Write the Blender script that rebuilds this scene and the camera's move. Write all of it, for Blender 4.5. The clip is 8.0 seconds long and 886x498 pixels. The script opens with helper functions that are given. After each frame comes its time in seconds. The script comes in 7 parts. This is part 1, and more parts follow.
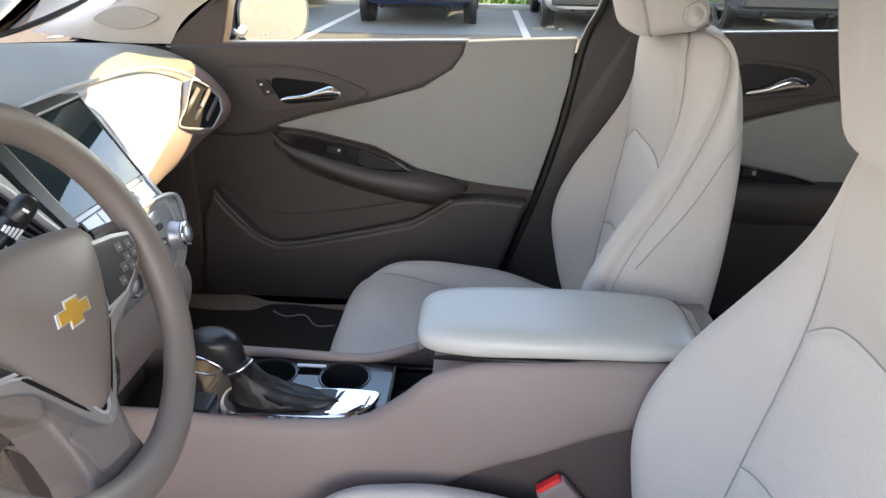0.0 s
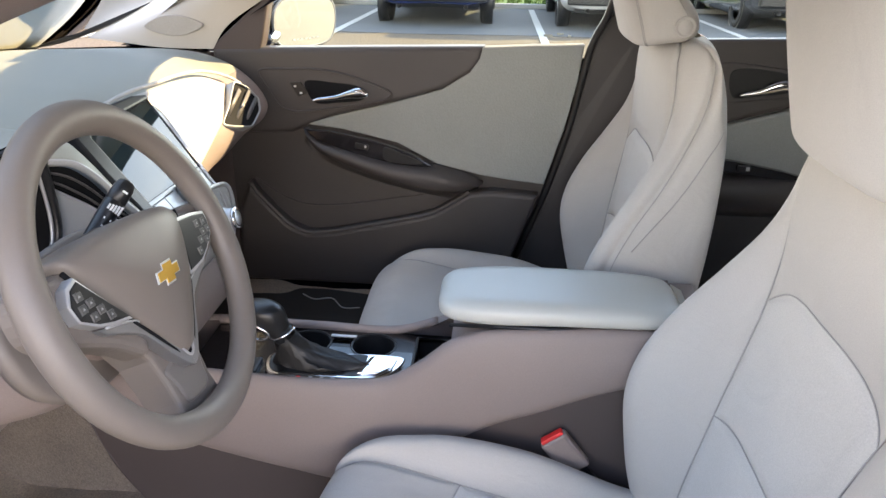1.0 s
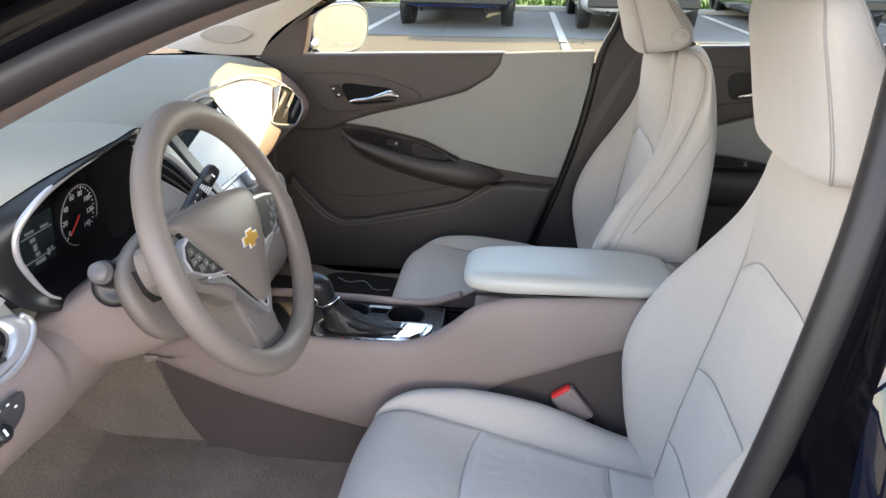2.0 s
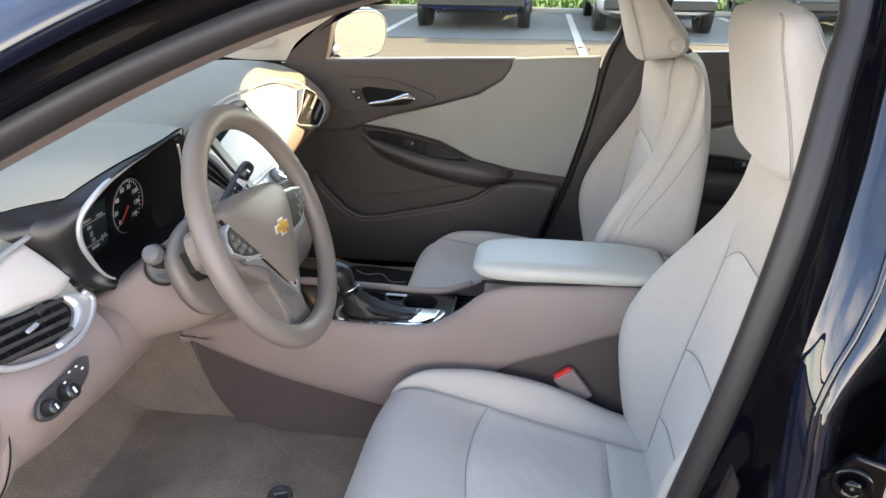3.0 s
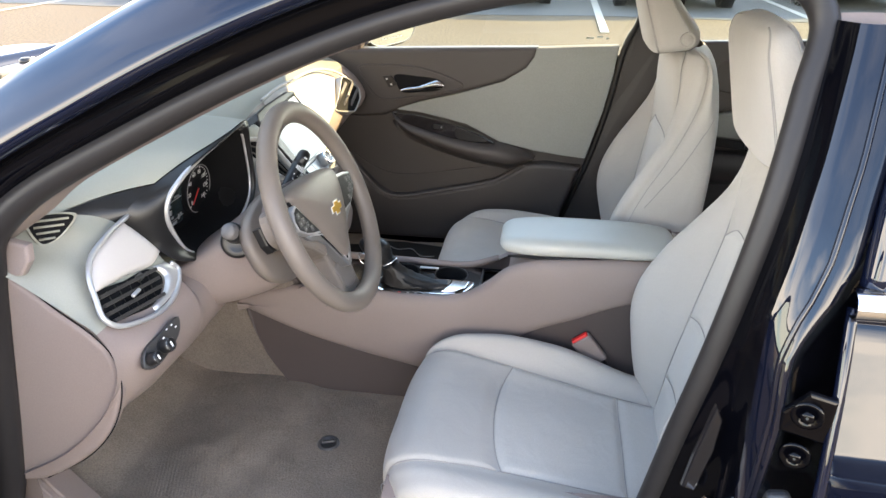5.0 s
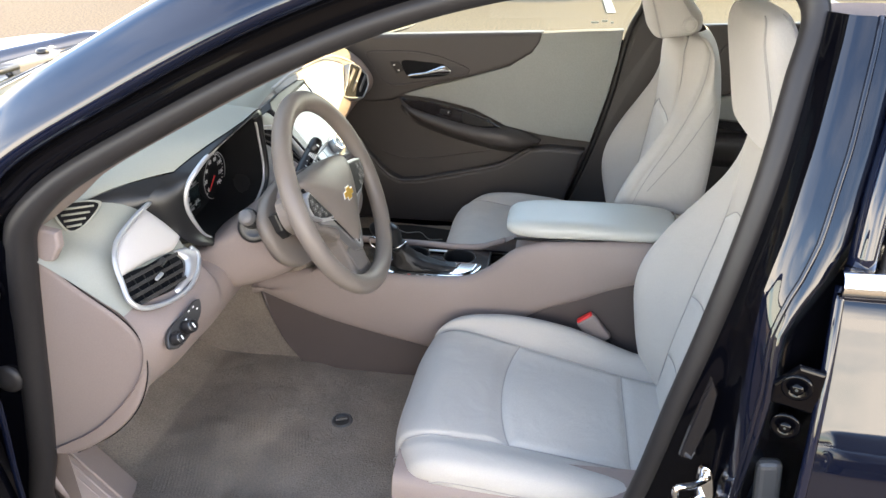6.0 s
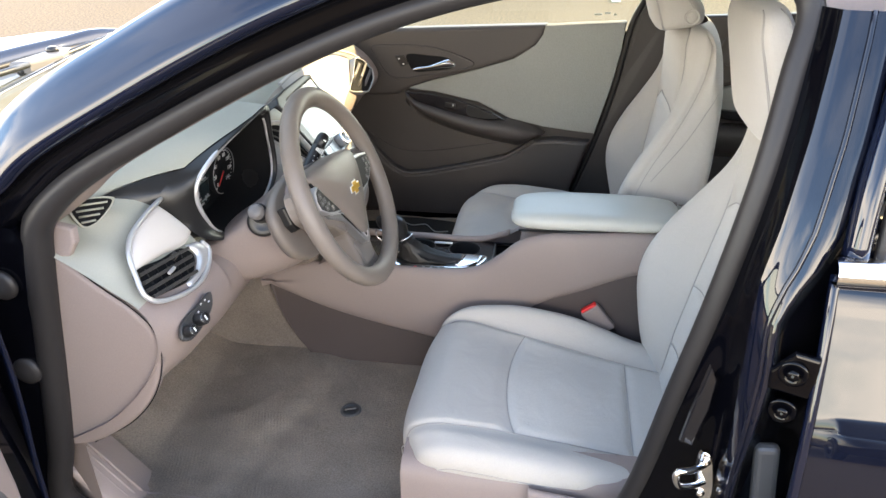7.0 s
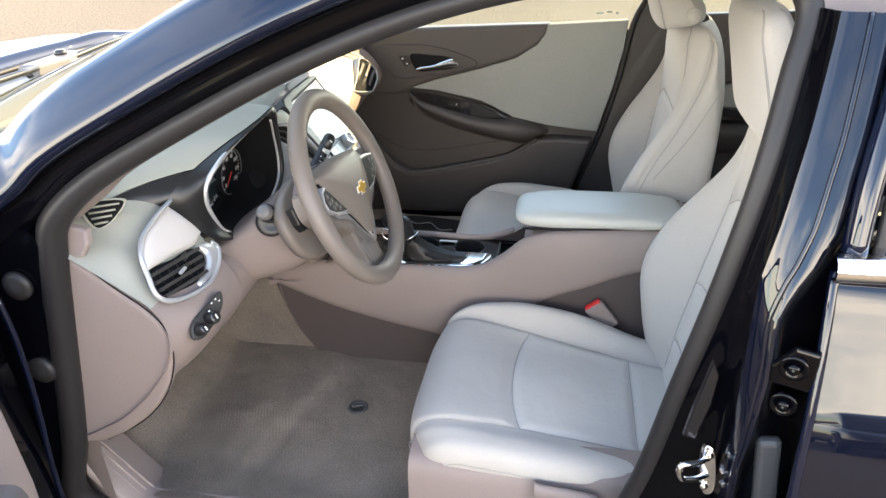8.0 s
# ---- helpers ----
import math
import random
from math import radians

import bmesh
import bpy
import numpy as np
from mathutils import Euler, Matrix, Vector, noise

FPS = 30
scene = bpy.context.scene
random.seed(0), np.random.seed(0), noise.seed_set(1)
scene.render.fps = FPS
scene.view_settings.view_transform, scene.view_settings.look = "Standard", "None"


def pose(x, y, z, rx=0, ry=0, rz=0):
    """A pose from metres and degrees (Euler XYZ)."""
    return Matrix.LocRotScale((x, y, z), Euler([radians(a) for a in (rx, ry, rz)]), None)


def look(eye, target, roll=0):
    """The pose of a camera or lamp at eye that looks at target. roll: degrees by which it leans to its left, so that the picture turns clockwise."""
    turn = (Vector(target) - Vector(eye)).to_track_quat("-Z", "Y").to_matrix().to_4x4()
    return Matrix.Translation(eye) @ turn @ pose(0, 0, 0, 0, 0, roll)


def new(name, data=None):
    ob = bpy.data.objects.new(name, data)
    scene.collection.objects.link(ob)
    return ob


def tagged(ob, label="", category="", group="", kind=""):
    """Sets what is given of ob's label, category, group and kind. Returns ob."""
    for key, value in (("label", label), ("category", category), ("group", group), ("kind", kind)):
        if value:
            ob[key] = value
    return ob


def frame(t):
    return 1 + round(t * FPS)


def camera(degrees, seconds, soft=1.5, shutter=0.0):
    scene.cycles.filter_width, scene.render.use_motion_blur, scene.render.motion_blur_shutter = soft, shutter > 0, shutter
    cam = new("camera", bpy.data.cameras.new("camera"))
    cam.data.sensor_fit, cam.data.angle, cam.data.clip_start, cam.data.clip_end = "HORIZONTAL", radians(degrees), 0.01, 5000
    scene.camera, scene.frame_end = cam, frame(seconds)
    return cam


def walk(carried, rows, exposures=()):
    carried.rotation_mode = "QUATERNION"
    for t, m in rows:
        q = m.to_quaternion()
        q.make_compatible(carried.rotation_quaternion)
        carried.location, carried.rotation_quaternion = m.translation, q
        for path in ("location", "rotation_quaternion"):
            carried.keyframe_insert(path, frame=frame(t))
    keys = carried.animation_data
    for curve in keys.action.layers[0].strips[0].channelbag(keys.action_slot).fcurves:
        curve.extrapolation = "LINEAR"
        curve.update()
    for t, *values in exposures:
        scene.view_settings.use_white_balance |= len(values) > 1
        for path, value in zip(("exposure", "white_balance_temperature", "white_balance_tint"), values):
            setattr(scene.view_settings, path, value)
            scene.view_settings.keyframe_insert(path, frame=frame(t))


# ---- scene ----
cam = camera(63.9, 8.0)
PATH = [
    (0, (0.352, -0.885, 1.159), (0.264, 0.953, 0.376), 1.3),
    (0.5, (0.352, -0.945, 1.178), (0.245, 0.889, 0.387), 1.3),
    (1, (0.354, -1.028, 1.193), (0.225, 0.806, 0.405), 1.2),
    (1.5, (0.351, -1.131, 1.215), (0.194, 0.701, 0.428), 1.0),
    (3, (0.378, -1.318, 1.255), (0.15, 0.508, 0.472), 0.7),
    (3.5, (0.373, -1.373, 1.282), (0.127, 0.448, 0.493), 0.6),
    (4, (0.377, -1.407, 1.299), (0.119, 0.406, 0.496), 0.6),
    (4.5, (0.37, -1.438, 1.312), (0.102, 0.365, 0.489), 0.5),
    (6, (0.375, -1.503, 1.341), (0.083, 0.264, 0.45), -0.5),
    (6.5, (0.371, -1.519, 1.353), (0.072, 0.24, 0.45), -0.9),
    (7, (0.38, -1.523, 1.353), (0.072, 0.23, 0.441), -1.2),
    (7.5, (0.379, -1.535, 1.36), (0.066, 0.215, 0.443), -1.5),
    (8, (0.378, -1.539, 1.363), (0.062, 0.21, 0.445), -1.7),
]
walk(cam, [(t, look(eye, aim, roll)) for t, eye, aim, roll in PATH], [(0, 3.29, 7400, 18), (4, 3.38, 7650, 14), (8, 3.41, 7750, 13)])


# ---- light ----
SUN_TO = Vector((0.72, 0.516, 0.42)).normalized()
world = bpy.data.worlds.new("sky")
scene.world = world
world.use_nodes = True
wn, wl = world.node_tree.nodes, world.node_tree.links
wn.clear()
w_out, w_bg = wn.new("ShaderNodeOutputWorld"), wn.new("ShaderNodeBackground")
w_sky, w_co, w_map = wn.new("ShaderNodeTexSky"), wn.new("ShaderNodeTexCoord"), wn.new("ShaderNodeMapping")
w_noise, w_ramp, w_mix = wn.new("ShaderNodeTexNoise"), wn.new("ShaderNodeValToRGB"), wn.new("ShaderNodeMix")
w_sky.sky_type, w_sky.sun_disc = "NISHITA", False
w_sky.sun_elevation = math.asin(SUN_TO.z)
w_sky.dust_density, w_sky.ozone_density = 0.3, 3.0
w_sky.sun_rotation = math.atan2(SUN_TO.x, SUN_TO.y)
w_map.inputs["Scale"].default_value = (1.0, 1.0, 2.6)
w_noise.inputs["Scale"].default_value, w_noise.inputs["Detail"].default_value = 2.3, 7.0
w_ramp.color_ramp.elements[0].position, w_ramp.color_ramp.elements[1].position = 0.40, 0.58
w_mix.data_type = "RGBA"
w_mix.inputs[7].default_value = (10.5, 10.3, 9.9, 1)
wl.new(w_co.outputs["Generated"], w_map.inputs["Vector"])
wl.new(w_map.outputs[0], w_noise.inputs["Vector"])
wl.new(w_noise.outputs["Fac"], w_ramp.inputs[0])
# cloud thins out towards the zenith
w_sep, w_alt, w_mul = wn.new("ShaderNodeSeparateXYZ"), wn.new("ShaderNodeMapRange"), wn.new("ShaderNodeMath")
w_alt.interpolation_type = "SMOOTHSTEP"
w_alt.inputs["From Min"].default_value, w_alt.inputs["From Max"].default_value = 0.18, 0.44
w_alt.inputs["To Min"].default_value, w_alt.inputs["To Max"].default_value = 1.0, 0.07
w_mul.operation = "MULTIPLY"
wl.new(w_co.outputs["Generated"], w_sep.inputs[0])
wl.new(w_sep.outputs["Z"], w_alt.inputs["Value"])
wl.new(w_ramp.outputs[0], w_mul.inputs[0])
wl.new(w_alt.outputs["Result"], w_mul.inputs[1])
wl.new(w_mul.outputs[0], w_mix.inputs[0])
wl.new(w_sky.outputs[0], w_mix.inputs[6])
wl.new(w_mix.outputs[2], w_bg.inputs["Color"])
w_bg.inputs["Strength"].default_value = 0.15
wl.new(w_bg.outputs[0], w_out.inputs["Surface"])
sun = new("sun", bpy.data.lights.new("sun", "SUN"))
sun.data.energy, sun.data.angle, sun.data.color = 1.75, radians(0.5), (1.0, 0.855, 0.52)
sun.matrix_world = look(SUN_TO * 30, (0, 0, 0))


# ---- materials ----
def mat(name, color, rough=0.5, metal=0.0, grain=0.0, grain_scale=400.0, blotch=0.08, blotch_scale=6.0, coat=0.0, bump=0.0, weave=0.0, trans=0.0, ior=1.45, spec=0.5, sheen=0.0, wrinkle=0.0, depth=0.0006):
    m = bpy.data.materials.new(name)
    m.use_nodes = True
    n, l = m.node_tree.nodes, m.node_tree.links
    b = n["Principled BSDF"]
    b.inputs["Roughness"].default_value, b.inputs["Metallic"].default_value = rough, metal
    b.inputs["Coat Weight"].default_value, b.inputs["Coat Roughness"].default_value = coat, 0.008
    b.inputs["Transmission Weight"].default_value, b.inputs["IOR"].default_value = trans, ior
    b.inputs["Specular IOR Level"].default_value = spec
    b.inputs["Sheen Weight"].default_value = sheen
    co = n.new("ShaderNodeTexCoord")
    big, fine = n.new("ShaderNodeTexNoise"), n.new("ShaderNodeTexNoise")
    big.inputs["Scale"].default_value, big.inputs["Detail"].default_value = blotch_scale, 5.0
    fine.inputs["Scale"].default_value, fine.inputs["Detail"].default_value = grain_scale, 3.0
    l.new(co.outputs["Object"], big.inputs["Vector"])
    l.new(co.outputs["Object"], fine.inputs["Vector"])
    add = n.new("ShaderNodeMath")
    add.operation = "MULTIPLY_ADD"
    add.inputs[1].default_value, add.inputs[2].default_value = 2.0 * blotch, 1.0 - blotch
    l.new(big.outputs["Fac"], add.inputs[0])
    add2 = n.new("ShaderNodeMath")
    add2.operation = "MULTIPLY_ADD"
    add2.inputs[1].default_value = 2.0 * grain
    sub = n.new("ShaderNodeMath")
    sub.operation = "SUBTRACT"
    sub.inputs[1].default_value = grain
    l.new(add.outputs[0], sub.inputs[0])
    l.new(fine.outputs["Fac"], add2.inputs[0])
    l.new(sub.outputs[0], add2.inputs[2])
    vm = n.new("ShaderNodeVectorMath")
    vm.operation = "SCALE"
    vm.inputs[0].default_value = color
    l.new(add2.outputs[0], vm.inputs["Scale"])
    l.new(vm.outputs[0], b.inputs["Base Color"])
    if rough > 0.12 and metal < 0.5:
        rr = n.new("ShaderNodeMath")
        rr.operation = "MULTIPLY_ADD"
        rr.inputs[1].default_value, rr.inputs[2].default_value = 0.25 * rough, rough * 0.87
        l.new(big.outputs["Fac"], rr.inputs[0])
        l.new(rr.outputs[0], b.inputs["Roughness"])
    if bump or weave:
        bp = n.new("ShaderNodeBump")
        bp.inputs["Strength"].default_value, bp.inputs["Distance"].default_value = bump or weave, depth
        src = fine
        if weave:
            src = n.new("ShaderNodeTexVoronoi")
            src.inputs["Scale"].default_value = grain_scale
            l.new(co.outputs["Object"], src.inputs["Vector"])
            bp.inputs["Distance"].default_value = 0.0012
        l.new(src.outputs["Distance" if weave else "Fac"], bp.inputs["Height"])
        l.new(bp.outputs[0], b.inputs["Normal"])
        if wrinkle:
            wr, wb = n.new("ShaderNodeTexNoise"), n.new("ShaderNodeBump")
            wr.inputs["Scale"].default_value, wr.inputs["Detail"].default_value, wr.inputs["Distortion"].default_value = 11.0, 4.0, 0.6
            wb.inputs["Strength"].default_value, wb.inputs["Distance"].default_value = wrinkle, 0.012
            l.new(co.outputs["Object"], wr.inputs["Vector"])
            l.new(wr.outputs["Fac"], wb.inputs["Height"])
            l.new(wb.outputs[0], bp.inputs["Normal"])
    return m


# black paint; its navy tint is blue sky reflection put into the base colour
M_PAINT = mat("sky_tinted_black_paint", (0.003, 0.005, 0.014), 0.02, spec=0.0, coat=1.0, blotch=0.05)
M_PAINT_B = mat("black_pillar_paint", (0.003, 0.004, 0.009), 0.03, spec=0.0, coat=1.0, blotch=0.05)
M_PAINT_IN = mat("black_jamb_paint", (0.0012, 0.0013, 0.0022), 0.09, spec=0.24)
M_RUBBER = mat("seal_rubber", (0.017, 0.0155, 0.016), 0.46, spec=0.32, grain=0.08, bump=0.1)
M_BLACK = mat("black_plastic", (0.012, 0.012, 0.013), 0.35, grain=0.1)
M_PIANO = mat("gloss_black", (0.010, 0.009, 0.010), 0.16, coat=0.35)
M_TAUPE = mat("taupe_plastic", (0.236, 0.187, 0.172), 0.55, grain=0.14, grain_scale=700, bump=0.3)
M_TAUPE_D = mat("dark_taupe_plastic", (0.068, 0.052, 0.049), 0.55, grain=0.06, grain_scale=900, bump=0.2)
M_DASH = mat("dash_skin", (0.305, 0.302, 0.258), 0.5, grain=0.12, grain_scale=700, bump=0.35)
M_PAD = mat("pale_pad", (0.50, 0.465, 0.445), 0.55, grain=0.04, grain_scale=700, bump=0.2)
M_SEAT = mat("seat_cloth", (0.440, 0.412, 0.380), 0.9, grain=0.16, grain_scale=900, bump=0.35, sheen=0.15, wrinkle=0.35)
# the seat cloth again, lightened because the inserts face the light
M_SEAT_LIT = mat("lit_insert_cloth", (0.508, 0.484, 0.450), 0.92, grain=0.22, grain_scale=700, bump=0.45, sheen=0.15, wrinkle=0.35)
M_SEAM = mat("seam_thread", (0.33, 0.315, 0.30), 0.85)
M_VINYL = mat("armrest_vinyl", (0.47, 0.47, 0.432), 0.36, grain=0.05, grain_scale=800, bump=0.15)
M_DOOR = mat("door_taupe", (0.058, 0.051, 0.049), 0.5, grain=0.06, grain_scale=800, bump=0.2)
M_DCLOTH = mat("door_cloth", (0.262, 0.272, 0.262), 0.9, grain=0.10, grain_scale=230, weave=0.5)
M_TRIM = mat("beige_trim", (0.50, 0.46, 0.40), 0.8, grain=0.05, grain_scale=900)
M_HEADLINER = mat("headliner_cloth", (0.36, 0.335, 0.30), 0.9, grain=0.08, grain_scale=700)
M_CARPET = mat("carpet_pile", (0.240, 0.194, 0.155), 0.98, grain=0.55, grain_scale=330, blotch=0.34, blotch_scale=10, bump=1.0, depth=0.0025, wrinkle=0.5)
# same pile as the floor carpet, darkened to paint in the footwell's shade
M_CARPET_SHADE = mat("shaded_tunnel_carpet", (0.180, 0.147, 0.122), 0.98, grain=0.5, grain_scale=330, blotch=0.3, blotch_scale=10, bump=1.0, depth=0.0025)
M_WHEEL = mat("wheel_urethane", (0.155, 0.130, 0.113), 0.46, grain=0.06, grain_scale=1100, bump=0.2)
M_CHROME = mat("chrome", (0.85, 0.85, 0.86), 0.08, metal=1.0, blotch=0.02)
M_SATIN = mat("satin_silver", (0.53, 0.53, 0.54), 0.36, metal=0.6, blotch=0.05)
M_SILVERP = mat("grey_silver_panel", (0.40, 0.405, 0.40), 0.3, metal=0.25, blotch=0.05)
M_GUN = mat("gunmetal_trim", (0.33, 0.325, 0.325), 0.32, metal=0.75, blotch=0.05)
M_PLATE = mat("wheel_plate", (0.205, 0.185, 0.175), 0.36, metal=0.4, blotch=0.05)
M_CAP = mat("stalk_cap", (0.13, 0.122, 0.12), 0.45, grain=0.06)
M_LOUVRE = mat("louvre_black", (0.035, 0.034, 0.034), 0.4, grain=0.08)
M_STALK = mat("stalk_grey", (0.075, 0.072, 0.07), 0.4, grain=0.06)
M_GOLD = mat("gold_emblem", (0.62, 0.36, 0.06), 0.3, metal=0.6)
M_RED = mat("red_button", (0.75, 0.03, 0.03), 0.35)
M_WHITE = mat("white_print", (0.75, 0.75, 0.73), 0.6)
M_DARK = mat("matt_black", (0.007, 0.007, 0.008), 0.8, spec=0.2)
M_MAT = mat("floor_mat", (0.022, 0.020, 0.019), 0.95, grain=0.4, grain_scale=300, bump=0.6)
M_GREYP = mat("grey_print", (0.30, 0.30, 0.30), 0.6)
M_GLASS = bpy.data.materials.new("window_glass")
M_GLASS.use_nodes = True
gn, gl_ = M_GLASS.node_tree.nodes, M_GLASS.node_tree.links
gn.clear()
g_out, g_mix, g_clear, g_gloss, g_fres = [gn.new("ShaderNode" + k) for k in ("OutputMaterial", "MixShader", "BsdfTransparent", "BsdfGlossy", "Fresnel")]
g_clear.inputs[0].default_value = (0.82, 0.90, 0.85, 1)
g_gloss.inputs["Roughness"].default_value = 0.0
g_fres.inputs[0].default_value = 1.45
gl_.new(g_fres.outputs[0], g_mix.inputs[0])
gl_.new(g_clear.outputs[0], g_mix.inputs[1])
gl_.new(g_gloss.outputs[0], g_mix.inputs[2])
gl_.new(g_mix.outputs[0], g_out.inputs[0])
M_PRIVACY = M_GLASS.copy()
M_PRIVACY.name = "tinted_window_glass"
M_PRIVACY.node_tree.nodes["Transparent BSDF"].inputs[0].default_value = (0.42, 0.45, 0.43, 1)
M_TINT = mat("tinted_glass", (0.012, 0.014, 0.015), 0.03, coat=1.0)
M_SCREEN = mat("screen_glass", (0.020, 0.030, 0.032), 0.10, spec=0.0, coat=1.0)
M_MIRROR = mat("mirror_silver", (0.9, 0.92, 0.9), 0.01, metal=1.0, blotch=0.0)
M_AISLE = mat("aisle_pavement", (0.108, 0.077, 0.046), 0.95, grain=1.5, grain_scale=38, blotch=0.14, blotch_scale=0.7, bump=0.8, depth=0.006)
# grey stands for pavement in shadow, beside the sunlit tan of the aisle
M_BAY_SHADE = mat("shaded_bay_asphalt", (0.085, 0.085, 0.081), 0.95, grain=0.22, grain_scale=70, blotch=0.14, blotch_scale=0.5, bump=0.4)
M_LINE = mat("line_paint", (0.36, 0.345, 0.31), 0.85, grain=0.15, grain_scale=30, blotch=0.15)
M_GRASS = mat("grass_blades", (0.07, 0.13, 0.015), 0.9, grain=0.4, grain_scale=25, blotch=0.3, blotch_scale=0.6)
M_TYRE = mat("tyre_rubber", (0.018, 0.018, 0.018), 0.85, grain=0.15)
M_STEEL = mat("bright_steel", (0.7, 0.7, 0.68), 0.22, metal=1.0)
M_LAMP_R = mat("tail_lamp", (0.45, 0.02, 0.02), 0.1, coat=1.0)
M_WALL = mat("building_plaster", (0.34, 0.30, 0.26), 0.9)
M_PANE = mat("building_glass", (0.05, 0.06, 0.07), 0.1)
M_CRANE = mat("crane_steel", (0.25, 0.10, 0.04), 0.6)
M_CONC = mat("kerb_concrete", (0.42, 0.40, 0.36), 0.9, grain=0.15, grain_scale=40)


# ---- shape tools ----
def spline(P, n, closed=False, even=False):
    """n samples of a smooth curve through the points P; even: as many between each two points."""
    P = np.array(P, float)
    if closed:
        Q = np.vstack([P[-2:], P, P[:3]])
    else:
        Q = np.vstack([2 * P[0] - P[1], P, 2 * P[-1] - P[-2]])
    d = np.maximum(np.sqrt(np.linalg.norm(np.diff(Q, axis=0), axis=1)), 1e-6)
    k = np.concatenate([[0], np.cumsum(d)])
    a, b = (2, 2 + len(P)) if closed else (1, len(P))
    ts = np.linspace(k[a], k[b], n, endpoint=not closed)
    if even:
        ts = np.interp(np.linspace(0, b - a, n), np.arange(b - a + 1), k[a:b + 1])
    idx = np.clip(np.searchsorted(k, ts, side="right") - 1, 1, len(Q) - 3)
    out = []
    for t, i in zip(ts, idx):
        p0, p1, p2, p3 = Q[i - 1], Q[i], Q[i + 1], Q[i + 2]
        h = k[i + 1] - k[i]
        m1 = ((p1 - p0) / (k[i] - k[i - 1]) - (p2 - p0) / (k[i + 1] - k[i - 1]) + (p2 - p1) / h) * h
        m2 = ((p2 - p1) / h - (p3 - p1) / (k[i + 2] - k[i]) + (p3 - p2) / (k[i + 2] - k[i + 1])) * h
        s = (t - k[i]) / h
        out.append((2 * s**3 - 3 * s**2 + 1) * p1 + (s**3 - 2 * s**2 + s) * m1 + (-2 * s**3 + 3 * s**2) * p2 + (s**3 - s**2) * m2)
    return np.array(out)


def mesh(name, verts, faces, material, smooth=True):
    me = bpy.data.meshes.new(name)
    me.from_pydata([tuple(map(float, v)) for v in verts], [], faces)
    me.materials.append(material)
    if smooth:
        me.polygons.foreach_set("use_smooth", [True] * len(me.polygons))
    bm = bmesh.new()
    bm.from_mesh(me)
    bmesh.ops.recalc_face_normals(bm, faces=bm.faces)
    bm.to_mesh(me)
    bm.free()
    return me


def thing(name, label, category, at=(0, 0, 0), group="", kind=""):
    e = new(name)
    e.location = at
    e.empty_display_size = 0.1
    return tagged(e, label, category, group, kind)


def part(name, me, parent, label=""):
    """Links a mesh, modelled in world coordinates, under a thing or a part."""
    ob = new(name, me)
    if parent is not None:
        ob.parent = parent
        base = parent.location.copy()
        up = parent.parent
        while up is not None:
            base += up.location
            up = up.parent
        ob.matrix_parent_inverse = Matrix.Translation(-base)
        # parts of parts: the parent mesh itself stands at the world origin
        if parent.parent is not None:
            ob.matrix_parent_inverse = Matrix.Identity(4)
    return tagged(ob, label) if label else ob


def grid(name, G, material, close_u=False, close_v=False, caps=False):
    """Mesh of an array of points [rows][columns][3]."""
    G = np.array(G, float)
    r, c = G.shape[:2]
    f = []
    for i in range(r if close_v else r - 1):
        for j in range(c if close_u else c - 1):
            f.append((i * c + j, i * c + (j + 1) % c, (i + 1) % r * c + (j + 1) % c, (i + 1) % r * c + j))
    if caps:
        f += [tuple(range(c)), tuple(range((r - 1) * c, r * c))]
    return mesh(name, G.reshape(-1, 3), f, material)


def loft(name, sections, material, nu=24, nv=24, close_u=False, caps=False, along=True):
    S = [spline(s, nu, close_u) for s in sections]
    if along and len(S) > 2:
        A = np.array(S)
        A = np.stack([spline(A[:, j], nv) for j in range(nu)], axis=1)
    else:
        A = np.array(S)
    return grid(name, A, material, close_u, False, caps)


def ruled(name, A, B, material, out=(0, 0, 0), n=30, m=12, rim=0.0):
    """A skin between two curves that bulges along the vector out; rim: how far its border folds back."""
    A, B, o = spline(A, n), spline(B, n), np.array(out, float)
    G = []
    for q in np.linspace(0, 1, m):
        row = A * (1 - q) + B * q
        e = np.linspace(0, 1, n)
        G.append(row + o * np.minimum(1.0, (4 * q * (1 - q)) ** 0.35 * (4 * e * (1 - e)) ** 0.30)[:, None])
    return grid(name, G, material)


def tube(name, P, r, material, n=10, closed=False, samples=0, flat=1.0, up=None):
    """A tube along the points P; r a radius or one for each point; flat squeezes it along up."""
    if samples:
        rr = np.interp(np.linspace(0, 1, samples), np.linspace(0, 1, len(P)), r) if np.ndim(r) else r
        P, r = spline(P, samples, closed), rr
    P = np.array(P, float)
    r = np.broadcast_to(r, len(P))
    T = np.roll(P, -1, 0) - np.roll(P, 1, 0) if closed else np.gradient(P, axis=0)
    T /= np.linalg.norm(T, axis=1)[:, None]
    ref = np.array(up if up is not None else ((0, 0, 1) if abs(T[:, 2]).mean() < 0.8 else (1, 0, 0)), float)
    rows, prev = [], None
    for p, t, q in zip(P, T, r):
        a = np.cross(t, ref if prev is None or up is not None else prev)
        a = np.cross(a, t) if prev is not None and up is None else a
        a /= max(np.linalg.norm(a), 1e-9)
        prev = a if up is None else None
        b = np.cross(t, a)
        rows.append([p + q * (np.cos(k) * a + flat * np.sin(k) * b) for k in np.linspace(0, 2 * np.pi, n, endpoint=False)])
    return grid(name, rows, material, True, closed, not closed)


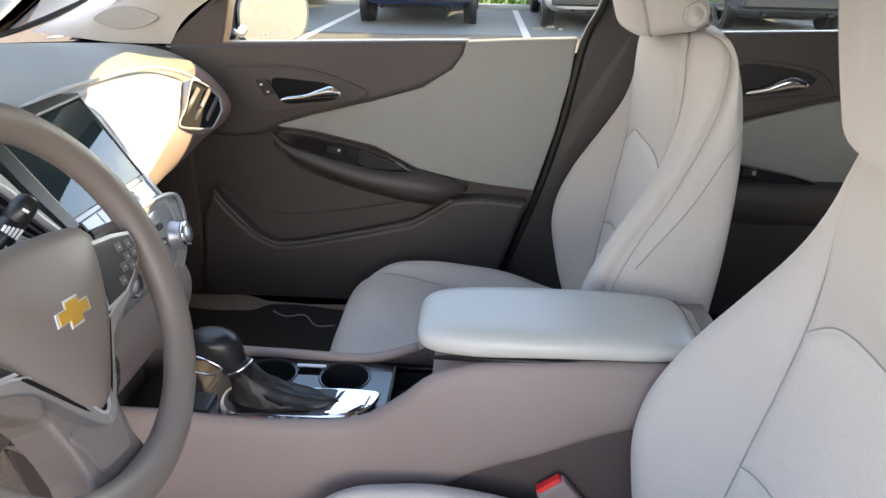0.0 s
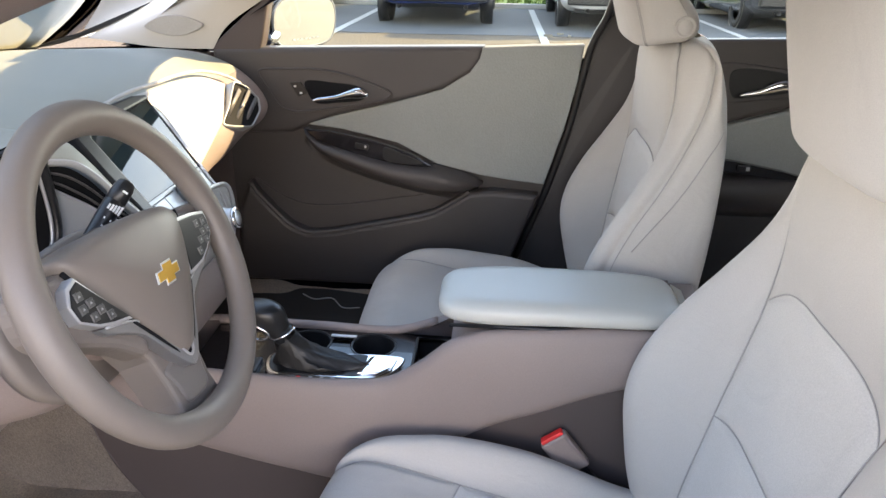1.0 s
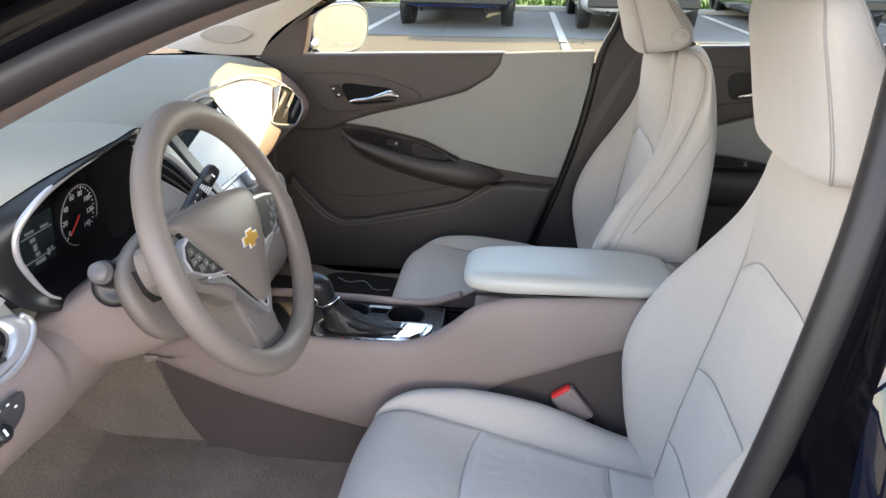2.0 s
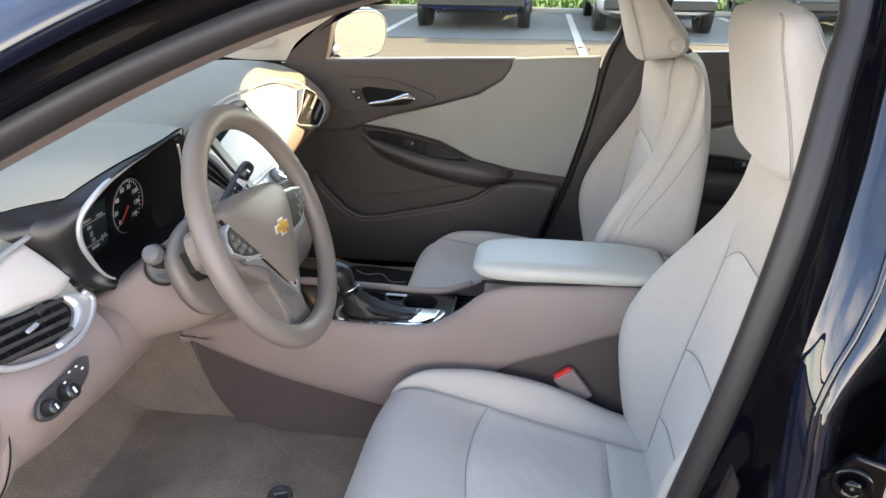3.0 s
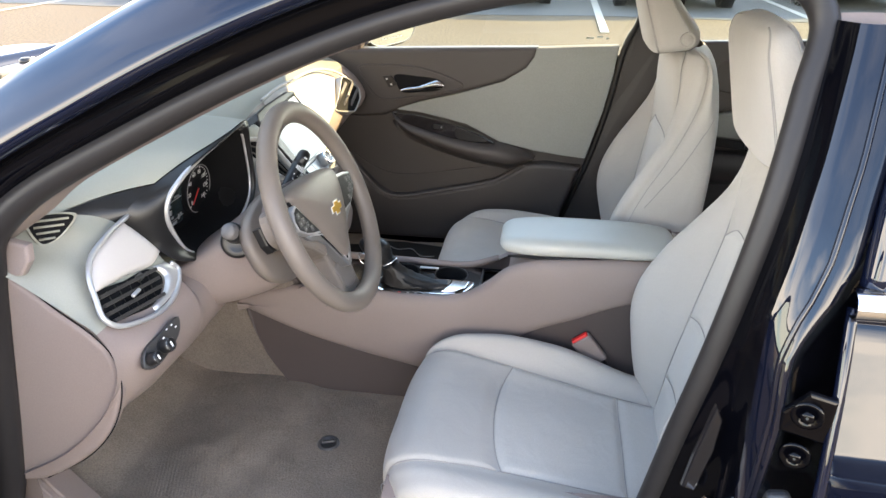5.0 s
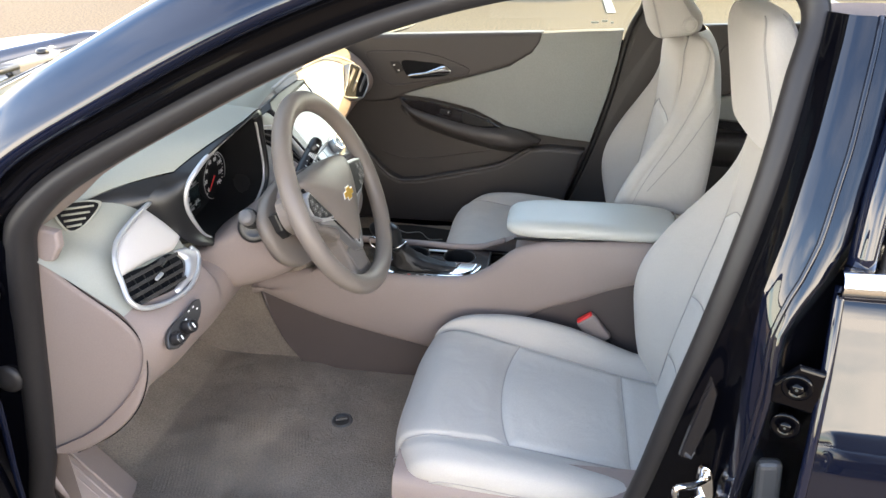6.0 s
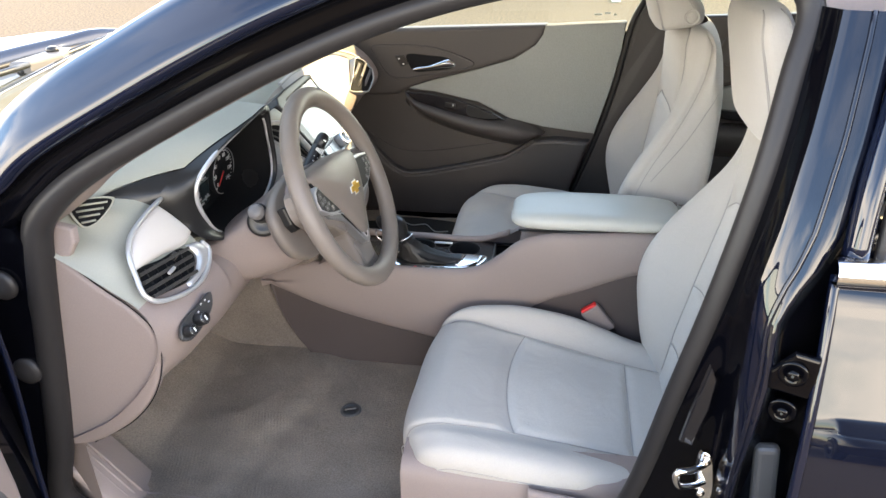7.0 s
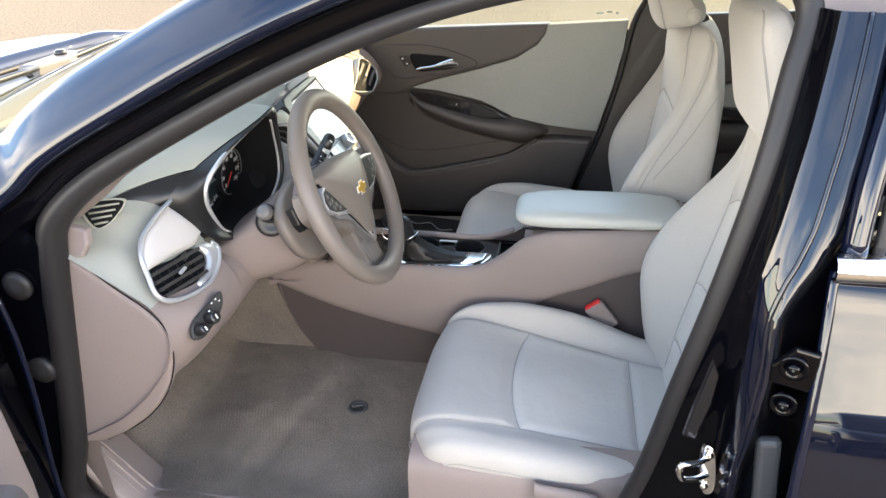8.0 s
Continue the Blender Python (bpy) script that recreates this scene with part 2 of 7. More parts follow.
def prism(name, outline, thick, material, bevel=0.003, seg=2, round_n=0, inset=0.0):
    """A slab: an outline of 3D points, thickened along the vector thick, its far rim bevelled."""
    P = spline(outline, round_n, True) if round_n else np.array(outline, float)
    bm = bmesh.new()
    vs = [bm.verts.new(p) for p in P]
    f = bm.faces.new(vs)
    ret = bmesh.ops.extrude_face_region(bm, geom=[f])
    top = [g for g in ret["geom"] if isinstance(g, bmesh.types.BMVert)]
    bmesh.ops.translate(bm, verts=top, vec=thick)
    tops = set(top)
    if bevel:
        es = [e for e in bm.edges if e.verts[0] in tops and e.verts[1] in tops]
        bmesh.ops.bevel(bm, geom=es, offset=bevel, segments=seg, affect="EDGES", profile=0.5, clamp_overlap=True)
    bmesh.ops.recalc_face_normals(bm, faces=bm.faces)
    me = bpy.data.meshes.new(name)
    bm.to_mesh(me)
    bm.free()
    me.materials.append(material)
    return me


def holed(name, outline, holes, z, material, depth=0.006):
    """A level plate with openings: outline and holes as loops of (x, y)."""
    bm = bmesh.new()
    for loop in [outline] + holes:
        vs = [bm.verts.new((x, y, z)) for x, y in loop]
        for a, b in zip(vs, vs[1:] + vs[:1]):
            bm.edges.new((a, b))
    bmesh.ops.triangle_fill(bm, edges=bm.edges[:], use_beauty=True)
    bmesh.ops.recalc_face_normals(bm, faces=bm.faces)
    for f in bm.faces:
        if f.normal.z < 0:
            f.normal_flip()
    rim = [e for e in bm.edges if len(e.link_faces) == 1]
    ret = bmesh.ops.extrude_edge_only(bm, edges=rim)
    bmesh.ops.translate(bm, verts=[g for g in ret["geom"] if isinstance(g, bmesh.types.BMVert)], vec=(0, 0, -depth))
    me = bpy.data.meshes.new(name)
    bm.to_mesh(me)
    bm.free()
    me.materials.append(material)
    return me


def box(name, c, s, material, bevel=0.003, rot=(0, 0, 0), seg=2):
    """A bevelled box with centre c and sizes s, turned by degrees."""
    bm = bmesh.new()
    bmesh.ops.create_cube(bm, size=1.0)
    bmesh.ops.scale(bm, vec=s, verts=bm.verts)
    if bevel:
        bmesh.ops.bevel(bm, geom=bm.edges[:], offset=bevel, segments=seg, affect="EDGES", profile=0.5, clamp_overlap=True)
    bmesh.ops.transform(bm, matrix=pose(*c, *rot), verts=bm.verts)
    me = bpy.data.meshes.new(name)
    bm.to_mesh(me)
    bm.free()
    me.materials.append(material)
    return me


def lathe(name, c, axis, profile, material, n=28, caps=True):
    """A turned form: profile of (radius, height) along the axis from c."""
    ax = Vector(axis).normalized()
    a = ax.orthogonal().normalized()
    b = ax.cross(a)
    rows = [[Vector(c) + ax * h + (a * math.cos(k) + b * math.sin(k)) * r for k in np.linspace(0, 2 * np.pi, n, endpoint=False)] for r, h in profile]
    return grid(name, [[tuple(p) for p in row] for row in rows], material, True, False, caps)


def writing(name, text, at, right, up, size, material, parent):
    cu = bpy.data.curves.new(name, "FONT")
    cu.body, cu.size, cu.extrude = text, size, 0.0002
    cu.align_x, cu.align_y = "CENTER", "CENTER"
    ob = new(name, cu)
    r, u = Vector(right).normalized(), Vector(up).normalized()
    m = Matrix((r, u, r.cross(u))).transposed().to_4x4()
    m.translation = at
    me = bpy.data.meshes.new_from_object(ob)
    bpy.data.objects.remove(ob)
    me.transform(m)
    me.materials.append(material)
    return part(name, me, parent)


# ---- setting: parking lot ----
def ground():
    n = 40
    xs = np.sign(np.linspace(-1, 1, n)) * np.abs(np.linspace(-1, 1, n)) ** 3 * 900
    G = [[(x, y, 0.0) for x in xs] for y in xs]
    tagged(part("ground", grid("ground", G, M_AISLE), None), "sunlit tan worn pavement of a parking lot aisle", "ground", kind="structure")
    # the wavy front edge draws the border of a painted shadow
    bay = [(x, y + 0.10 * math.sin(x * 1.3) + 0.06 * math.sin(x * 3.1), 0.004) for y, xs2 in ((9.6, np.linspace(-60, 60, 121)), (14.45, np.linspace(60, -60, 2))) for x in xs2]
    bay = [(x, y if y < 12 else 14.45, z) for x, y, z in bay]
    tagged(part("pavement", prism("pavement", bay, (0, 0, 0.004), M_BAY_SHADE, 0), None), "parking bays with their shade painted in as grey", "pavement", kind="structure")
    for i in range(-7, 8):
        x = 0.97 + 3.0 * i
        P = [(x - 0.055, 8.0, 0.009), (x + 0.055, 8.0, 0.009), (x + 0.055, 14.2, 0.009), (x - 0.055, 14.2, 0.009)]
        tagged(part("bay_line", prism("bay_line", P, (0, 0, 0.004), M_LINE, 0), None), "faded white painted parking bay line", "road marking", "bay lines", "structure")
    tagged(part("kerb", box("kerb", (24, 14.52, 0.05), (72, 0.14, 0.10), M_CONC, 0.02), None), "low concrete kerb along the grass", "kerb", kind="structure")
    rng = np.random.default_rng(4)
    v, f = [], []
    for k in range(19000):
        x, y = rng.uniform(-12, 26), 14.62 + rng.uniform(0, 1) ** 1.6 * 14
        h, a, w = rng.uniform(0.06, 0.16), rng.uniform(0, 6.28), rng.uniform(0.012, 0.03)
        dx, dy = math.cos(a) * w, math.sin(a) * w
        v += [(x - dx, y - dy, 0.10), (x + dx, y + dy, 0.10), (x + rng.normal(0, 0.04), y + rng.normal(0, 0.04), 0.10 + h)]
        f.append((3 * k, 3 * k + 1, 3 * k + 2))
    tagged(part("grass", mesh("grass", v, f, M_GRASS, False), None), "bright green mown grass strip", "grass", kind="stuff")
    tagged(part("verge", box("verge", (24, 24.62, 0.045), (72, 20.0, 0.11), M_GRASS, 0), None), "green grass verge behind the bays", "verge", kind="structure")


# ---- parked vehicles ----
def parked_car(x, y, colour, length=4.6, width=1.84, height=1.6, label="", clearance=0.2, heading=0):
    """A parked car whose tail end stands at y and whose nose points away along +y."""
    paint = mat("car_paint", colour, 0.18, coat=1.0, blotch=0.03)
    T = thing("parked_car", label, "car", (x, y, 0), "cars in the bays")
    w, h, L = width / 2, height, length

    def ring(yy, hw, z0, z1, r=0.12):
        P = [(-hw + r, z0), (0, z0 - 0.01), (hw - r, z0), (hw, z0 + r), (hw + 0.015, (z0 + z1) / 2), (hw - 0.03, z1 - r * 0.6), (hw - r, z1), (0, z1 + 0.02), (-hw + r, z1), (-hw + 0.03, z1 - r * 0.6), (-hw - 0.015, (z0 + z1) / 2), (-hw, z0 + r)]
        return [(x + a, y + yy, b) for a, b in P]
    belt = 0.62 * h
    S = [ring(0.0, w - 0.22, 0.42, 0.70), ring(0.03, w - 0.10, 0.36, belt - 0.02), ring(0.25, w - 0.03, clearance + 0.1, belt), ring(0.8, w, clearance, belt), ring(L * 0.5, w, clearance, belt - 0.02),
         ring(L - 0.9, w - 0.01, clearance, belt - 0.10), ring(L - 0.25, w - 0.10, clearance + 0.06, belt - 0.22), ring(L, w - 0.30, 0.40, belt - 0.36)]
    part("body", loft("body", S, paint, 36, 30, True, True), T)
    R = [ring(0.22, w - 0.16, belt - 0.03, belt + 0.02, 0.05), ring(0.45, w - 0.22, belt - 0.03, h - 0.08, 0.08), ring(1.0, w - 0.25, belt - 0.03, h, 0.08), ring(L * 0.52, w - 0.25, belt - 0.03, h - 0.01, 0.08), ring(L * 0.62, w - 0.24, belt - 0.03, h - 0.14, 0.08), ring(L * 0.74, w - 0.16, belt - 0.08, belt - 0.02, 0.04)]
    part("greenhouse", loft("greenhouse", R, M_TINT, 32, 24, True, True), T, "dark tinted windows")
    part("roof", loft("roof", [[(x + a * (w - 0.29), y + b, h + 0.012 - 0.05 * a * a - 0.02 * abs(b - L * 0.35)) for a in np.linspace(-1, 1, 7)] for b in np.linspace(0.7, L * 0.55, 6)], paint, 12, 10), T)
    part("bumper", box("bumper", (x, y - 0.02, 0.46), (2 * w - 0.16, 0.14, 0.16), M_BLACK, 0.03), T, "black lower bumper")
    part("number_plate", box("number_plate", (x, y - 0.035, 0.80), (0.31, 0.012, 0.15), M_GREYP, 0.004), T)
    for s in (-1, 1):
        part("tail_lamp", box("tail_lamp", (x + s * (w - 0.20), y + 0.05, belt - 0.12), (0.20, 0.12, 0.26), M_LAMP_R, 0.03), T, "red tail lamp")
        part("exhaust", lathe("exhaust", (x + s * 0.52, y - 0.02, 0.30), (0, -1, 0), [(0.03, -0.2), (0.034, 0.02), (0.028, 0.025), (0.026, -0.1)], M_BLACK, 14), T, "dark exhaust pipe")
        for yy in (0.82, L - 0.95):
            wh = part("wheel", lathe("wheel", (x + s * (w - 0.20), y + yy, 0.335), (s, 0, 0), [(0.10, 0.0), (0.30, 0.0), (0.332, 0.02), (0.336, 0.10), (0.332, 0.19), (0.31, 0.212), (0.225, 0.214), (0.215, 0.19)], M_TYRE, 30), T, "black tyre")
            part("rim", lathe("rim", (x + s * (w - 0.20), y + yy, 0.335), (s, 0, 0), [(0.215, 0.19), (0.20, 0.17), (0.07, 0.185), (0.03, 0.205), (0.0, 0.207)], M_SATIN, 24), wh, "silver wheel rim")
            part("wheel_arch", lathe("wheel_arch", (x + s * (w - 0.16), y + yy, 0.345), (s, 0, 0), [(0.0, 0.0), (0.385, 0.0), (0.395, 0.168), (0.36, 0.170), (0.355, 0.02)], M_BLACK, 26), T)
    return T


def skyline():
    """What stands behind the camera and shows in the paint: flats, tower cranes and parked cars."""
    for x0, y0, w, d, st in ((235, -600, 100, 20, 7), (380, -640, 130, 20, 6), (60, -660, 140, 20, 5)):
        B = thing("apartment_building", "distant pale block of flats", "building", (x0, y0, 0), "flats")
        part("wall", box("wall", (x0, y0, st * 1.6), (w, d, st * 3.2), M_WALL, 0.1), B)
        part("roof", box("roof", (x0, y0, st * 3.2 + 0.3), (w + 0.6, d + 0.6, 0.7), M_CONC, 0.1), B)
        for i in range(int(w / 6.8)):
            for k in range(st):
                part("window", box("window", (x0 - w / 2 + 4 + 6.8 * i, y0 + d / 2 + 0.03, 1.7 + 3.2 * k), (3.6, 0.12, 1.7), M_PANE, 0), B)
    for x0, y0, hh, jl, yaw in ((215, -620, 44, 40, 8), (262, -625, 52, 44, -14), (300, -630, 47, 40, 12)):
        C = thing("tower_crane", "distant tower crane over the flats", "crane", (x0, y0, 0), "cranes")
        part("mast", box("mast", (x0, y0, hh / 2), (1.0, 1.0, hh), M_CRANE, 0), C)
        c, s = math.cos(radians(yaw)), math.sin(radians(yaw))
        part("jib", box("jib", (x0 + c * jl * 0.3, y0 + s * jl * 0.3, hh + 0.6), (jl, 0.8, 0.9), M_CRANE, 0, (0, 0, yaw)), C)
        part("apex", box("apex", (x0, y0, hh + 3), (0.8, 0.8, 6), M_CRANE, 0), C)


def cars():
    parked_car(3.4, -13.5, (0.02, 0.02, 0.022), 4.7, 1.85, 1.55, "black crossover parked across the aisle", 0.22)
    parked_car(6.6, -13.3, (0.10, 0.10, 0.11), 4.6, 1.84, 1.48, "grey sedan parked across the aisle", 0.20)
    parked_car(-0.71, 10.6, (0.012, 0.022, 0.09), 4.7, 1.86, 1.62, "dark blue crossover parked nose-in in a bay", 0.24)
    parked_car(2.20, 10.5, (0.55, 0.56, 0.58), 4.6, 1.84, 1.66, "pale silver crossover parked nose-in in a bay", 0.22)
    parked_car(5.20, 11.0, (0.06, 0.06, 0.065), 4.7, 1.84, 1.46, "dark grey sedan parked nose-in in a bay", 0.18)
    parked_car(-3.75, 11.2, (0.03, 0.03, 0.032), 4.7, 1.85, 1.60, "black crossover parked nose-in in a bay", 0.22)
    parked_car(-6.70, 11.0, (0.30, 0.31, 0.32), 4.6, 1.84, 1.47, "grey sedan parked nose-in in a bay", 0.18)
    parked_car(8.15, 10.8, (0.45, 0.45, 0.44), 4.7, 1.85, 1.60, "silver crossover parked nose-in in a bay", 0.22)


# ---- the sedan's shell ----
SEAL = [(-0.452, -0.724, 0.39), (-0.420, -0.728, 0.529), (-0.397, -0.728, 0.640), (-0.365, -0.728, 0.811), (-0.348, -0.728, 0.894), (-0.337, -0.726, 0.938), (-0.318, -0.721, 0.965), (-0.272, -0.707, 1.004), (-0.147, -0.685, 1.073),
        (0.016, -0.665, 1.1525), (0.164, -0.64, 1.209), (0.30, -0.622, 1.243), (0.44, -0.612, 1.262), (0.56, -0.607, 1.268), (0.625, -0.611, 1.258), (0.652, -0.622, 1.225), (0.640, -0.652, 1.150),
        (0.619, -0.69, 1.040), (0.588, -0.715, 0.896), (0.556, -0.722, 0.748), (0.513, -0.712, 0.529), (0.46, -0.705, 0.40), (0.38, -0.70, 0.335), (0.0, -0.70, 0.325), (-0.36, -0.705, 0.325)]


def shell():
    T = thing("sedan_body", "glossy black sedan body shell with an open doorway", "car body", (0.3, 0, 0))
    part("door_seal", tube("door_seal", SEAL, [0.021] * 6 + [0.019, 0.017] + [0.0155] * 15 + [0.018, 0.020], M_RUBBER, 12, True, 160), T, "dark grey rubber door seal")
    part("seal_lip", tube("seal_lip", [(x + 0.004, y + 0.017, z - 0.004) for x, y, z in SEAL], 0.008, M_RUBBER, 8, True, 140), T)
    n = 70
    C = spline([(-0.52, -0.768, 0.835), (-0.415, -0.745, 0.900)] + SEAL[6:15], n)
    for sgn in (1, -1):
        rows, inner = [], []
        for i, (x, y, z) in enumerate(C):
            q = i / (n - 1)
            t = C[min(i + 1, n - 1)] - C[max(i - 1, 0)]
            p = np.array((-t[2], 0, t[0]))
            p /= np.linalg.norm(p)
            sec = [(0.004, 0.004), (0.018, -0.016), (0.040, -0.022), (0.046, -0.046), (0.055, -0.054), (0.075, -0.046), (0.098, -0.026), (0.118, -0.004), (0.128, 0.016), (0.130, 0.034)]
            rows.append([(x + p[0] * a, sgn * (y + b), z + p[2] * a) for a, b in spline(sec, 26)])
            sec2 = [(0.002, 0.006), (-0.012, 0.020), (-0.018, 0.050), (-0.018, 0.085), (0.008, 0.104), (0.060, 0.108), (0.115, 0.07)]
            inner.append([(x + p[0] * a, sgn * (y + b), z + p[2] * a) for a, b in spline(sec2, 18)])
        rows = np.array(rows)
        part("pillar_a", grid("pillar_a", rows[:, 8:], M_PAINT), T, "glossy black windscreen pillar")
        part("door_jamb", grid("door_jamb", rows[:, :9], M_PAINT_IN), T, "black painted door jamb")
        if sgn == 1:
            part("pillar_trim", grid("pillar_trim", inner, M_TAUPE), T, "taupe inner pillar trim")
            part("sticker", prism("sticker", [(0.165, -0.677, 1.262), (0.215, -0.671, 1.280), (0.212, -0.6705, 1.286), (0.162, -0.6765, 1.268)], (0, -0.001, 0.0005), M_GREYP, 0), T, "small worn label")
    # roof panel and headliner
    R, Hd = [], []
    for x in np.linspace(0.02, 1.75, 18):
        q = (x - 0.12) / 1.63
        zc = 1.345 + 0.055 * math.sin(math.pi * min(1, q * 1.15 + 0.12)) - 0.10 * max(0, q - 0.6)
        hw = 0.60
        R.append([(x - 0.05 * (1 - abs(s)) * (q < 0.01), s * hw, zc - 0.055 * s * s - 0.02 * s**6) for s in np.linspace(-1, 1, 17)])
        Hd.append([(x, s * hw, zc - 0.035 - 0.055 * s * s) for s in np.linspace(-1, 1, 17)])
    part("roof", grid("roof", R, M_PAINT), T)
    part("headliner", grid("headliner", Hd, M_HEADLINER), T, "beige woven headliner")
    # windscreen, between the pillars
    W = []
    for q in np.linspace(0, 1, 14):
        x, z, hw = -0.92 + 1.06 * q, 0.955 + 0.40 * q - 0.02 * q * (1 - q), 0.70 - 0.11 * q
        W.append([(x + 0.16 * s * s * (1 - 0.3 * q), s * hw, z - 0.012 * s * s) for s in np.linspace(-1, 1, 15)])
    ws = part("windscreen", grid("windscreen", W, M_GLASS), T, "clear windscreen")
    ws.visible_shadow = False
    # cowl, wiper and bonnet
    Cw = [[(-0.92 + 0.16 * s * s + dx, s * 0.72, 0.955 + dz) for s in np.linspace(-1, 1, 15)] for dx, dz in ((0.02, 0.0), (-0.05, -0.025), (-0.12, -0.02), (-0.16, 0.0))]
    # grey holds both dust and the sun's glare on black plastic
    part("cowl", grid("cowl", Cw, mat("dusty_glare_cowl", (0.20, 0.185, 0.175), 0.4, grain=0.15, grain_scale=120, blotch=0.3)), T, "dusty black plastic cowl, sun glare painted in as grey")
    part("cowl_lip", tube("cowl_lip", [(-1.045 + 0.165 * s * s, s * 0.73, 0.960 - 0.03 * s**4) for s in np.linspace(-1, 1, 25)], 0.010, M_RUBBER, 8), T, "black rubber cowl lip")
    pv = part("wiper_pivot", prism("wiper_pivot", [(-0.955, 0.02, 0.962), (-0.905, 0.03, 0.962), (-0.888, 0.13, 0.962), (-0.915, 0.21, 0.962), (-0.955, 0.20, 0.962)], (0.004, 0, 0.028), M_CAP, 0.008, 3), T, "grey wiper pivot cover")
    part("cap", lathe("cap", (-0.925, 0.15, 0.988), (0, 0, 1), [(0.016, 0.0), (0.015, 0.010), (0.010, 0.014), (0.0, 0.014)], M_BLACK, 20), pv)
    for y0, y1 in ((-0.60, 0.02), (0.02, 0.55)):
        part("wiper", tube("wiper", [(-0.93 + 0.17 * y0 * y0, y0, 0.965), (-0.90, (y0 + y1) / 2, 0.985), (-0.90, y1, 0.985)], 0.008, M_BLACK, 8, samples=12), T)
    B = []
    for q in [0.0, 0.004, 0.012, 0.03, 0.06, 0.09, 0.12] + list(np.linspace(0.16, 1, 15)):
        x = -1.06 - 1.05 * q
        z = 0.992 - 0.075 * q - 0.185 * q**3 - 0.040 * math.exp(-q / 0.006) - 0.010 * math.exp(-((q - 0.09) / 0.035) ** 2)
        B.append([(x + 0.17 * s * s * (1 - q) + 0.16 * s * s * q, s * (0.76 - 0.06 * q), z - 0.055 * s**4 + 0.009 * math.exp(-((abs(s) - 0.62) / 0.10) ** 2)) for s in np.linspace(-1, 1, 41)])
    part("bonnet", grid("bonnet", B, M_PAINT), T, "glossy black bonnet")
    for sgn in (1, -1):
        F = []
        for q in np.linspace(0, 1, 18):
            x = -0.475 - 1.75 * q
            zt = 0.94 - 0.09 * q - 0.12 * q**3
            F.append([(x, sgn * (yy - 0.10 * q**3), z) for yy, z in spline([(0.73, zt + 0.01), (0.80, zt - 0.02), (0.845, zt - 0.12), (0.855, zt - 0.26), (0.845, 0.42), (0.80, 0.24)], 16)])
        part("fender", grid("fender", F, M_PAINT), T)
    # hinge post of the open doorway
    J = [(-0.45, -0.738, 0.36), (-0.41, -0.742, 0.60), (-0.370, -0.744, 0.807), (-0.350, -0.745, 0.905), (-0.36, -0.748, 0.94), (-0.47, -0.748, 0.955), (-0.52, -0.76, 0.93), (-0.50, -0.765, 0.60), (-0.51, -0.755, 0.36)]
    part("hinge_post", prism("hinge_post", J, (0, 0.03, 0), M_PAINT_IN, 0), T, "black painted hinge post")
    J2 = [[(-0.50, -0.765, z), (-0.535, -0.775, z), (-0.545, -0.80, z), (-0.49 - 0.03 * (z < 0.5), -0.835, z)] for z in np.linspace(0.34, 0.93, 12)]
    part("post_flange", loft("post_flange", J2, M_PAINT, 12, 14), T)
    part("weld_flange", tube("weld_flange", [(-0.395, -0.80, 0.86), (-0.389, -0.80, 0.80), (-0.392, -0.80, 0.687), (-0.406, -0.80, 0.548), (-0.414, -0.80, 0.40)], 0.0045, M_PAINT, 8, samples=30), T)
    for x, y, z in ((-0.391, -0.752, 0.696), (-0.383, -0.752, 0.849)):
        part("plug", lathe("plug", (x - 0.022, y + 0.005, z), (0, -1, 0), [(0.024, 0.0), (0.023, 0.006), (0.016, 0.010), (0.0, 0.011)], M_RUBBER, 24), T, "grey rubber plug")
    h = part("door_hinge", box("door_hinge", (-0.478, -0.785, 0.60), (0.06, 0.05, 0.06), M_PAINT_IN, 0.01), T)
    part("bolt", lathe("bolt", (-0.46, -0.80, 0.615), (0.3, -1, 0), [(0.010, 0), (0.010, 0.008), (0.0, 0.008)], M_STEEL, 6), h)
    # sill and its cover
    part("sill", loft("sill", [[(x, -0.60, 0.26), (x, -0.655, 0.312), (x, -0.70, 0.305), (x, -0.76, 0.295), (x, -0.80, 0.26), (x, -0.80, 0.16), (x, -0.74, 0.14)] for x in np.linspace(-0.52, 2.0, 8)], M_PAINT, 26, 8, along=False), T)
    cover = loft("sill_cover", [[(x, y, z + 1.25 * max(0.0, -0.37 - x)) for y, z in ((-0.56, 0.27), (-0.60, 0.300), (-0.645, 0.326), (-0.69, 0.326), (-0.694, 0.31))] for x in np.linspace(-0.50, 0.55, 36)], M_TAUPE, 20, 36, along=False)
    sc = part("sill_cover", cover, T, "taupe ribbed sill cover")
    for k in range(3):
        part("rib", tube("rib", [(x, -0.632 - 0.014 * k, 0.325 + 1.25 * max(0.0, -0.37 - x)) for x in np.linspace(-0.47, 0.50, 40)], 0.003, M_TAUPE, 6), sc)
    # B pillar of the open doorway
    B1, ridge = [], []
    for x, y, z in spline(SEAL[15:22], 44):
        k = min(1, max(0, (1.26 - z) / 0.5)) + min(1, max(0, (1.06 - z) / 0.27))
        xs = float(np.interp(z, (0.40, 0.70, 0.79, 0.90, 0.947, 1.0, 1.10, 1.20, 1.27), (0.612, 0.612, 0.611, 0.614, 0.620, 0.634, 0.656, 0.674, 0.684)))
        w = float(np.interp(z, (0.70, 0.79, 0.84, 0.90, 0.93, 0.96, 1.0, 1.10, 1.25), (0.006, 0.016, 0.021, 0.019, 0.028, 0.042, 0.050, 0.050, 0.044)))
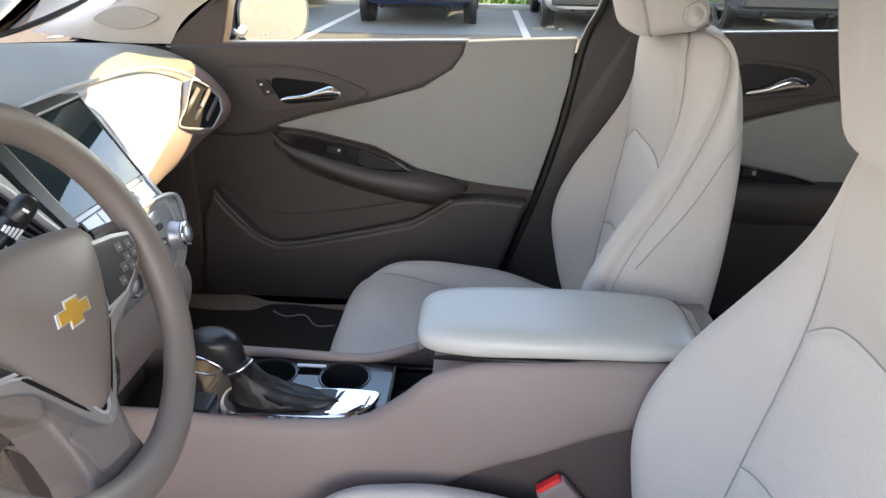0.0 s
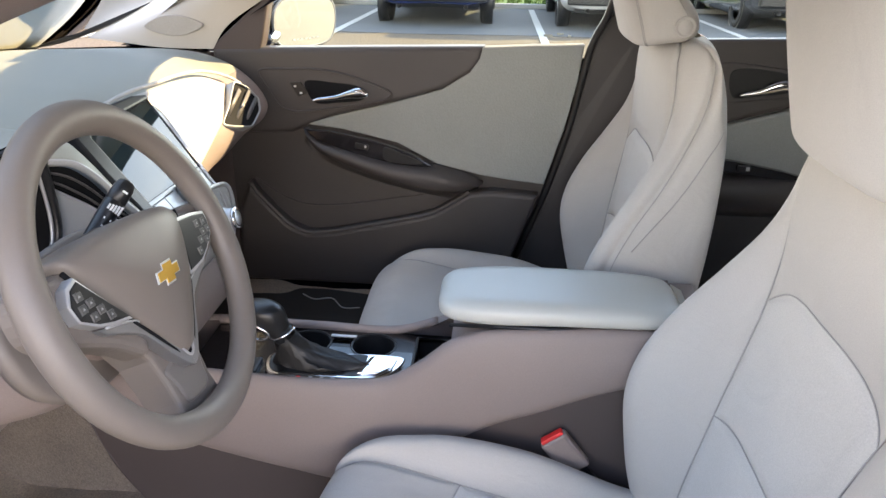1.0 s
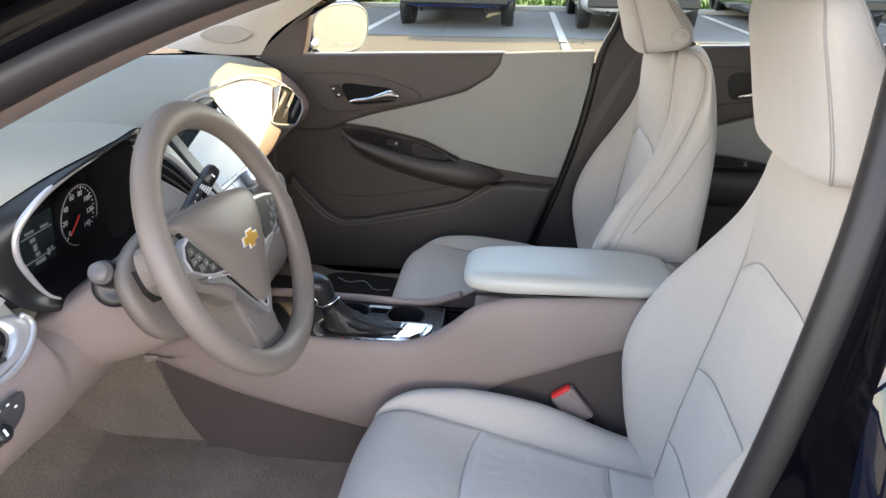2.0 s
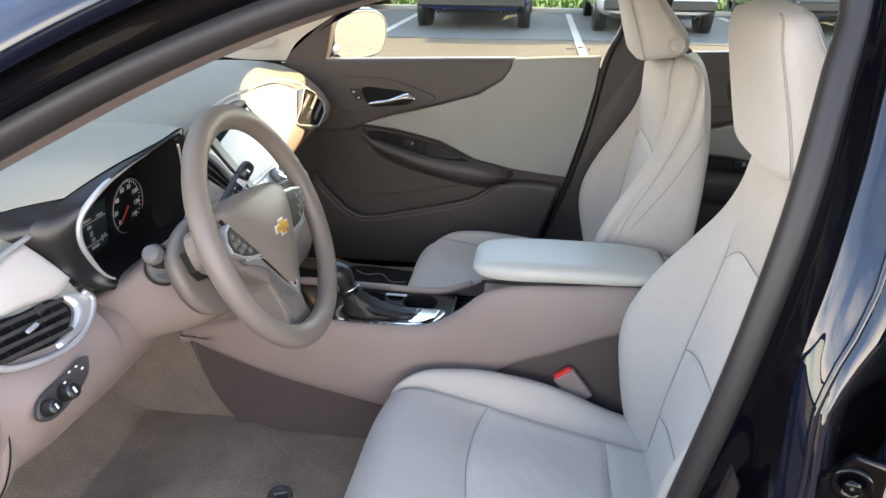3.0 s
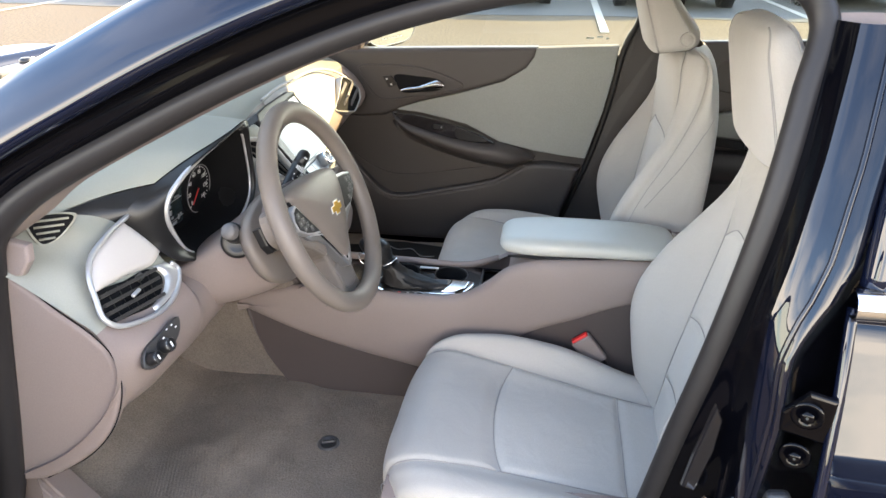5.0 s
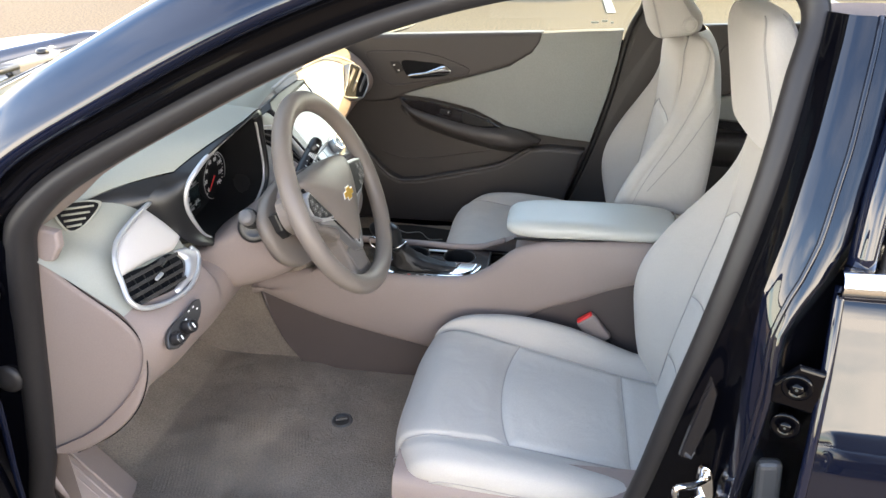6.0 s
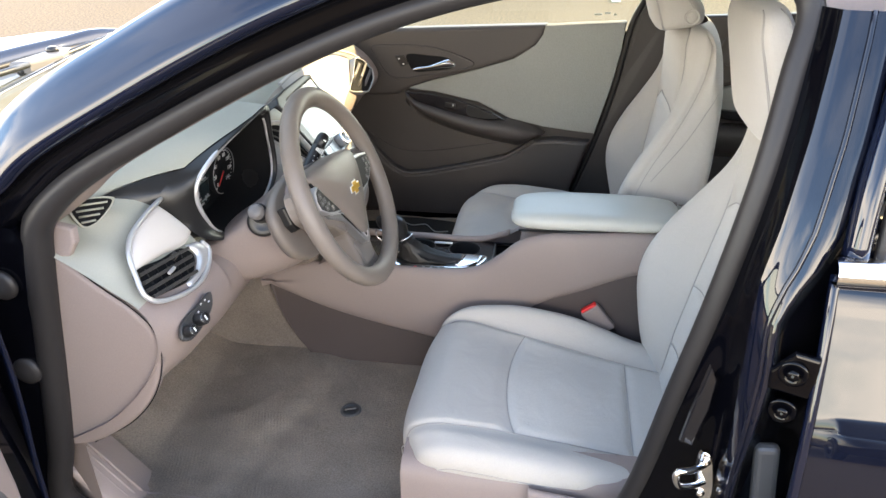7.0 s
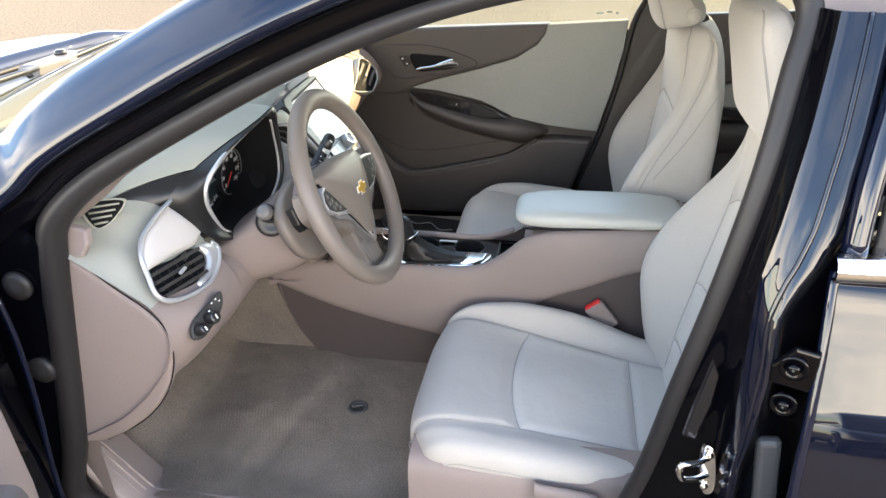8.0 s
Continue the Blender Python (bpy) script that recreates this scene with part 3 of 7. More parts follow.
        sec = [(x - 0.004, y + 0.004), (x + 0.010, y - 0.018), (xs - 0.012, y - 0.022 - 0.010 * k), (xs, y - 0.040 - 0.020 * k), (xs + 0.5 * w, y - 0.047 - 0.023 * k), (xs + w, y - 0.049 - 0.026 * k), (xs + w + 0.010, y - 0.040 - 0.024 * k), (xs + w + (0.05 if z > 0.985 else 0.12), y + 0.004)]
        B1.append([(c, d, z) for c, d in spline(sec, 36, even=True)])
        ridge.append((xs + 0.56 * w, y - 0.0475 - 0.0235 * k, z))
    B1 = np.array(B1)
    part("pillar_b", grid("pillar_b", B1[:, 14:28], M_PAINT_B), T, "glossy black painted centre pillar")
    part("door_jamb", grid("door_jamb", B1[:, :15], M_PAINT_IN), T, "black painted door jamb")
    part("door_jamb", grid("door_jamb", B1[:, 27:], M_PAINT_IN), T, "black painted door jamb")
    part("rear_seal", tube("rear_seal", ridge, 0.0035, M_PAINT_B, 8), T, "raised weld flange")
    part("pillar_cover", loft("pillar_cover", [[(x + 0.012, y + 0.010, z), (x + 0.022, y + 0.045, z), (x + 0.08, y + 0.06, z), (x + 0.14, y + 0.03, z)] for x, y, z in SEAL[15:22]], M_TAUPE, 14, 30), T)
    st = part("striker_plate", prism("striker_plate", [(0.587, -0.766, 0.684), (0.595, -0.768, 0.683), (0.604, -0.771, 0.650), (0.605, -0.771, 0.606), (0.596, -0.769, 0.600), (0.588, -0.767, 0.618), (0.584, -0.765, 0.660)], (0.002, -0.006, 0), M_CHROME, 0.0015, round_n=22), T, "chromed striker plate")
    part("striker_loop", tube("striker_loop", [(0.598, -0.770, 0.634), (0.577, -0.788, 0.640), (0.558, -0.796, 0.647), (0.555, -0.796, 0.668), (0.574, -0.788, 0.667), (0.596, -0.770, 0.664)], 0.0045, M_CHROME, 10, samples=30), st, "chromed striker loop")
    for z in (0.616, 0.671):
        part("screw", lathe("screw", (0.594, -0.774, z), (0.1, -1, 0), [(0.006, 0), (0.0055, 0.003), (0.003, 0.004), (0.0, 0.0035)], M_CHROME, 12), st)
    part("latch_cover", prism("latch_cover", [(0.580, -0.758, 0.816), (0.589, -0.760, 0.797), (0.586, -0.760, 0.75), (0.573, -0.758, 0.687), (0.559, -0.756, 0.690), (0.566, -0.757, 0.74)], (0.002, -0.007, 0), M_PIANO, 0.003, 2), T, "glossy black cover plate")
    for hx, z in ((0.655, 0.855), (0.653, 0.802)):
        hp = part("rear_hinge", lathe("rear_hinge", (hx, -0.818, z), (-0.35, -1, 0), [(0.016, 0), (0.016, 0.004), (0.013, 0.005), (0.011, 0.003), (0.0, 0.003)], M_PAINT_IN, 20), T, "black hinge plate with a bolt")
        part("bolt", lathe("bolt", (hx - 0.001, -0.821, z), (-0.35, -1, 0), [(0.0075, 0), (0.0075, 0.005), (0.004, 0.0065), (0.0, 0.0065)], M_PAINT_IN, 6), hp)
    part("hinge_arm", prism("hinge_arm", [(0.634, -0.806, 0.852), (0.655, -0.811, 0.880), (0.682, -0.815, 0.875), (0.682, -0.815, 0.820), (0.634, -0.806, 0.828)], (-0.002, -0.008, 0), M_PAINT_IN, 0.003, 2), T)
    # far pillars and trim inside, firewall and tail
    RB = [(0.44, 0.30), (0.409, 0.396), (0.489, 0.629), (0.531, 0.797), (0.566, 0.991), (0.592, 1.05), (0.615, 1.29), (0.72, 1.29), (0.70, 1.05), (0.72, 0.96), (0.74, 0.62), (0.76, 0.30)]
    part("pillar_cover", prism("pillar_cover", [(x + 0.006, 0.735 - 0.28 * max(0, z - 1.0), z) for x, z in RB], (0, -0.028, 0), M_DOOR, 0.010, 3), T, "dark taupe centre pillar cover")
    part("far_seal", tube("far_seal", [(0.40, 0.712, 0.35), (0.412, 0.712, 0.396), (0.492, 0.706, 0.629), (0.536, 0.703, 0.797), (0.572, 0.698, 0.991), (0.60, 0.685, 1.06), (0.625, 0.62, 1.28)], 0.009, M_BLACK, 8, samples=50), T, "black rubber seal")
    part("far_seal", tube("far_seal", [(0.735, 0.71, 0.60), (0.722, 0.705, 0.96), (0.705, 0.69, 1.05), (0.725, 0.62, 1.28)], 0.009, M_BLACK, 8, samples=40), T, "black rubber seal")
    part("firewall", box("firewall", (-0.98, 0, 0.62), (0.05, 1.5, 0.66), M_BLACK, 0.01), T)
    for sy in (-1, 1):
        part("inner_wall", box("inner_wall", (-0.74, sy * 0.70, 0.56), (0.48, 0.03, 0.70), M_BLACK, 0.01), T)
    # added to close the far gap that let outside light into the footwell
    part("kick_panel", box("kick_panel", (-0.42, 0.725, 0.58), (0.20, 0.03, 0.72), M_TAUPE_D, 0.008), T, "dark taupe kick panel, added to keep light out")
    part("floor_pan", box("floor_pan", (0.55, 0, 0.20), (3.1, 1.56, 0.06), M_BLACK, 0.01), T)
    tail = []
    for q in np.linspace(0, 1, 12):
        x, zt, hw = 1.62 + 1.1 * q, 1.22 - 0.26 * min(1, q * 1.6), 0.62 + 0.16 * min(1, q * 3) - 0.12 * q**4
        tail.append([(x, a * hw, z) for a, z in spline([(-1, 0.25), (-1.06, 0.6), (-1.0, 0.95), (-0.86, zt), (0, zt + 0.03), (0.86, zt), (1.0, 0.95), (1.06, 0.6), (1, 0.25)], 30)])
    part("tail", grid("tail", tail, M_PAINT), T, "glossy black tail")
    part("tail_panel", mesh("tail_panel", tail[-1], [tuple(range(len(tail[-1])))], M_PAINT, False), T)
    nose = [[(x + 0.20 * (y / 0.76) ** 2, y, z) for x, z in ((-2.02, 0.765), (-2.20, 0.725), (-2.31, 0.66), (-2.35, 0.52), (-2.33, 0.36), (-2.26, 0.24), (-1.95, 0.20))] for y in np.linspace(-0.765, 0.765, 21)]
    part("nose", loft("nose", nose, M_PAINT, 30, 40, along=False), T, "glossy black nose")
    for sy in (-1, 1):
        part("pillar_c", prism("pillar_c", [(1.50, sy * 0.71, 1.00), (1.26, sy * 0.605, 1.275), (1.80, sy * 0.58, 1.30), (2.05, sy * 0.66, 1.08), (1.75, sy * 0.76, 0.96)], (0, -sy * 0.03, 0), M_PAINT, 0.004), T)
    part("rear_window", grid("rear_window", [[(1.72 + 0.50 * k, a * (0.58 + 0.04 * k), 1.325 - 0.27 * k - 0.03 * a * a) for a in np.linspace(-1, 1, 9)] for k in np.linspace(0, 1, 6)], M_PRIVACY), T, "dark rear window").visible_shadow = False
    part("parcel_shelf", box("parcel_shelf", (1.95, 0, 0.93), (0.5, 1.2, 0.03), M_TAUPE_D, 0.005), T)
    for sx in (-1.55, 1.75):
        for sy in (-1, 1):
            wh = part("wheel", lathe("wheel", (sx, sy * 0.66, 0.335), (0, sy, 0), [(0.10, 0.0), (0.30, 0.0), (0.332, 0.02), (0.335, 0.10), (0.332, 0.18), (0.31, 0.20), (0.225, 0.20), (0.215, 0.17)], M_TYRE, 32), T, "black tyre")
            part("rim", lathe("rim", (sx, sy * 0.66, 0.335), (0, sy, 0), [(0.215, 0.17), (0.20, 0.15), (0.07, 0.165), (0.03, 0.185), (0.0, 0.187)], M_SATIN, 24), wh, "silver wheel rim")


def near_rear_door():
    """The closed rear door beside the open doorway."""
    T = thing("rear_door", "closed glossy black rear car door with chrome strip", "car door", (1.2, -0.8, 0.3))
    S = []
    for x in np.linspace(0.0, 1.0, 14):
        lean = 0.018 * (1 - x) ** 6
        S.append([(np.interp(z, (0.26, 0.50, 0.70, 0.96), (0.655, 0.660, 0.671, 0.690)) + 0.006 + 0.99 * x, y + lean, z) for y, z in spline([(-0.780, 0.962), (-0.796, 0.950), (-0.815, 0.90), (-0.836, 0.84), (-0.858, 0.78), (-0.878, 0.71), (-0.893, 0.62), (-0.90, 0.52), (-0.885, 0.38), (-0.85, 0.26)], 40)])
    part("door_skin", grid("door_skin", S, M_PAINT_B), T)
    edge = [(0.692, -0.770, 0.958), (0.687, -0.797, 0.90), (0.681, -0.826, 0.82), (0.675, -0.850, 0.74), (0.669, -0.870, 0.64), (0.662, -0.878, 0.52), (0.658, -0.862, 0.36)]
    part("door_edge", tube("door_edge", edge, 0.006, M_PAINT, 10, samples=30), T)
    part("chrome_strip", loft("chrome_strip", [[(x, -0.786, 0.958), (x, -0.802, 0.961), (x, -0.805, 0.972), (x, -0.797, 0.985), (x, -0.782, 0.987)] for x in (0.681, 0.685, 1.2, 1.7)], M_CHROME, 14, 4, along=False, caps=False), T, "bright chrome belt strip")
    G = [[(x + 0.03 * k, -0.782 + 0.155 * k, 0.985 + 0.27 * k) for x in np.linspace(0.735, 1.65, 6)] for k in np.linspace(0, 1, 6)]
    w = part("window", grid("window", G, M_PRIVACY), T, "dark tinted window glass")
    w.visible_shadow = False
    F = [(0.704, -0.776, 0.985), (0.712, -0.752, 1.06), (0.730, -0.715, 1.15), (0.748, -0.670, 1.235), (0.765, -0.648, 1.268)]
    part("window_frame", tube("window_frame", F, 0.017, M_PAINT, 10, samples=30, flat=0.8), T, "gloss black window frame")
    part("window_seal", tube("window_seal", [(x + 0.024, y - 0.002, z) for x, y, z in F], 0.007, M_RUBBER, 8, samples=30), T)
    part("door_bumper", box("door_bumper", (0.659, -0.802, 0.672), (0.030, 0.018, 0.125), mat("grey_rubber", (0.045, 0.048, 0.054), 0.3, spec=0.5), 0.008, (0, -6, 0), 3), T, "grey rubber door buffer")


def carpet():
    """Front floor: toe boards rising to the front, wells either side of the console."""
    def h(x, y):
        z = 0.288 + 0.006 * noise.noise(Vector((x * 7, y * 7, 0))) + 0.0022 * noise.noise(Vector((x * 26, y * 26, 3)))
        z += 0.012 / (1 + math.exp((x + 0.185 + 0.05 * math.sin(y * 9)) * 90))
        if x < -0.42:
            z += 0.95 * (-0.42 - x) ** 1.35
        e = abs(y)
        if e > 0.52:
            z += 0.55 * (e - 0.52) ** 1.4
        return z
    G = [[(x, y, h(x, y)) for y in np.linspace(-0.655, 0.68, 150)] for x in np.linspace(-0.88, 0.62, 170)]
    tagged(part("floor", grid("floor", G, M_CARPET), None), "worn grey-brown car floor carpet", "carpet", kind="structure")
    G2 = [[(x, y, 0.30) for y in np.linspace(-0.655, 0.68, 8)] for x in np.linspace(0.60, 1.9, 8)]
    tagged(part("floor_rear", grid("floor_rear", G2, M_CARPET), None), "grey-brown carpet behind the front seats", "carpet", kind="structure")
    pad = []
    for x in np.linspace(-0.40, -0.09, 330):
        row = []
        for y in np.linspace(-0.60, -0.335, 60):
            e = min((x + 0.40) / 0.05, (-0.09 - x) / 0.04, (y + 0.60) / 0.03, (-0.335 - y) / 0.03, 1.0)
            rib = 0.5 + 0.5 * math.sin((x + 0.35 * y) * 2 * math.pi / 0.0072)
            row.append((x, y, h(x, y) - 0.0012 + (0.0016 + 0.0011 * rib) * max(0.0, e) ** 0.6))
        pad.append(row)
    tagged(part("heel_pad", grid("heel_pad", pad, M_CARPET), None), "ribbed heel pad worn into the carpet", "carpet", kind="structure")
    T = thing("mat_hook", "round dark grey plastic mat retainer on the carpet", "mat hook", (-0.055, -0.305, 0.29))
    part("base", lathe("base", (-0.055, -0.305, 0.288), (0, 0, 1), [(0.024, 0), (0.0235, 0.006), (0.017, 0.008), (0.0165, 0.005), (0.0, 0.005)], M_STALK, 26), T)
    part("turn_key", box("turn_key", (-0.055, -0.305, 0.297), (0.026, 0.007, 0.006), M_STALK, 0.002, (0, 0, 20)), T)


def rear_seat():
    T = thing("rear_seat", "grey cloth rear bench seat", "seat", (1.5, 0, 0.3))
    part("cushion", loft("cushion", [[(1.12, y, 0.34), (1.10, y, 0.44), (1.16, y, 0.50), (1.35, y, 0.48), (1.62, y, 0.44)] for y in (-0.64, -0.6, -0.2, 0.2, 0.6, 0.64)], M_SEAT, 20, 16), T)
    part("backrest", loft("backrest", [[(1.55, y, 0.42), (1.60, y, 0.62), (1.66, y, 0.85), (1.74, y, 1.0), (1.84, y, 0.98)] for y in (-0.62, -0.58, -0.2, 0.2, 0.58, 0.62)], M_SEAT, 20, 16), T)


def open_door():
    """The driver's door, swung wide open on its hinges."""
    T = thing("driver_door", "driver's door swung wide open, taupe inside", "car door", (-0.50, -0.80, 0.3))
    a = radians(70)
    d, n = np.array((math.cos(a), -math.sin(a), 0)), np.array((math.sin(a), math.cos(a), 0))
    o = np.array((-0.50, -0.80, 0.0))
    P = lambda s, h, z: tuple(o + d * s + n * h + np.array((0, 0, z)))
    rim = [(0.02, 0.36), (0.06, 0.30), (0.90, 0.30), (0.99, 0.42), (1.05, 0.70), (1.08, 0.98), (0.10, 0.93), (0.03, 0.88), (0.01, 0.60)]
    part("door_shell", prism("door_shell", [P(s, -0.05, z) for s, z in rim], tuple(n * 0.13), M_PAINT_IN, 0.012, 3), T, "black door shell")
    inner = [(0.13, 0.40), (0.16, 0.35), (0.88, 0.35), (0.95, 0.45), (1.00, 0.72), (1.02, 0.95), (0.18, 0.90), (0.135, 0.82), (0.12, 0.60)]
    part("door_panel", prism("door_panel", [P(s, 0.075, z) for s, z in inner], tuple(n * 0.03), M_TAUPE, 0.014, 3), T, "taupe inner panel")
    cloth = [(0.40, 0.66), (0.95, 0.62), (0.99, 0.92), (0.62, 0.91)]
    part("cloth_insert", prism("cloth_insert", [P(s, 0.10, z) for s, z in cloth], tuple(n * 0.012), M_DCLOTH, 0.006, 2), T, "pale cloth insert")
    part("armrest", loft("armrest", [[P(s, 0.10, z + 0.03), P(s, 0.15, z + 0.025), P(s, 0.155, z - 0.02), P(s, 0.10, z - 0.05)] for s, z in ((0.25, 0.68), (0.35, 0.66), (0.6, 0.62), (0.85, 0.61))], M_DOOR, 14, 20), T)
    part("window_frame", tube("window_frame", [P(0.10, 0.02, 0.93), P(0.45, 0.06, 1.12), P(0.80, 0.10, 1.25), P(1.02, 0.10, 1.26), P(1.08, 0.04, 0.98)], 0.018, M_PAINT, 8, samples=40), T)
    g = part("window_glass", grid("window_glass", [[P(0.12 + (0.94 - 0.0) * s + 0.0 * k, 0.02 + 0.06 * k, 0.94 + k * (0.02 + 0.30 * min(1, s * 1.4))) for s in np.linspace(0, 1, 8)] for k in np.linspace(0, 1, 5)], M_GLASS), T, "clear side window")
    g.visible_shadow = False


def cord():
    mt = [(-0.46, 0.15), (0.14, 0.13), (0.15, 0.62), (0.05, 0.66), (-0.50, 0.655)]
    tagged(part("floor_mat", prism("floor_mat", [(x, y, 0.303) for x, y in mt], (0, 0, 0.024), M_MAT, 0.008, 2, 40), None), "black floor mat on the passenger side carpet", "floor mat")
    P = [(-0.135, 0.635), (-0.098, 0.61), (-0.055, 0.62), (-0.012, 0.57), (0.03, 0.575)]
    me = tube("cord", [(x, y, 0.3285) for x, y in P], 0.0016, M_GREYP, 6, samples=30)
    tagged(part("cord", me, None), "thin pale cord lying on the dark carpet", "cord")


# ---- seats ----
def resample(G, u, v):
    """Point of the array G at fractional column u and row v."""
    r, c = G.shape[:2]
    v, u = min(max(v, 0), r - 1.001), min(max(u, 0), c - 1.001)
    i, j = int(v), int(u)
    a, b = v - i, u - j
    return (G[i, j] * (1 - b) + G[i, j + 1] * b) * (1 - a) + (G[i + 1, j] * (1 - b) + G[i + 1, j + 1] * b) * a


def swept(path, sections, nv=90, per=8):
    """A dense array of points: sections of (side, height) carried along a path of (x, z)."""
    P = spline(path, nv)
    T = np.gradient(P, axis=0)
    T /= np.linalg.norm(T, axis=1)[:, None]
    S = np.array(sections, float)
    m = S.shape[1]
    S = np.stack([spline(S[:, k], nv) for k in range(m)], axis=1)
    rows = []
    for p, t, s in zip(P, T, S):
        q = spline(s, (m - 1) * per + 1, even=True)
        rows.append([(p[0] - t[1] * h, y, p[1] + t[0] * h) for y, h in q])
    return np.array(rows)


def upholstery(name, G, uv, material, nu=26, nv=40, sink=0.0055, reach=0.0095, puff=0.0, edges=(1, 1, 1, 1)):
    """A sewn cover piece: uv(s, t) gives column and row in G as fractions; its rim sinks into the seam."""
    r, c = G.shape[:2]
    ss = 0.5 - 0.5 * np.cos(np.linspace(0, np.pi, nu))
    tt = 0.5 - 0.5 * np.cos(np.linspace(0, np.pi, nv))
    A = np.zeros((nv, nu, 3))
    for i, t in enumerate(tt):
        for j, s in enumerate(ss):
            u, v = uv(s, t)
            A[i, j] = resample(G, u * (c - 1), v * (r - 1))
    du, dv = np.gradient(A, axis=1), np.gradient(A, axis=0)
    N = np.cross(du, dv)
    N /= np.maximum(np.linalg.norm(N, axis=2), 1e-9)[..., None]
    mid = A.mean(axis=(0, 1))
    W = np.linalg.norm(A[nv // 2, -1] - A[nv // 2, 0])
    L = np.linalg.norm(A[-1, nu // 2] - A[0, nu // 2])
    out = A.copy()
    sg = -1.0 if (N[nv // 2, nu // 2] @ up_hint) < 0 else 1.0
    for i, t in enumerate(tt):
        for j, s in enumerate(ss):
            d = min([x for x, e in ((s * W, edges[0]), ((1 - s) * W, edges[1]), (t * L, edges[2]), ((1 - t) * L, edges[3])) if e] or [1])
            out[i, j] += sg * N[i, j] * (puff * 16 * s * (1 - s) * t * (1 - t) - sink * math.exp(-((d / reach) ** 2)))
    return grid(name, out, material)


up_hint = np.array((0.0, 0.0, 1.0))


def seam(G, uv, parent, n=50, r=0.0009):
    """A dark sewn line over the array G, along uv(q)."""
    rr, c = G.shape[:2]
    P = []
    for q in np.linspace(0, 1, n):
        u, v = uv(q)
        u, v = u * (c - 1), v * (rr - 1)
        p = resample(G, u, v)
        a, b = resample(G, u + 0.4, v) - resample(G, u - 0.4, v), resample(G, u, v + 0.4) - resample(G, u, v - 0.4)
        nn = np.cross(a, b)
        nn /= max(np.linalg.norm(nn), 1e-9)
        nn = nn if nn @ up_hint > 0 else -nn
        P.append(p - nn * 0.0046)
    part("seam", tube("seam", P, r, M_SEAM, 5), parent, "sewn seam")


def front_seat(x0, yc, lean, label, inboard, raised=0.0):
    """A front seat. lean: degrees by which the backrest turns forward; inboard: sign of y towards the console."""
    global up_hint
    T = thing("front_seat", label, "car seat", (x0 + 0.35, yc, 0.28), "front seats")
    # cushion
    w = 0.222
    path = [(0.135, 0.335), (0.112, 0.40), (0.122, 0.452), (0.165, 0.478), (0.25, 0.474), (0.40, 0.447), (0.55, 0.418), (0.68, 0.40)]
    def csec(k, bi, bo, d, mi=0.72, mo=0.72):
        side = lambda b, m: [(-0.99 * k, -d), (-1.04 * k, b - 0.055), (-1.055 * k, b - 0.030), (-1.01 * k, b - 0.007), (-0.90 * k, b), (-m * k, 0.002), (0, 0)]
        lf, rt = (side(bo, mo), side(bi, mi)) if inboard > 0 else (side(bi, mi), side(bo, mo))
        return lf + [(-a, e) for a, e in rt[-2::-1]]
    ob_up = 0.0 if inboard > 0 else 0.016
    sec = [csec(w * 0.92, -0.004, -0.008, 0.07, 0.86, 0.80), csec(w * 0.95, -0.002, -0.010, 0.075, 0.86, 0.78), csec(w * 0.98, 0.006, -0.008, 0.08, 0.85, 0.75), csec(w, 0.022, -0.004 + ob_up, 0.085, 0.80, 0.74), csec(w * 1.01, 0.043, 0.002 + 1.8 * ob_up, 0.085, 0.72, 0.75), csec(w, 0.045, 0.012 + 1.6 * ob_up, 0.085, 0.67, 0.68), csec(w * 0.97, 0.022, 0.022, 0.08, 0.66, 0.64), csec(w * 0.93, 0.014, 0.026, 0.08, 0.66, 0.64)]
    PV = spline(path, 90)
    at_x = lambda x: float(np.interp(x, PV[20:, 0], np.linspace(0, 1, 90)[20:]))
    G = swept(path, sec)
    # the front edge bows back towards its corners
    G[..., 0] += 0.026 * (np.abs(G[..., 1]) / 0.21) ** 3 * np.clip((0.34 - G[..., 0]) / 0.16, 0, 1)
    G += np.array((x0, yc, raised))
    up_hint = np.array((0.0, 0.0, 1.0))
    cross = lambda s: at_x(0.304 + 0.024 * (2 * s - 1) ** 2)
    v2 = at_x(0.547)
    cu = part("cushion", upholstery("cushion", G, lambda s, t: ((5 + 2 * s) / 12, t * cross(s)), M_SEAT, 40, 40, edges=(1, 1, 0, 1)), T, "light grey cloth front panel")
    part("insert", upholstery("insert", G, lambda s, t: ((5 + 2 * s) / 12, cross(s) + t * (v2 - cross(s))), M_SEAT_LIT, 40, 34, puff=0.004), cu, "grey cloth insert, painted lighter as if better lit")
    part("insert_rear", upholstery("insert_rear", G, lambda s, t: ((5 + 2 * s) / 12, v2 + t * (1 - v2)), M_SEAT_LIT, 34, 16), cu, "grey cloth insert, painted lighter as if better lit")
    seam(G, lambda q: ((5 + 2 * q) / 12, cross(q)), cu)
    seam(G, lambda q: ((5 + 2 * q) / 12, v2), cu)
    seam(G, lambda q: (5 / 12, 0.10 + 0.88 * q), cu)
    seam(G, lambda q: (7 / 12, 0.10 + 0.88 * q), cu)
    for a, e, sg in ((0, 5, -1), (7, 12, 1)):
        part("bolster", upholstery("bolster", G, lambda s, t, a=a, e=e: ((a + s * (e - a)) / 12, t), M_SEAT, 40, 80, edges=(sg > 0, sg < 0, 0, 0)), cu)
        r, c = G.shape[:2]
        L = [resample(G, (1.5 if sg < 0 else 10.5) / 12 * (c - 1), v) for v in np.linspace(0.10, 0.95, 60) * (r - 1)]
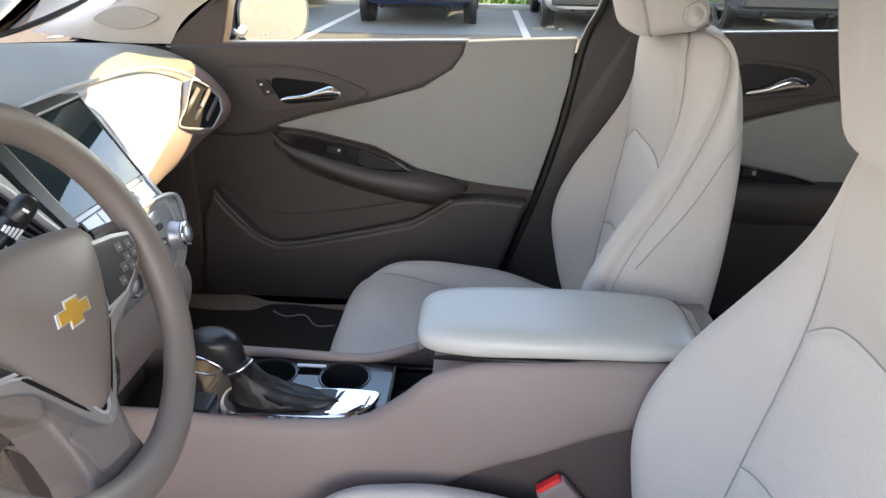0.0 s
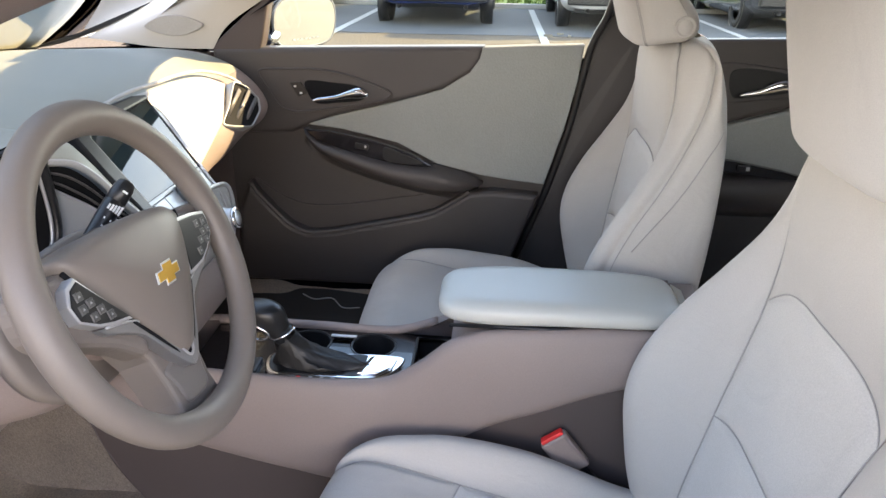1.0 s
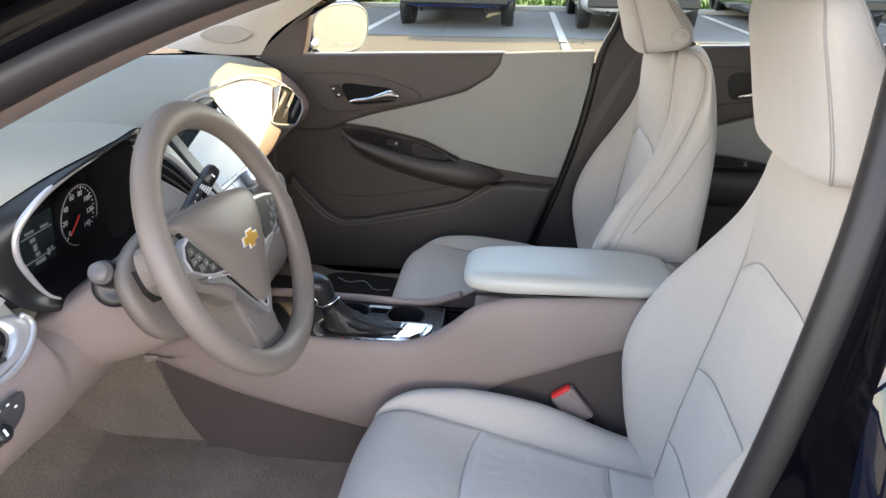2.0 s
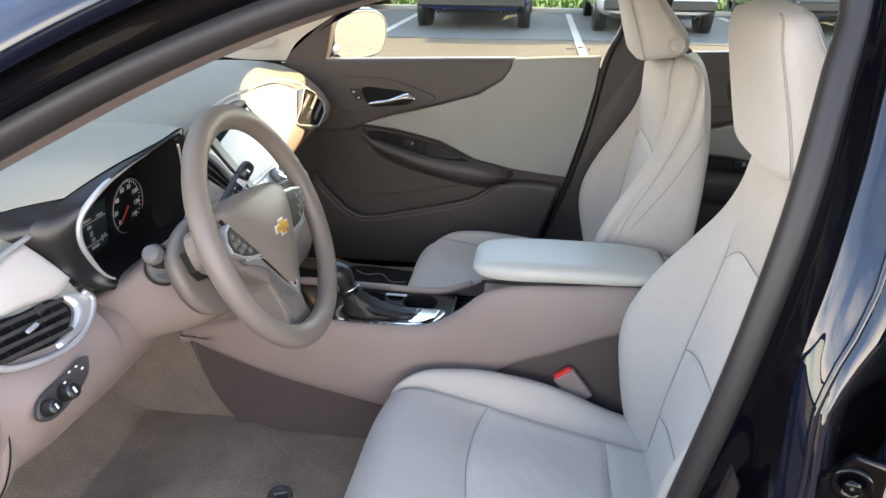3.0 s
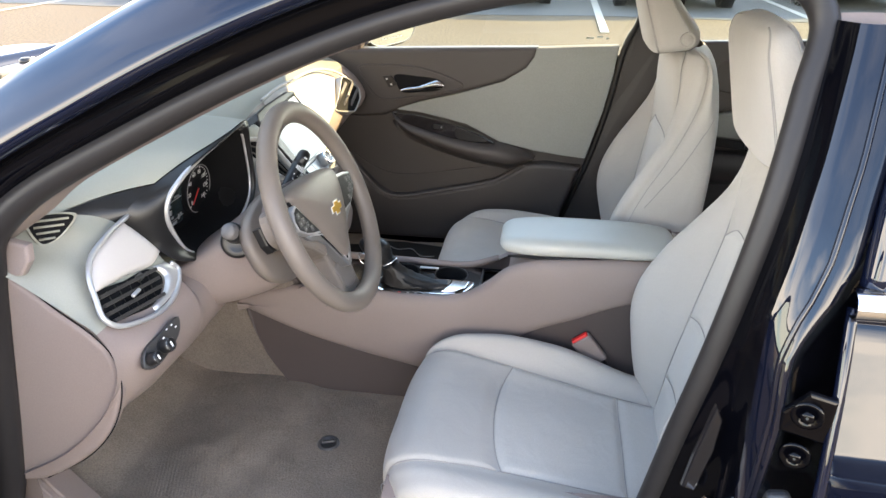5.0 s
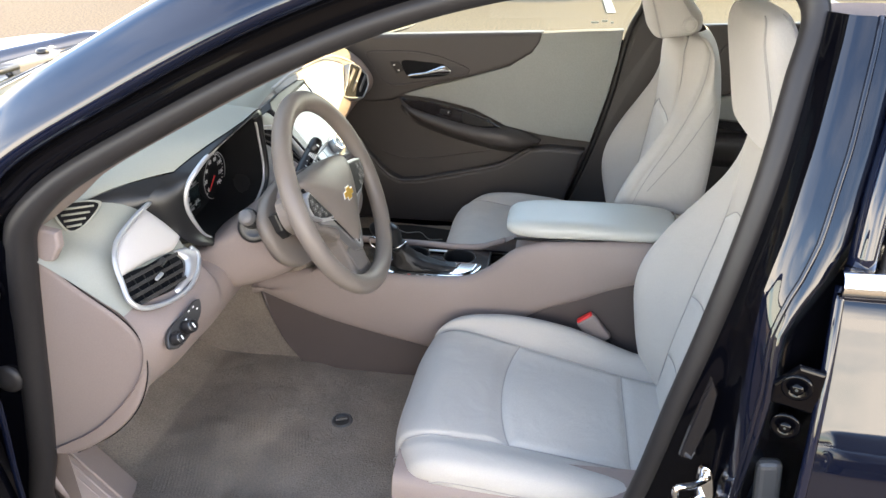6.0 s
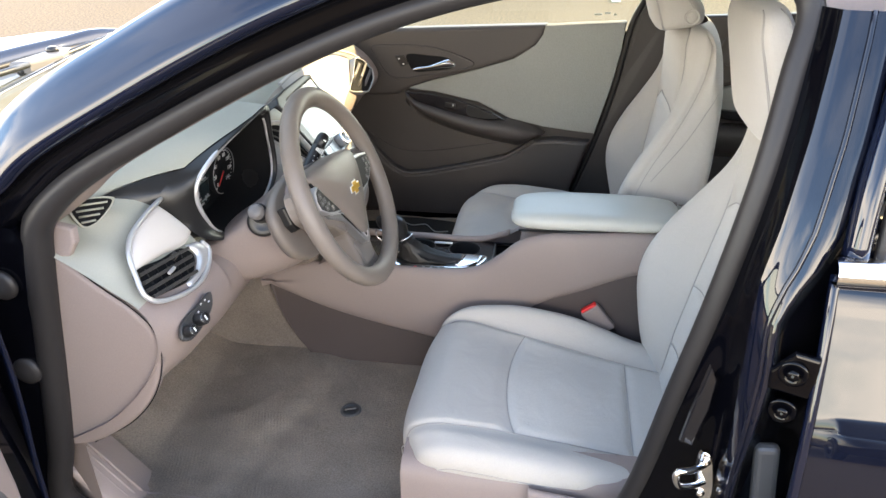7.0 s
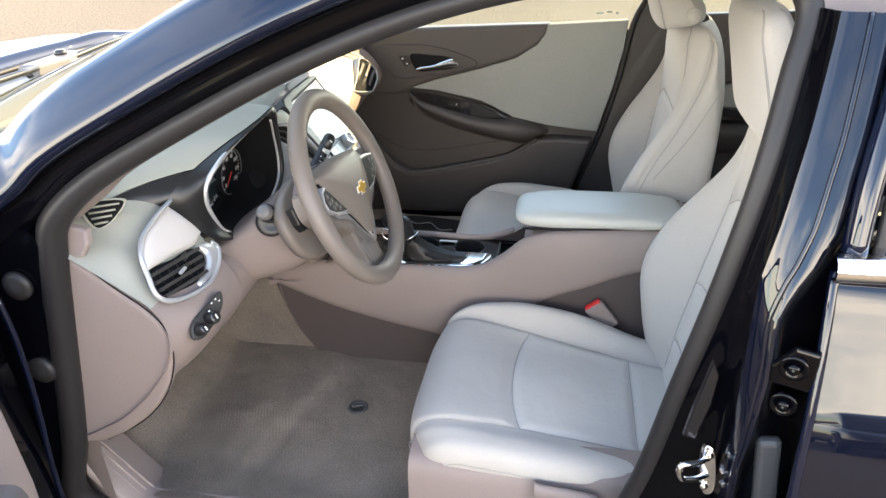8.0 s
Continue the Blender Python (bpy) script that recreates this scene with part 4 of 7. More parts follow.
        part("stitching", tube("stitching", [(p[0], p[1] + sg * 0.0006, p[2]) for p in L], 0.0008, M_SEAM, 5), cu, "fine grey stitching")
    # seat base with its shield
    ob = -inboard
    sh = []
    for x in np.linspace(0.13, 0.66, 16):
        q = (x - 0.13) / 0.53
        top = 0.418 + 0.012 * q
        bulge = 0.010 * math.sin(math.pi * min(1, q * 1.4 + 0.1)) if q < 0.64 else 0.009
        sh.append([(x0 + x, yc + ob * y, z) for y, z in spline([(0.17, top + 0.02), (0.226 + bulge * 0.3, top + 0.004), (0.234 + bulge, top - 0.045), (0.232 + bulge, 0.31), (0.20, 0.28)], 16)])
    fr = part("seat_shield", grid("seat_shield", sh, M_TAUPE), T, "taupe plastic seat side shield")
    part("front_shield", loft("front_shield", [[(x0 + 0.16, yc + y, 0.39), (x0 + 0.135, yc + y, 0.36), (x0 + 0.15, yc + y, 0.30)] for y in np.linspace(-0.20, 0.20, 5)], M_TAUPE, 10, 8, along=False), T)
    part("recline_lever", loft("recline_lever", [[(x0 + x + 0.015, yc + ob * (0.250 + 0.008 * a), 0.408 - 0.01 * q + 0.020 * b * (1 - 0.4 * q)) for a, b in ((0, 1), (1, 0.8), (1.4, 0), (1, -0.8), (0, -1), (-0.6, 0))] for q, x in ((0, 0.345), (0.2, 0.352), (0.6, 0.41), (1.0, 0.455))], M_TAUPE, 14, 16, True, True), T, "taupe recline lever")
    part("seat_rail", box("seat_rail", (x0 + 0.40, yc + ob * 0.16, 0.285), (0.5, 0.05, 0.03), M_BLACK, 0.004), T)
    part("seat_rail", box("seat_rail", (x0 + 0.40, yc - ob * 0.16, 0.285), (0.5, 0.05, 0.03), M_BLACK, 0.004), T)
    part("under_frame", box("under_frame", (x0 + 0.40, yc, 0.35), (0.44, 0.36, 0.09), M_BLACK, 0.01), T)
    # backrest
    rot = Matrix.Rotation(radians(-lean), 4, "Y")
    piv = np.array((0.63, 0, 0.44))
    def turn(A):
        A = np.array(A, float)
        R = np.array(rot.to_3x3())
        B = (A - piv) @ R.T + piv
        return B + np.array((x0, yc, raised))
    # by height: rear edge, half width, seam along the side, ridge of the bolster, front panel's edge and middle
    LEVELS = [(0.38, 0.735, 0.225, 0.625, 0.222, 0.605, 0.200, 0.612, 0.135, 0.615), (0.45, 0.748, 0.238, 0.605, 0.236, 0.582, 0.212, 0.622, 0.130, 0.626),
              (0.52, 0.758, 0.245, 0.595, 0.243, 0.570, 0.220, 0.632, 0.130, 0.636), (0.60, 0.770, 0.248, 0.590, 0.245, 0.563, 0.222, 0.648, 0.130, 0.651),
              (0.66, 0.780, 0.248, 0.602, 0.245, 0.575, 0.222, 0.660, 0.130, 0.662), (0.73, 0.790, 0.246, 0.637, 0.243, 0.612, 0.219, 0.676, 0.132, 0.676),
              (0.80, 0.798, 0.241, 0.685, 0.238, 0.662, 0.210, 0.693, 0.140, 0.688), (0.86, 0.803, 0.234, 0.722, 0.230, 0.702, 0.203, 0.706, 0.155, 0.695),
              (0.92, 0.801, 0.228, 0.752, 0.222, 0.728, 0.203, 0.714, 0.170, 0.700), (0.96, 0.797, 0.222, 0.765, 0.215, 0.740, 0.200, 0.718, 0.170, 0.704),
              (1.00, 0.788, 0.211, 0.772, 0.202, 0.750, 0.188, 0.722, 0.156, 0.712), (1.022, 0.778, 0.186, 0.772, 0.176, 0.755, 0.162, 0.733, 0.130, 0.728), (1.032, 0.765, 0.10, 0.764, 0.09, 0.758, 0.08, 0.750, 0.065, 0.748)]
    rows = []
    for z, xr, W, xs, ys, xb, yb, xp, wp_, xc in LEVELS:
        h = [(xr, -W + 0.030, z), (xr - 0.012, -W + 0.003, z), ((xr + xs) / 2, -W - 0.006, z), (xs, -ys, z), (xb, -yb, z), (xp, -wp_, z), (xc, 0, z)]
        rows.append(h + [(a, -e, q) for a, e, q in h[-2::-1]])
    rows = np.array(rows)
    rows = np.stack([spline(rows[:, k], 90, even=True) for k in range(13)], axis=1)
    PB = np.stack([rows[:, 6, 0], rows[:, 6, 2]], axis=1)
    at_z = lambda z: float(np.interp(z, PB[:, 1], np.linspace(0, 1, 90)))
    Bk = turn([spline(r_, 97, even=True) for r_ in rows])
    # height of a row as a share of the path
    up_hint = np.array((-1.0, 0.0, 0.2))
    r, c = Bk.shape[:2]
    arch = lambda s: at_z(0.842 - 0.042 * abs(2 * s - 1) ** 2.5)
    chev = lambda s: at_z(0.652 - 0.020 * abs(2 * s - 1) ** 1.5)
    lumb = lambda s: at_z(0.500 - 0.008 * abs(2 * s - 1) ** 1.5)
    bk = part("backrest", upholstery("backrest", Bk, lambda s, t: (5 / 12 + s * 2 / 12, arch(s) + t * (1 - arch(s))), M_SEAT, 34, 34, edges=(1, 1, 1, 0)), T, "light grey cloth upper panel")
    part("insert", upholstery("insert", Bk, lambda s, t: (5 / 12 + s * 2 / 12, chev(s) + t * (arch(s) - chev(s))), M_SEAT_LIT, 40, 34, puff=0.003), bk, "grey cloth insert, painted lighter as if better lit")
    part("insert_lower", upholstery("insert_lower", Bk, lambda s, t: (5 / 12 + s * 2 / 12, lumb(s) + t * (chev(s) - lumb(s))), M_SEAT_LIT, 40, 24, puff=0.005), bk, "grey cloth insert, painted lighter as if better lit")
    part("insert_base", upholstery("insert_base", Bk, lambda s, t: (5 / 12 + s * 2 / 12, t * lumb(s)), M_SEAT_LIT, 40, 16, puff=0.003), bk, "grey cloth insert, painted lighter as if better lit")
    seam(Bk, lambda q: ((5 + 2 * q) / 12, arch(q)), bk)
    seam(Bk, lambda q: ((5 + 2 * q) / 12, chev(q)), bk)
    seam(Bk, lambda q: ((5 + 2 * q) / 12, lumb(q)), bk)
    seam(Bk, lambda q: (5 / 12, 0.05 + 0.90 * q), bk)
    seam(Bk, lambda q: (7 / 12, 0.05 + 0.90 * q), bk)
    for a, e in ((3, 5), (7, 9)):
        part("bolster", upholstery("bolster", Bk, lambda s, t, a=a, e=e: ((a + s * (e - a)) / 12, t), M_SEAT, 22, 70, puff=0.003, edges=(1, 1, 0, 0)), bk)
    for a, e, sg in ((0, 3, -1), (9, 12, 1)):
        up_hint = np.array((0.0, sg, 0.0))
        part("side_cover", upholstery("side_cover", Bk, lambda s, t, a=a, e=e: ((a + s * (e - a)) / 12, t), M_SEAT, 18, 70, sink=0.005, edges=(sg > 0, sg < 0, 0, 0)), bk)
        # seam that crosses the side panel
        cs = spline(((2.62, 0.70), (2.35, 0.77), (2.0, 0.845), (1.5, 0.880), (1.05, 0.897)), 30)
        L = [resample(Bk, (q if sg < 0 else 12 - q) / 12 * (c - 1), at_z(z) * (r - 1)) for q, z in cs]
        part("stitching", tube("stitching", [(p[0] - 0.0003, p[1] + sg * 0.0004, p[2]) for p in L], 0.0009, M_SEAM, 5), bk, "fine grey stitching")
        L = [resample(Bk, (2.86 if sg < 0 else 9.14) / 12 * (c - 1), v) for v in np.linspace(0.05, 0.93, 70) * (r - 1)]
        part("stitching", tube("stitching", [(p[0], p[1] + sg * 0.0006, p[2]) for p in L], 0.0009, M_SEAM, 5), bk, "fine grey stitching")
    back = [[Bk[i, 0], Bk[i, 0] * 0.75 + Bk[i, -1] * 0.25 + np.array((0.02, 0, 0)), Bk[i, 0] * 0.25 + Bk[i, -1] * 0.75 + np.array((0.02, 0, 0)), Bk[i, -1]] for i in range(0, r, 3)]
    part("back_panel", loft("back_panel", back, M_SEAT, 16, 30, along=False), bk)
    tip = [[p for p in Bk[-1]], [Bk[-1].mean(axis=0) + np.array((0, 0, 0.002)) + (p - Bk[-1].mean(axis=0)) * 0.15 for p in Bk[-1]]]
    part("top_cover", grid("top_cover", tip, M_SEAT), bk)
    # headrest
    rows = []
    hx, hz = (-0.008, -0.018) if inboard > 0 else (-0.010, 0.0)
    for z, hw, f, b in ((1.034, 0.070, 0.700, 0.755), (1.026, 0.105, 0.683, 0.775), (1.036, 0.124, 0.672, 0.785), (1.06, 0.130, 0.665, 0.784), (1.10, 0.132, 0.657, 0.757), (1.14, 0.130, 0.649, 0.729), (1.18, 0.124, 0.642, 0.702), (1.205, 0.108, 0.645, 0.688), (1.213, 0.07, 0.653, 0.675)):
        z, f, b, hw = z + hz, f + hx, b + hx, hw * 1.08
        cx, d = (f + b) / 2, (b - f) / 2
        rows.append([(cx - d * 1.0 * (abs(math.cos(k)) ** 0.54) * np.sign(math.cos(k)), hw * (abs(math.sin(k)) ** 0.54) * np.sign(math.sin(k)), z - 0.006 * math.cos(k)) for k in np.linspace(0, 2 * np.pi, 40, endpoint=False)])
    A = np.array(rows)
    A = turn(np.stack([spline(A[:, j], 34) for j in range(40)], axis=1))
    hd = part("headrest", grid("headrest", A, M_SEAT, True, False, True), T, "light grey stitched headrest")
    for j in (6, 34):
        for off in (0, 1.4):
            L = [A[i, j] * (1 - off / 4) + A[i, (j + (1 if j < 20 else -1)) % 40] * (off / 4) for i in range(3, 33)]
            cen = A.mean(axis=(0, 1))
            part("stitching", tube("stitching", [p + (p - cen) * 0.003 for p in L], 0.0008, M_SEAM, 5), hd, "fine grey stitching")
    for j in (12, 28):
        L = [A[i, j] for i in range(3, 32)]
        part("stitching", tube("stitching", [p + (p - cen) * 0.004 for p in L], 0.0009, M_SEAM, 5), hd, "fine grey stitching")
    bt = turn([(0.738, inboard * 0.1440, 1.055)])[0]
    if inboard < 0:
        bu = part("release_button", lathe("release_button", bt, (0, inboard, 0), [(0.017, -0.004), (0.017, 0.0012), (0.0145, 0.002), (0.0135, 0.0), (0.0115, 0.0), (0.0105, 0.002), (0.0, 0.0025)], M_SEAT, 28), hd, "round release button")
        for rr in (0.0165, 0.0112):
            part("button_ring", tube("button_ring", [(bt[0] + rr * math.cos(q), bt[1] + inboard * 0.0016, bt[2] + rr * math.sin(q)) for q in np.linspace(0, 2 * np.pi, 36, endpoint=False)], 0.0010, M_SEAM, 6, True), hd)
    for s in (-1, 1):
        P = turn([(0.752, s * 0.062, 0.97), (0.742 + hx, s * 0.062, 1.04)])
        po = part("post", tube("post", P, 0.0065, M_CHROME, 12), hd, "chrome headrest post")
        c0 = turn([(0.752, s * 0.062, 1.026)])[0]
        part("guide", lathe("guide", c0, (0, 0, 1), [(0.016, -0.01), (0.016, 0.005), (0.012, 0.010), (0.008, 0.010)], M_TAUPE, 16), hd)
    return T


# ---- steering wheel ----
WC = np.array((0.0025, -0.380, 0.873))
W_UP = np.array((-0.389, 0.0, 0.9213))
W_N = np.array((0.9213, 0.0, 0.389))
W_R = np.array((0.0, 1.0, 0.0))
W_C, W_S = math.cos(radians(6)), math.sin(radians(6))


def wp(a, b, n=0.0):
    """Place on the wheel, which is turned a little clockwise: a to the driver's right, b up, n towards the driver."""
    return tuple(WC + W_R * (W_C * a + W_S * b) + W_UP * (W_C * b - W_S * a) + W_N * n)


def steering_wheel():
    T = thing("steering_wheel", "taupe three-spoke steering wheel with gold emblem", "steering wheel", tuple(WC))
    n = 96
    rows = []
    for k in np.linspace(0, 2 * np.pi, n, endpoint=False):
        thick = 1.0 + 0.06 * math.cos(4 * k)
        rows.append([wp(math.sin(k) * (0.1685 + 0.0175 * thick * math.cos(q)), math.cos(k) * (0.1685 + 0.0175 * thick * math.cos(q)), 0.0158 * math.sin(q)) for q in np.linspace(0, 2 * np.pi, 18, endpoint=False)])
    part("rim", grid("rim", rows, M_WHEEL, True, True), T, "smooth taupe rim")
    # hub pad, a puffed shield
    half = [(0.030, 0.060), (0.060, 0.058), (0.083, 0.054), (0.097, 0.044), (0.095, 0.030), (0.082, 0.003), (0.062, -0.028), (0.038, -0.059), (0.021, -0.081), (0.010, -0.092)]
    wing = [(0.030, 0.060), (0.065, 0.059), (0.097, 0.056), (0.114, 0.051), (0.108, 0.036), (0.088, 0.006), (0.064, -0.026), (0.038, -0.059), (0.021, -0.081), (0.010, -0.092)]
    out = [(0, 0.061)] + half + [(0, -0.0955)] + [(-a, b) for a, b in wing[::-1]]
    O = spline(out, 72, True)
    rows = []
    for f, h in ((1.0, -0.030), (1.005, -0.008), (0.99, 0.0005), (0.94, 0.006), (0.8, 0.0105), (0.6, 0.014), (0.4, 0.016), (0.2, 0.0172), (0.02, 0.0175)):
        rows.append([wp(a * f, -0.008 + (b + 0.008) * f, h - 0.05 * max(0, -b - 0.02) * f - 0.005 * min(1.0, max(0.0, (abs(a) * f - 0.03) / 0.065)) ** 1.5) for a, b in O])
    part("hub_pad", grid("hub_pad", rows, M_WHEEL, True, False, True), T, "taupe hub pad")
    part("pad_gap", tube("pad_gap", [wp(a * 1.022, -0.008 + (b + 0.008) * 1.022, 0.0005 - 0.05 * max(0, -b - 0.02) - 0.005 * min(1.0, max(0.0, (abs(a) - 0.03) / 0.065)) ** 1.5) for a, b in O if b < 0.045], 0.0026, M_DARK, 6), T, "dark gap round the pad")
    # cross-shaped emblem
    e = [(-0.024, 0.006), (-0.010, 0.006), (-0.008, 0.0125), (0.0125, 0.0125), (0.011, 0.006), (0.024, 0.006), (0.021, -0.006), (0.008, -0.006), (0.006, -0.0125), (-0.0125, -0.0125), (-0.011, -0.006), (-0.027, -0.006)]
    e = [(a * 0.84 + 0.002, b * 0.80) for a, b in e]
    rim_e = [(a * 1.13, b * 1.2) for a, b in e]
    em = part("emblem", prism("emblem", [wp(a, b - 0.007, 0.0135) for a, b in rim_e], tuple(W_N * 0.0045), M_SATIN, 0.0008), T, "silver-edged gold emblem")
    part("emblem_face", prism("emblem_face", [wp(a, b - 0.007, 0.0175) for a, b in e], tuple(W_N * 0.0015), M_GOLD, 0.0006), em, "gold emblem face")
    # spokes
    for s in (-1, 1):
        sp = [(0.050, 0.044), (0.110, 0.042), (0.163, 0.040), (0.170, 0.006), (0.160, -0.010), (0.128, -0.026), (0.088, -0.046), (0.05, -0.07)]
        part("spoke", prism("spoke", [wp(s * a, b, -0.032) for a, b in sp][::s], tuple(W_N * 0.026), M_WHEEL, 0.008, 3, 34), T, "taupe side spoke")
        if s < 0:
            po = [(0.114, 0.030), (0.127, 0.025), (0.135, 0.012), (0.132, -0.003), (0.113, -0.014), (0.093, -0.020), (0.070, -0.024), (0.089, -0.001)]
            cx, cy = 0.108, 0.002
            keys = ((0.122, 0.017), (0.112, 0.007), (0.124, 0.005), (0.103, -0.003), (0.115, -0.006), (0.094, -0.012))
        else:
            po = [(0.078, 0.033), (0.112, 0.031), (0.1385, 0.0265), (0.1395, 0.017), (0.134, 0.001), (0.113, -0.011), (0.092, -0.0195), (0.060, -0.023)]
            cx, cy = 0.104, 0.005
            keys = ((0.128, 0.019), (0.118, 0.008), (0.131, 0.009), (0.112, 0.020), (0.106, 0.001), (0.119, -0.002), (0.095, -0.010))
        rimp = [(cx + (a - cx) * 1.08, cy + (b - cy) * 1.14) for a, b in po]
        bz = part("switch_bezel", prism("switch_bezel", [wp(s * a, b, -0.012) for a, b in rimp][::s], tuple(W_N * 0.0180), M_SATIN, 0.0016, 2), T, "satin silver switch surround")
        part("switch_pad", prism("switch_pad", [wp(s * a, b, -0.002) for a, b in po][::s], tuple(W_N * 0.0090), M_BLACK, 0.0015), bz, "dark switch pad")
        for a, b in keys:
            part("button", prism("button", [wp(s * a + x, b + y, 0.0067) for x, y in ((-0.0048, -0.0042), (0.0048, -0.0042), (0.0048, 0.0042), (-0.0048, 0.0042))], tuple(W_N * 0.0016), M_STALK, 0.0008), bz)
            part("mark", prism("mark", [wp(s * a + x, b + y, 0.0083) for x, y in ((-0.0018, -0.0010), (0.0018, -0.0010), (0, 0.0014))], tuple(W_N * 0.0002), M_GREYP, 0), bz)
        inner = spline([(0.100, -0.0215), (0.072, -0.028), (0.052, -0.036), (0.040, -0.048), (0.026, -0.066), (0.012, -0.085), (0.005, -0.0965), (0.0, -0.0990)], 28)
        outer = spline([(0.0, -0.1105), (0.009, -0.1065), (0.020, -0.095), (0.030, -0.083), (0.046, -0.061), (0.056, -0.049), (0.068, -0.042), (0.086, -0.034), (0.104, -0.027), (0.112, -0.019)], 34)
        tr = [tuple(q) for q in inner]
        part("chrome_trim", prism("chrome_trim", [wp(s * a, b, -0.022) for a, b in tr + [tuple(q) for q in outer]][::s], tuple(W_N * 0.0215), M_GUN, 0.002, 2), T, "gunmetal trim")
        part("trim_edge", tube("trim_edge", [wp(s * a, b, -0.0006) for a, b in tr], 0.0016, M_SATIN, 6), T, "bright silver edge")
    plate = [(-0.036, -0.098), (0.036, -0.098), (0.029, -0.122), (0.026, -0.140), (0.020, -0.145), (-0.020, -0.145), (-0.026, -0.140), (-0.029, -0.122)]
    part("lower_plate", prism("lower_plate", [wp(a, b, -0.024) for a, b in plate], tuple(W_N * 0.011), M_PLATE, 0.004, 2, 40), T, "gunmetal lower plate")
    flank = [(0.112, 0.034), (0.118, 0.004), (0.114, -0.022), (0.098, -0.033), (0.076, -0.042), (0.057, -0.056), (0.045, -0.080), (0.039, -0.110), (0.037, -0.135), (0.042, -0.158)]
    lo = [(-a, b) for a, b in flank] + flank[::-1]
    part("hub_body", prism("hub_body", [wp(a, b, -0.056) for a, b in lo], tuple(W_N * 0.041), M_WHEEL, 0.006, 3), T, "taupe hub body and lower spoke")
    part("hub_back", lathe("hub_back", wp(0, -0.01, -0.075), tuple(W_N), [(0.06, 0.0), (0.070, 0.02), (0.072, 0.038), (0.05, 0.044)], M_TAUPE_D, 30), T)


def column():
    T = thing("steering_column", "taupe steering column shroud with control stalks", "steering column", (-0.12, -0.37, 0.80))
    S = []
    for x, z, ry, ru, rd in ((-0.052, 0.850, 0.062, 0.045, 0.060), (-0.062, 0.848, 0.080, 0.055, 0.085), (-0.10, 0.838, 0.090, 0.050, 0.115), (-0.16, 0.812, 0.092, 0.030, 0.118), (-0.22, 0.778, 0.094, 0.018, 0.10), (-0.27, 0.762, 0.098, 0.010, 0.08)):
        S.append([(x + 0.20 * max(0, -math.sin(k)) * 0.06, -0.37 + ry * np.sign(math.cos(k)) * abs(math.cos(k)) ** 0.7, z + (ru if math.sin(k) > 0 else rd) * np.sign(math.sin(k)) * abs(math.sin(k)) ** 0.8) for k in np.linspace(0, 2 * np.pi, 20, endpoint=False)])
    part("shroud", loft("shroud", S, M_TAUPE, 40, 24, True, True), T, "taupe plastic shroud")
    K = [(abs(math.cos(k)) ** 0.8 * np.sign(math.cos(k)), abs(math.sin(k)) ** 0.8 * np.sign(math.sin(k))) for k in np.linspace(0, 2 * np.pi, 48, endpoint=False)]
    part("collar", grid("collar", [[tuple(WC + W_R * (0.132 * a * f) + W_UP * ((0.066 if b > 0 else 0.088) * b * f - 0.004) + W_N * (h - 0.090)) for a, b in K] for f, h in ((0.96, -0.014), (1.0, -0.002), (0.99, 0.004), (0.94, 0.009), (0.4, 0.012))], M_WHEEL, True, False, True), T, "taupe collar behind the wheel")
    # turn-signal stalk, end on to the doorway
    s1 = part("stalk", tube("stalk", [(-0.130, -0.435, 0.836), (-0.124, -0.470, 0.852), (-0.118, -0.492, 0.866)], [0.015, 0.016, 0.0160], M_BLACK, 16, samples=10), T, "black turn-signal stalk")
    part("stalk_end", lathe("stalk_end", (-0.121, -0.487, 0.863), (0.10, -0.86, 0.50), [(0.0140, 0), (0.0140, 0.010), (0.0120, 0.0105), (0.0122, 0.016), (0.0105, 0.019), (0.0, 0.0195)], M_CAP, 24), s1, "grey twist end")
    part("stalk_socket", lathe("stalk_socket", (-0.128, -0.452, 0.832), (0.25, -0.9, 0.25), [(0.028, -0.02), (0.027, 0.016), (0.022, 0.020), (0.015, 0.016)], M_BLACK, 28), T, "black stalk socket")
    # wiper stalk
    q0, q1 = np.array((-0.086, -0.350, 0.880)), np.array((-0.060, -0.285, 0.937))
    qd = (q1 - q0) / np.linalg.norm(q1 - q0)
    s2 = part("stalk", lathe("stalk", tuple(q0), tuple(qd), [(0.0085, 0.0), (0.0095, 0.020), (0.0108, 0.045), (0.0116, 0.062), (0.0108, 0.0625), (0.0108, 0.064), (0.0116, 0.0645), (0.0114, 0.082), (0.0095, 0.089), (0.006, 0.0915), (0.0, 0.092)], M_BLACK, 24), T, "black wiper stalk with white marks")
    qs = np.cross(qd, (0.78, -0.58, 0.22))
    qs /= np.linalg.norm(qs)
    qf = np.cross(qs, qd)
    for k in range(5):
        c = q0 + qd * (0.053 + 0.0004 * k) + qf * 0.0108 + qs * 0.0034 * (k - 2)
        w, h = qs * 0.0011, qd * (0.0030 + 0.0006 * k)
        part("mark", prism("mark", [tuple(c - w - h), tuple(c + w - h), tuple(c + w + h), tuple(c - w + h)], tuple(qf * 0.0012), M_WHITE, 0), s2)
    for d, w0 in ((0.076, 0.0030), (0.040, 0.0045), (0.031, 0.0024)):
        c = q0 + qd * d + qf * (0.0102 if d > 0.05 else 0.0086)
        w, h = qs * w0, qd * 0.0012
        part("mark", prism("mark", [tuple(c - w - h), tuple(c + w - h), tuple(c + w + h), tuple(c - w + h)], tuple(qf * 0.0014), M_WHITE, 0), s2)
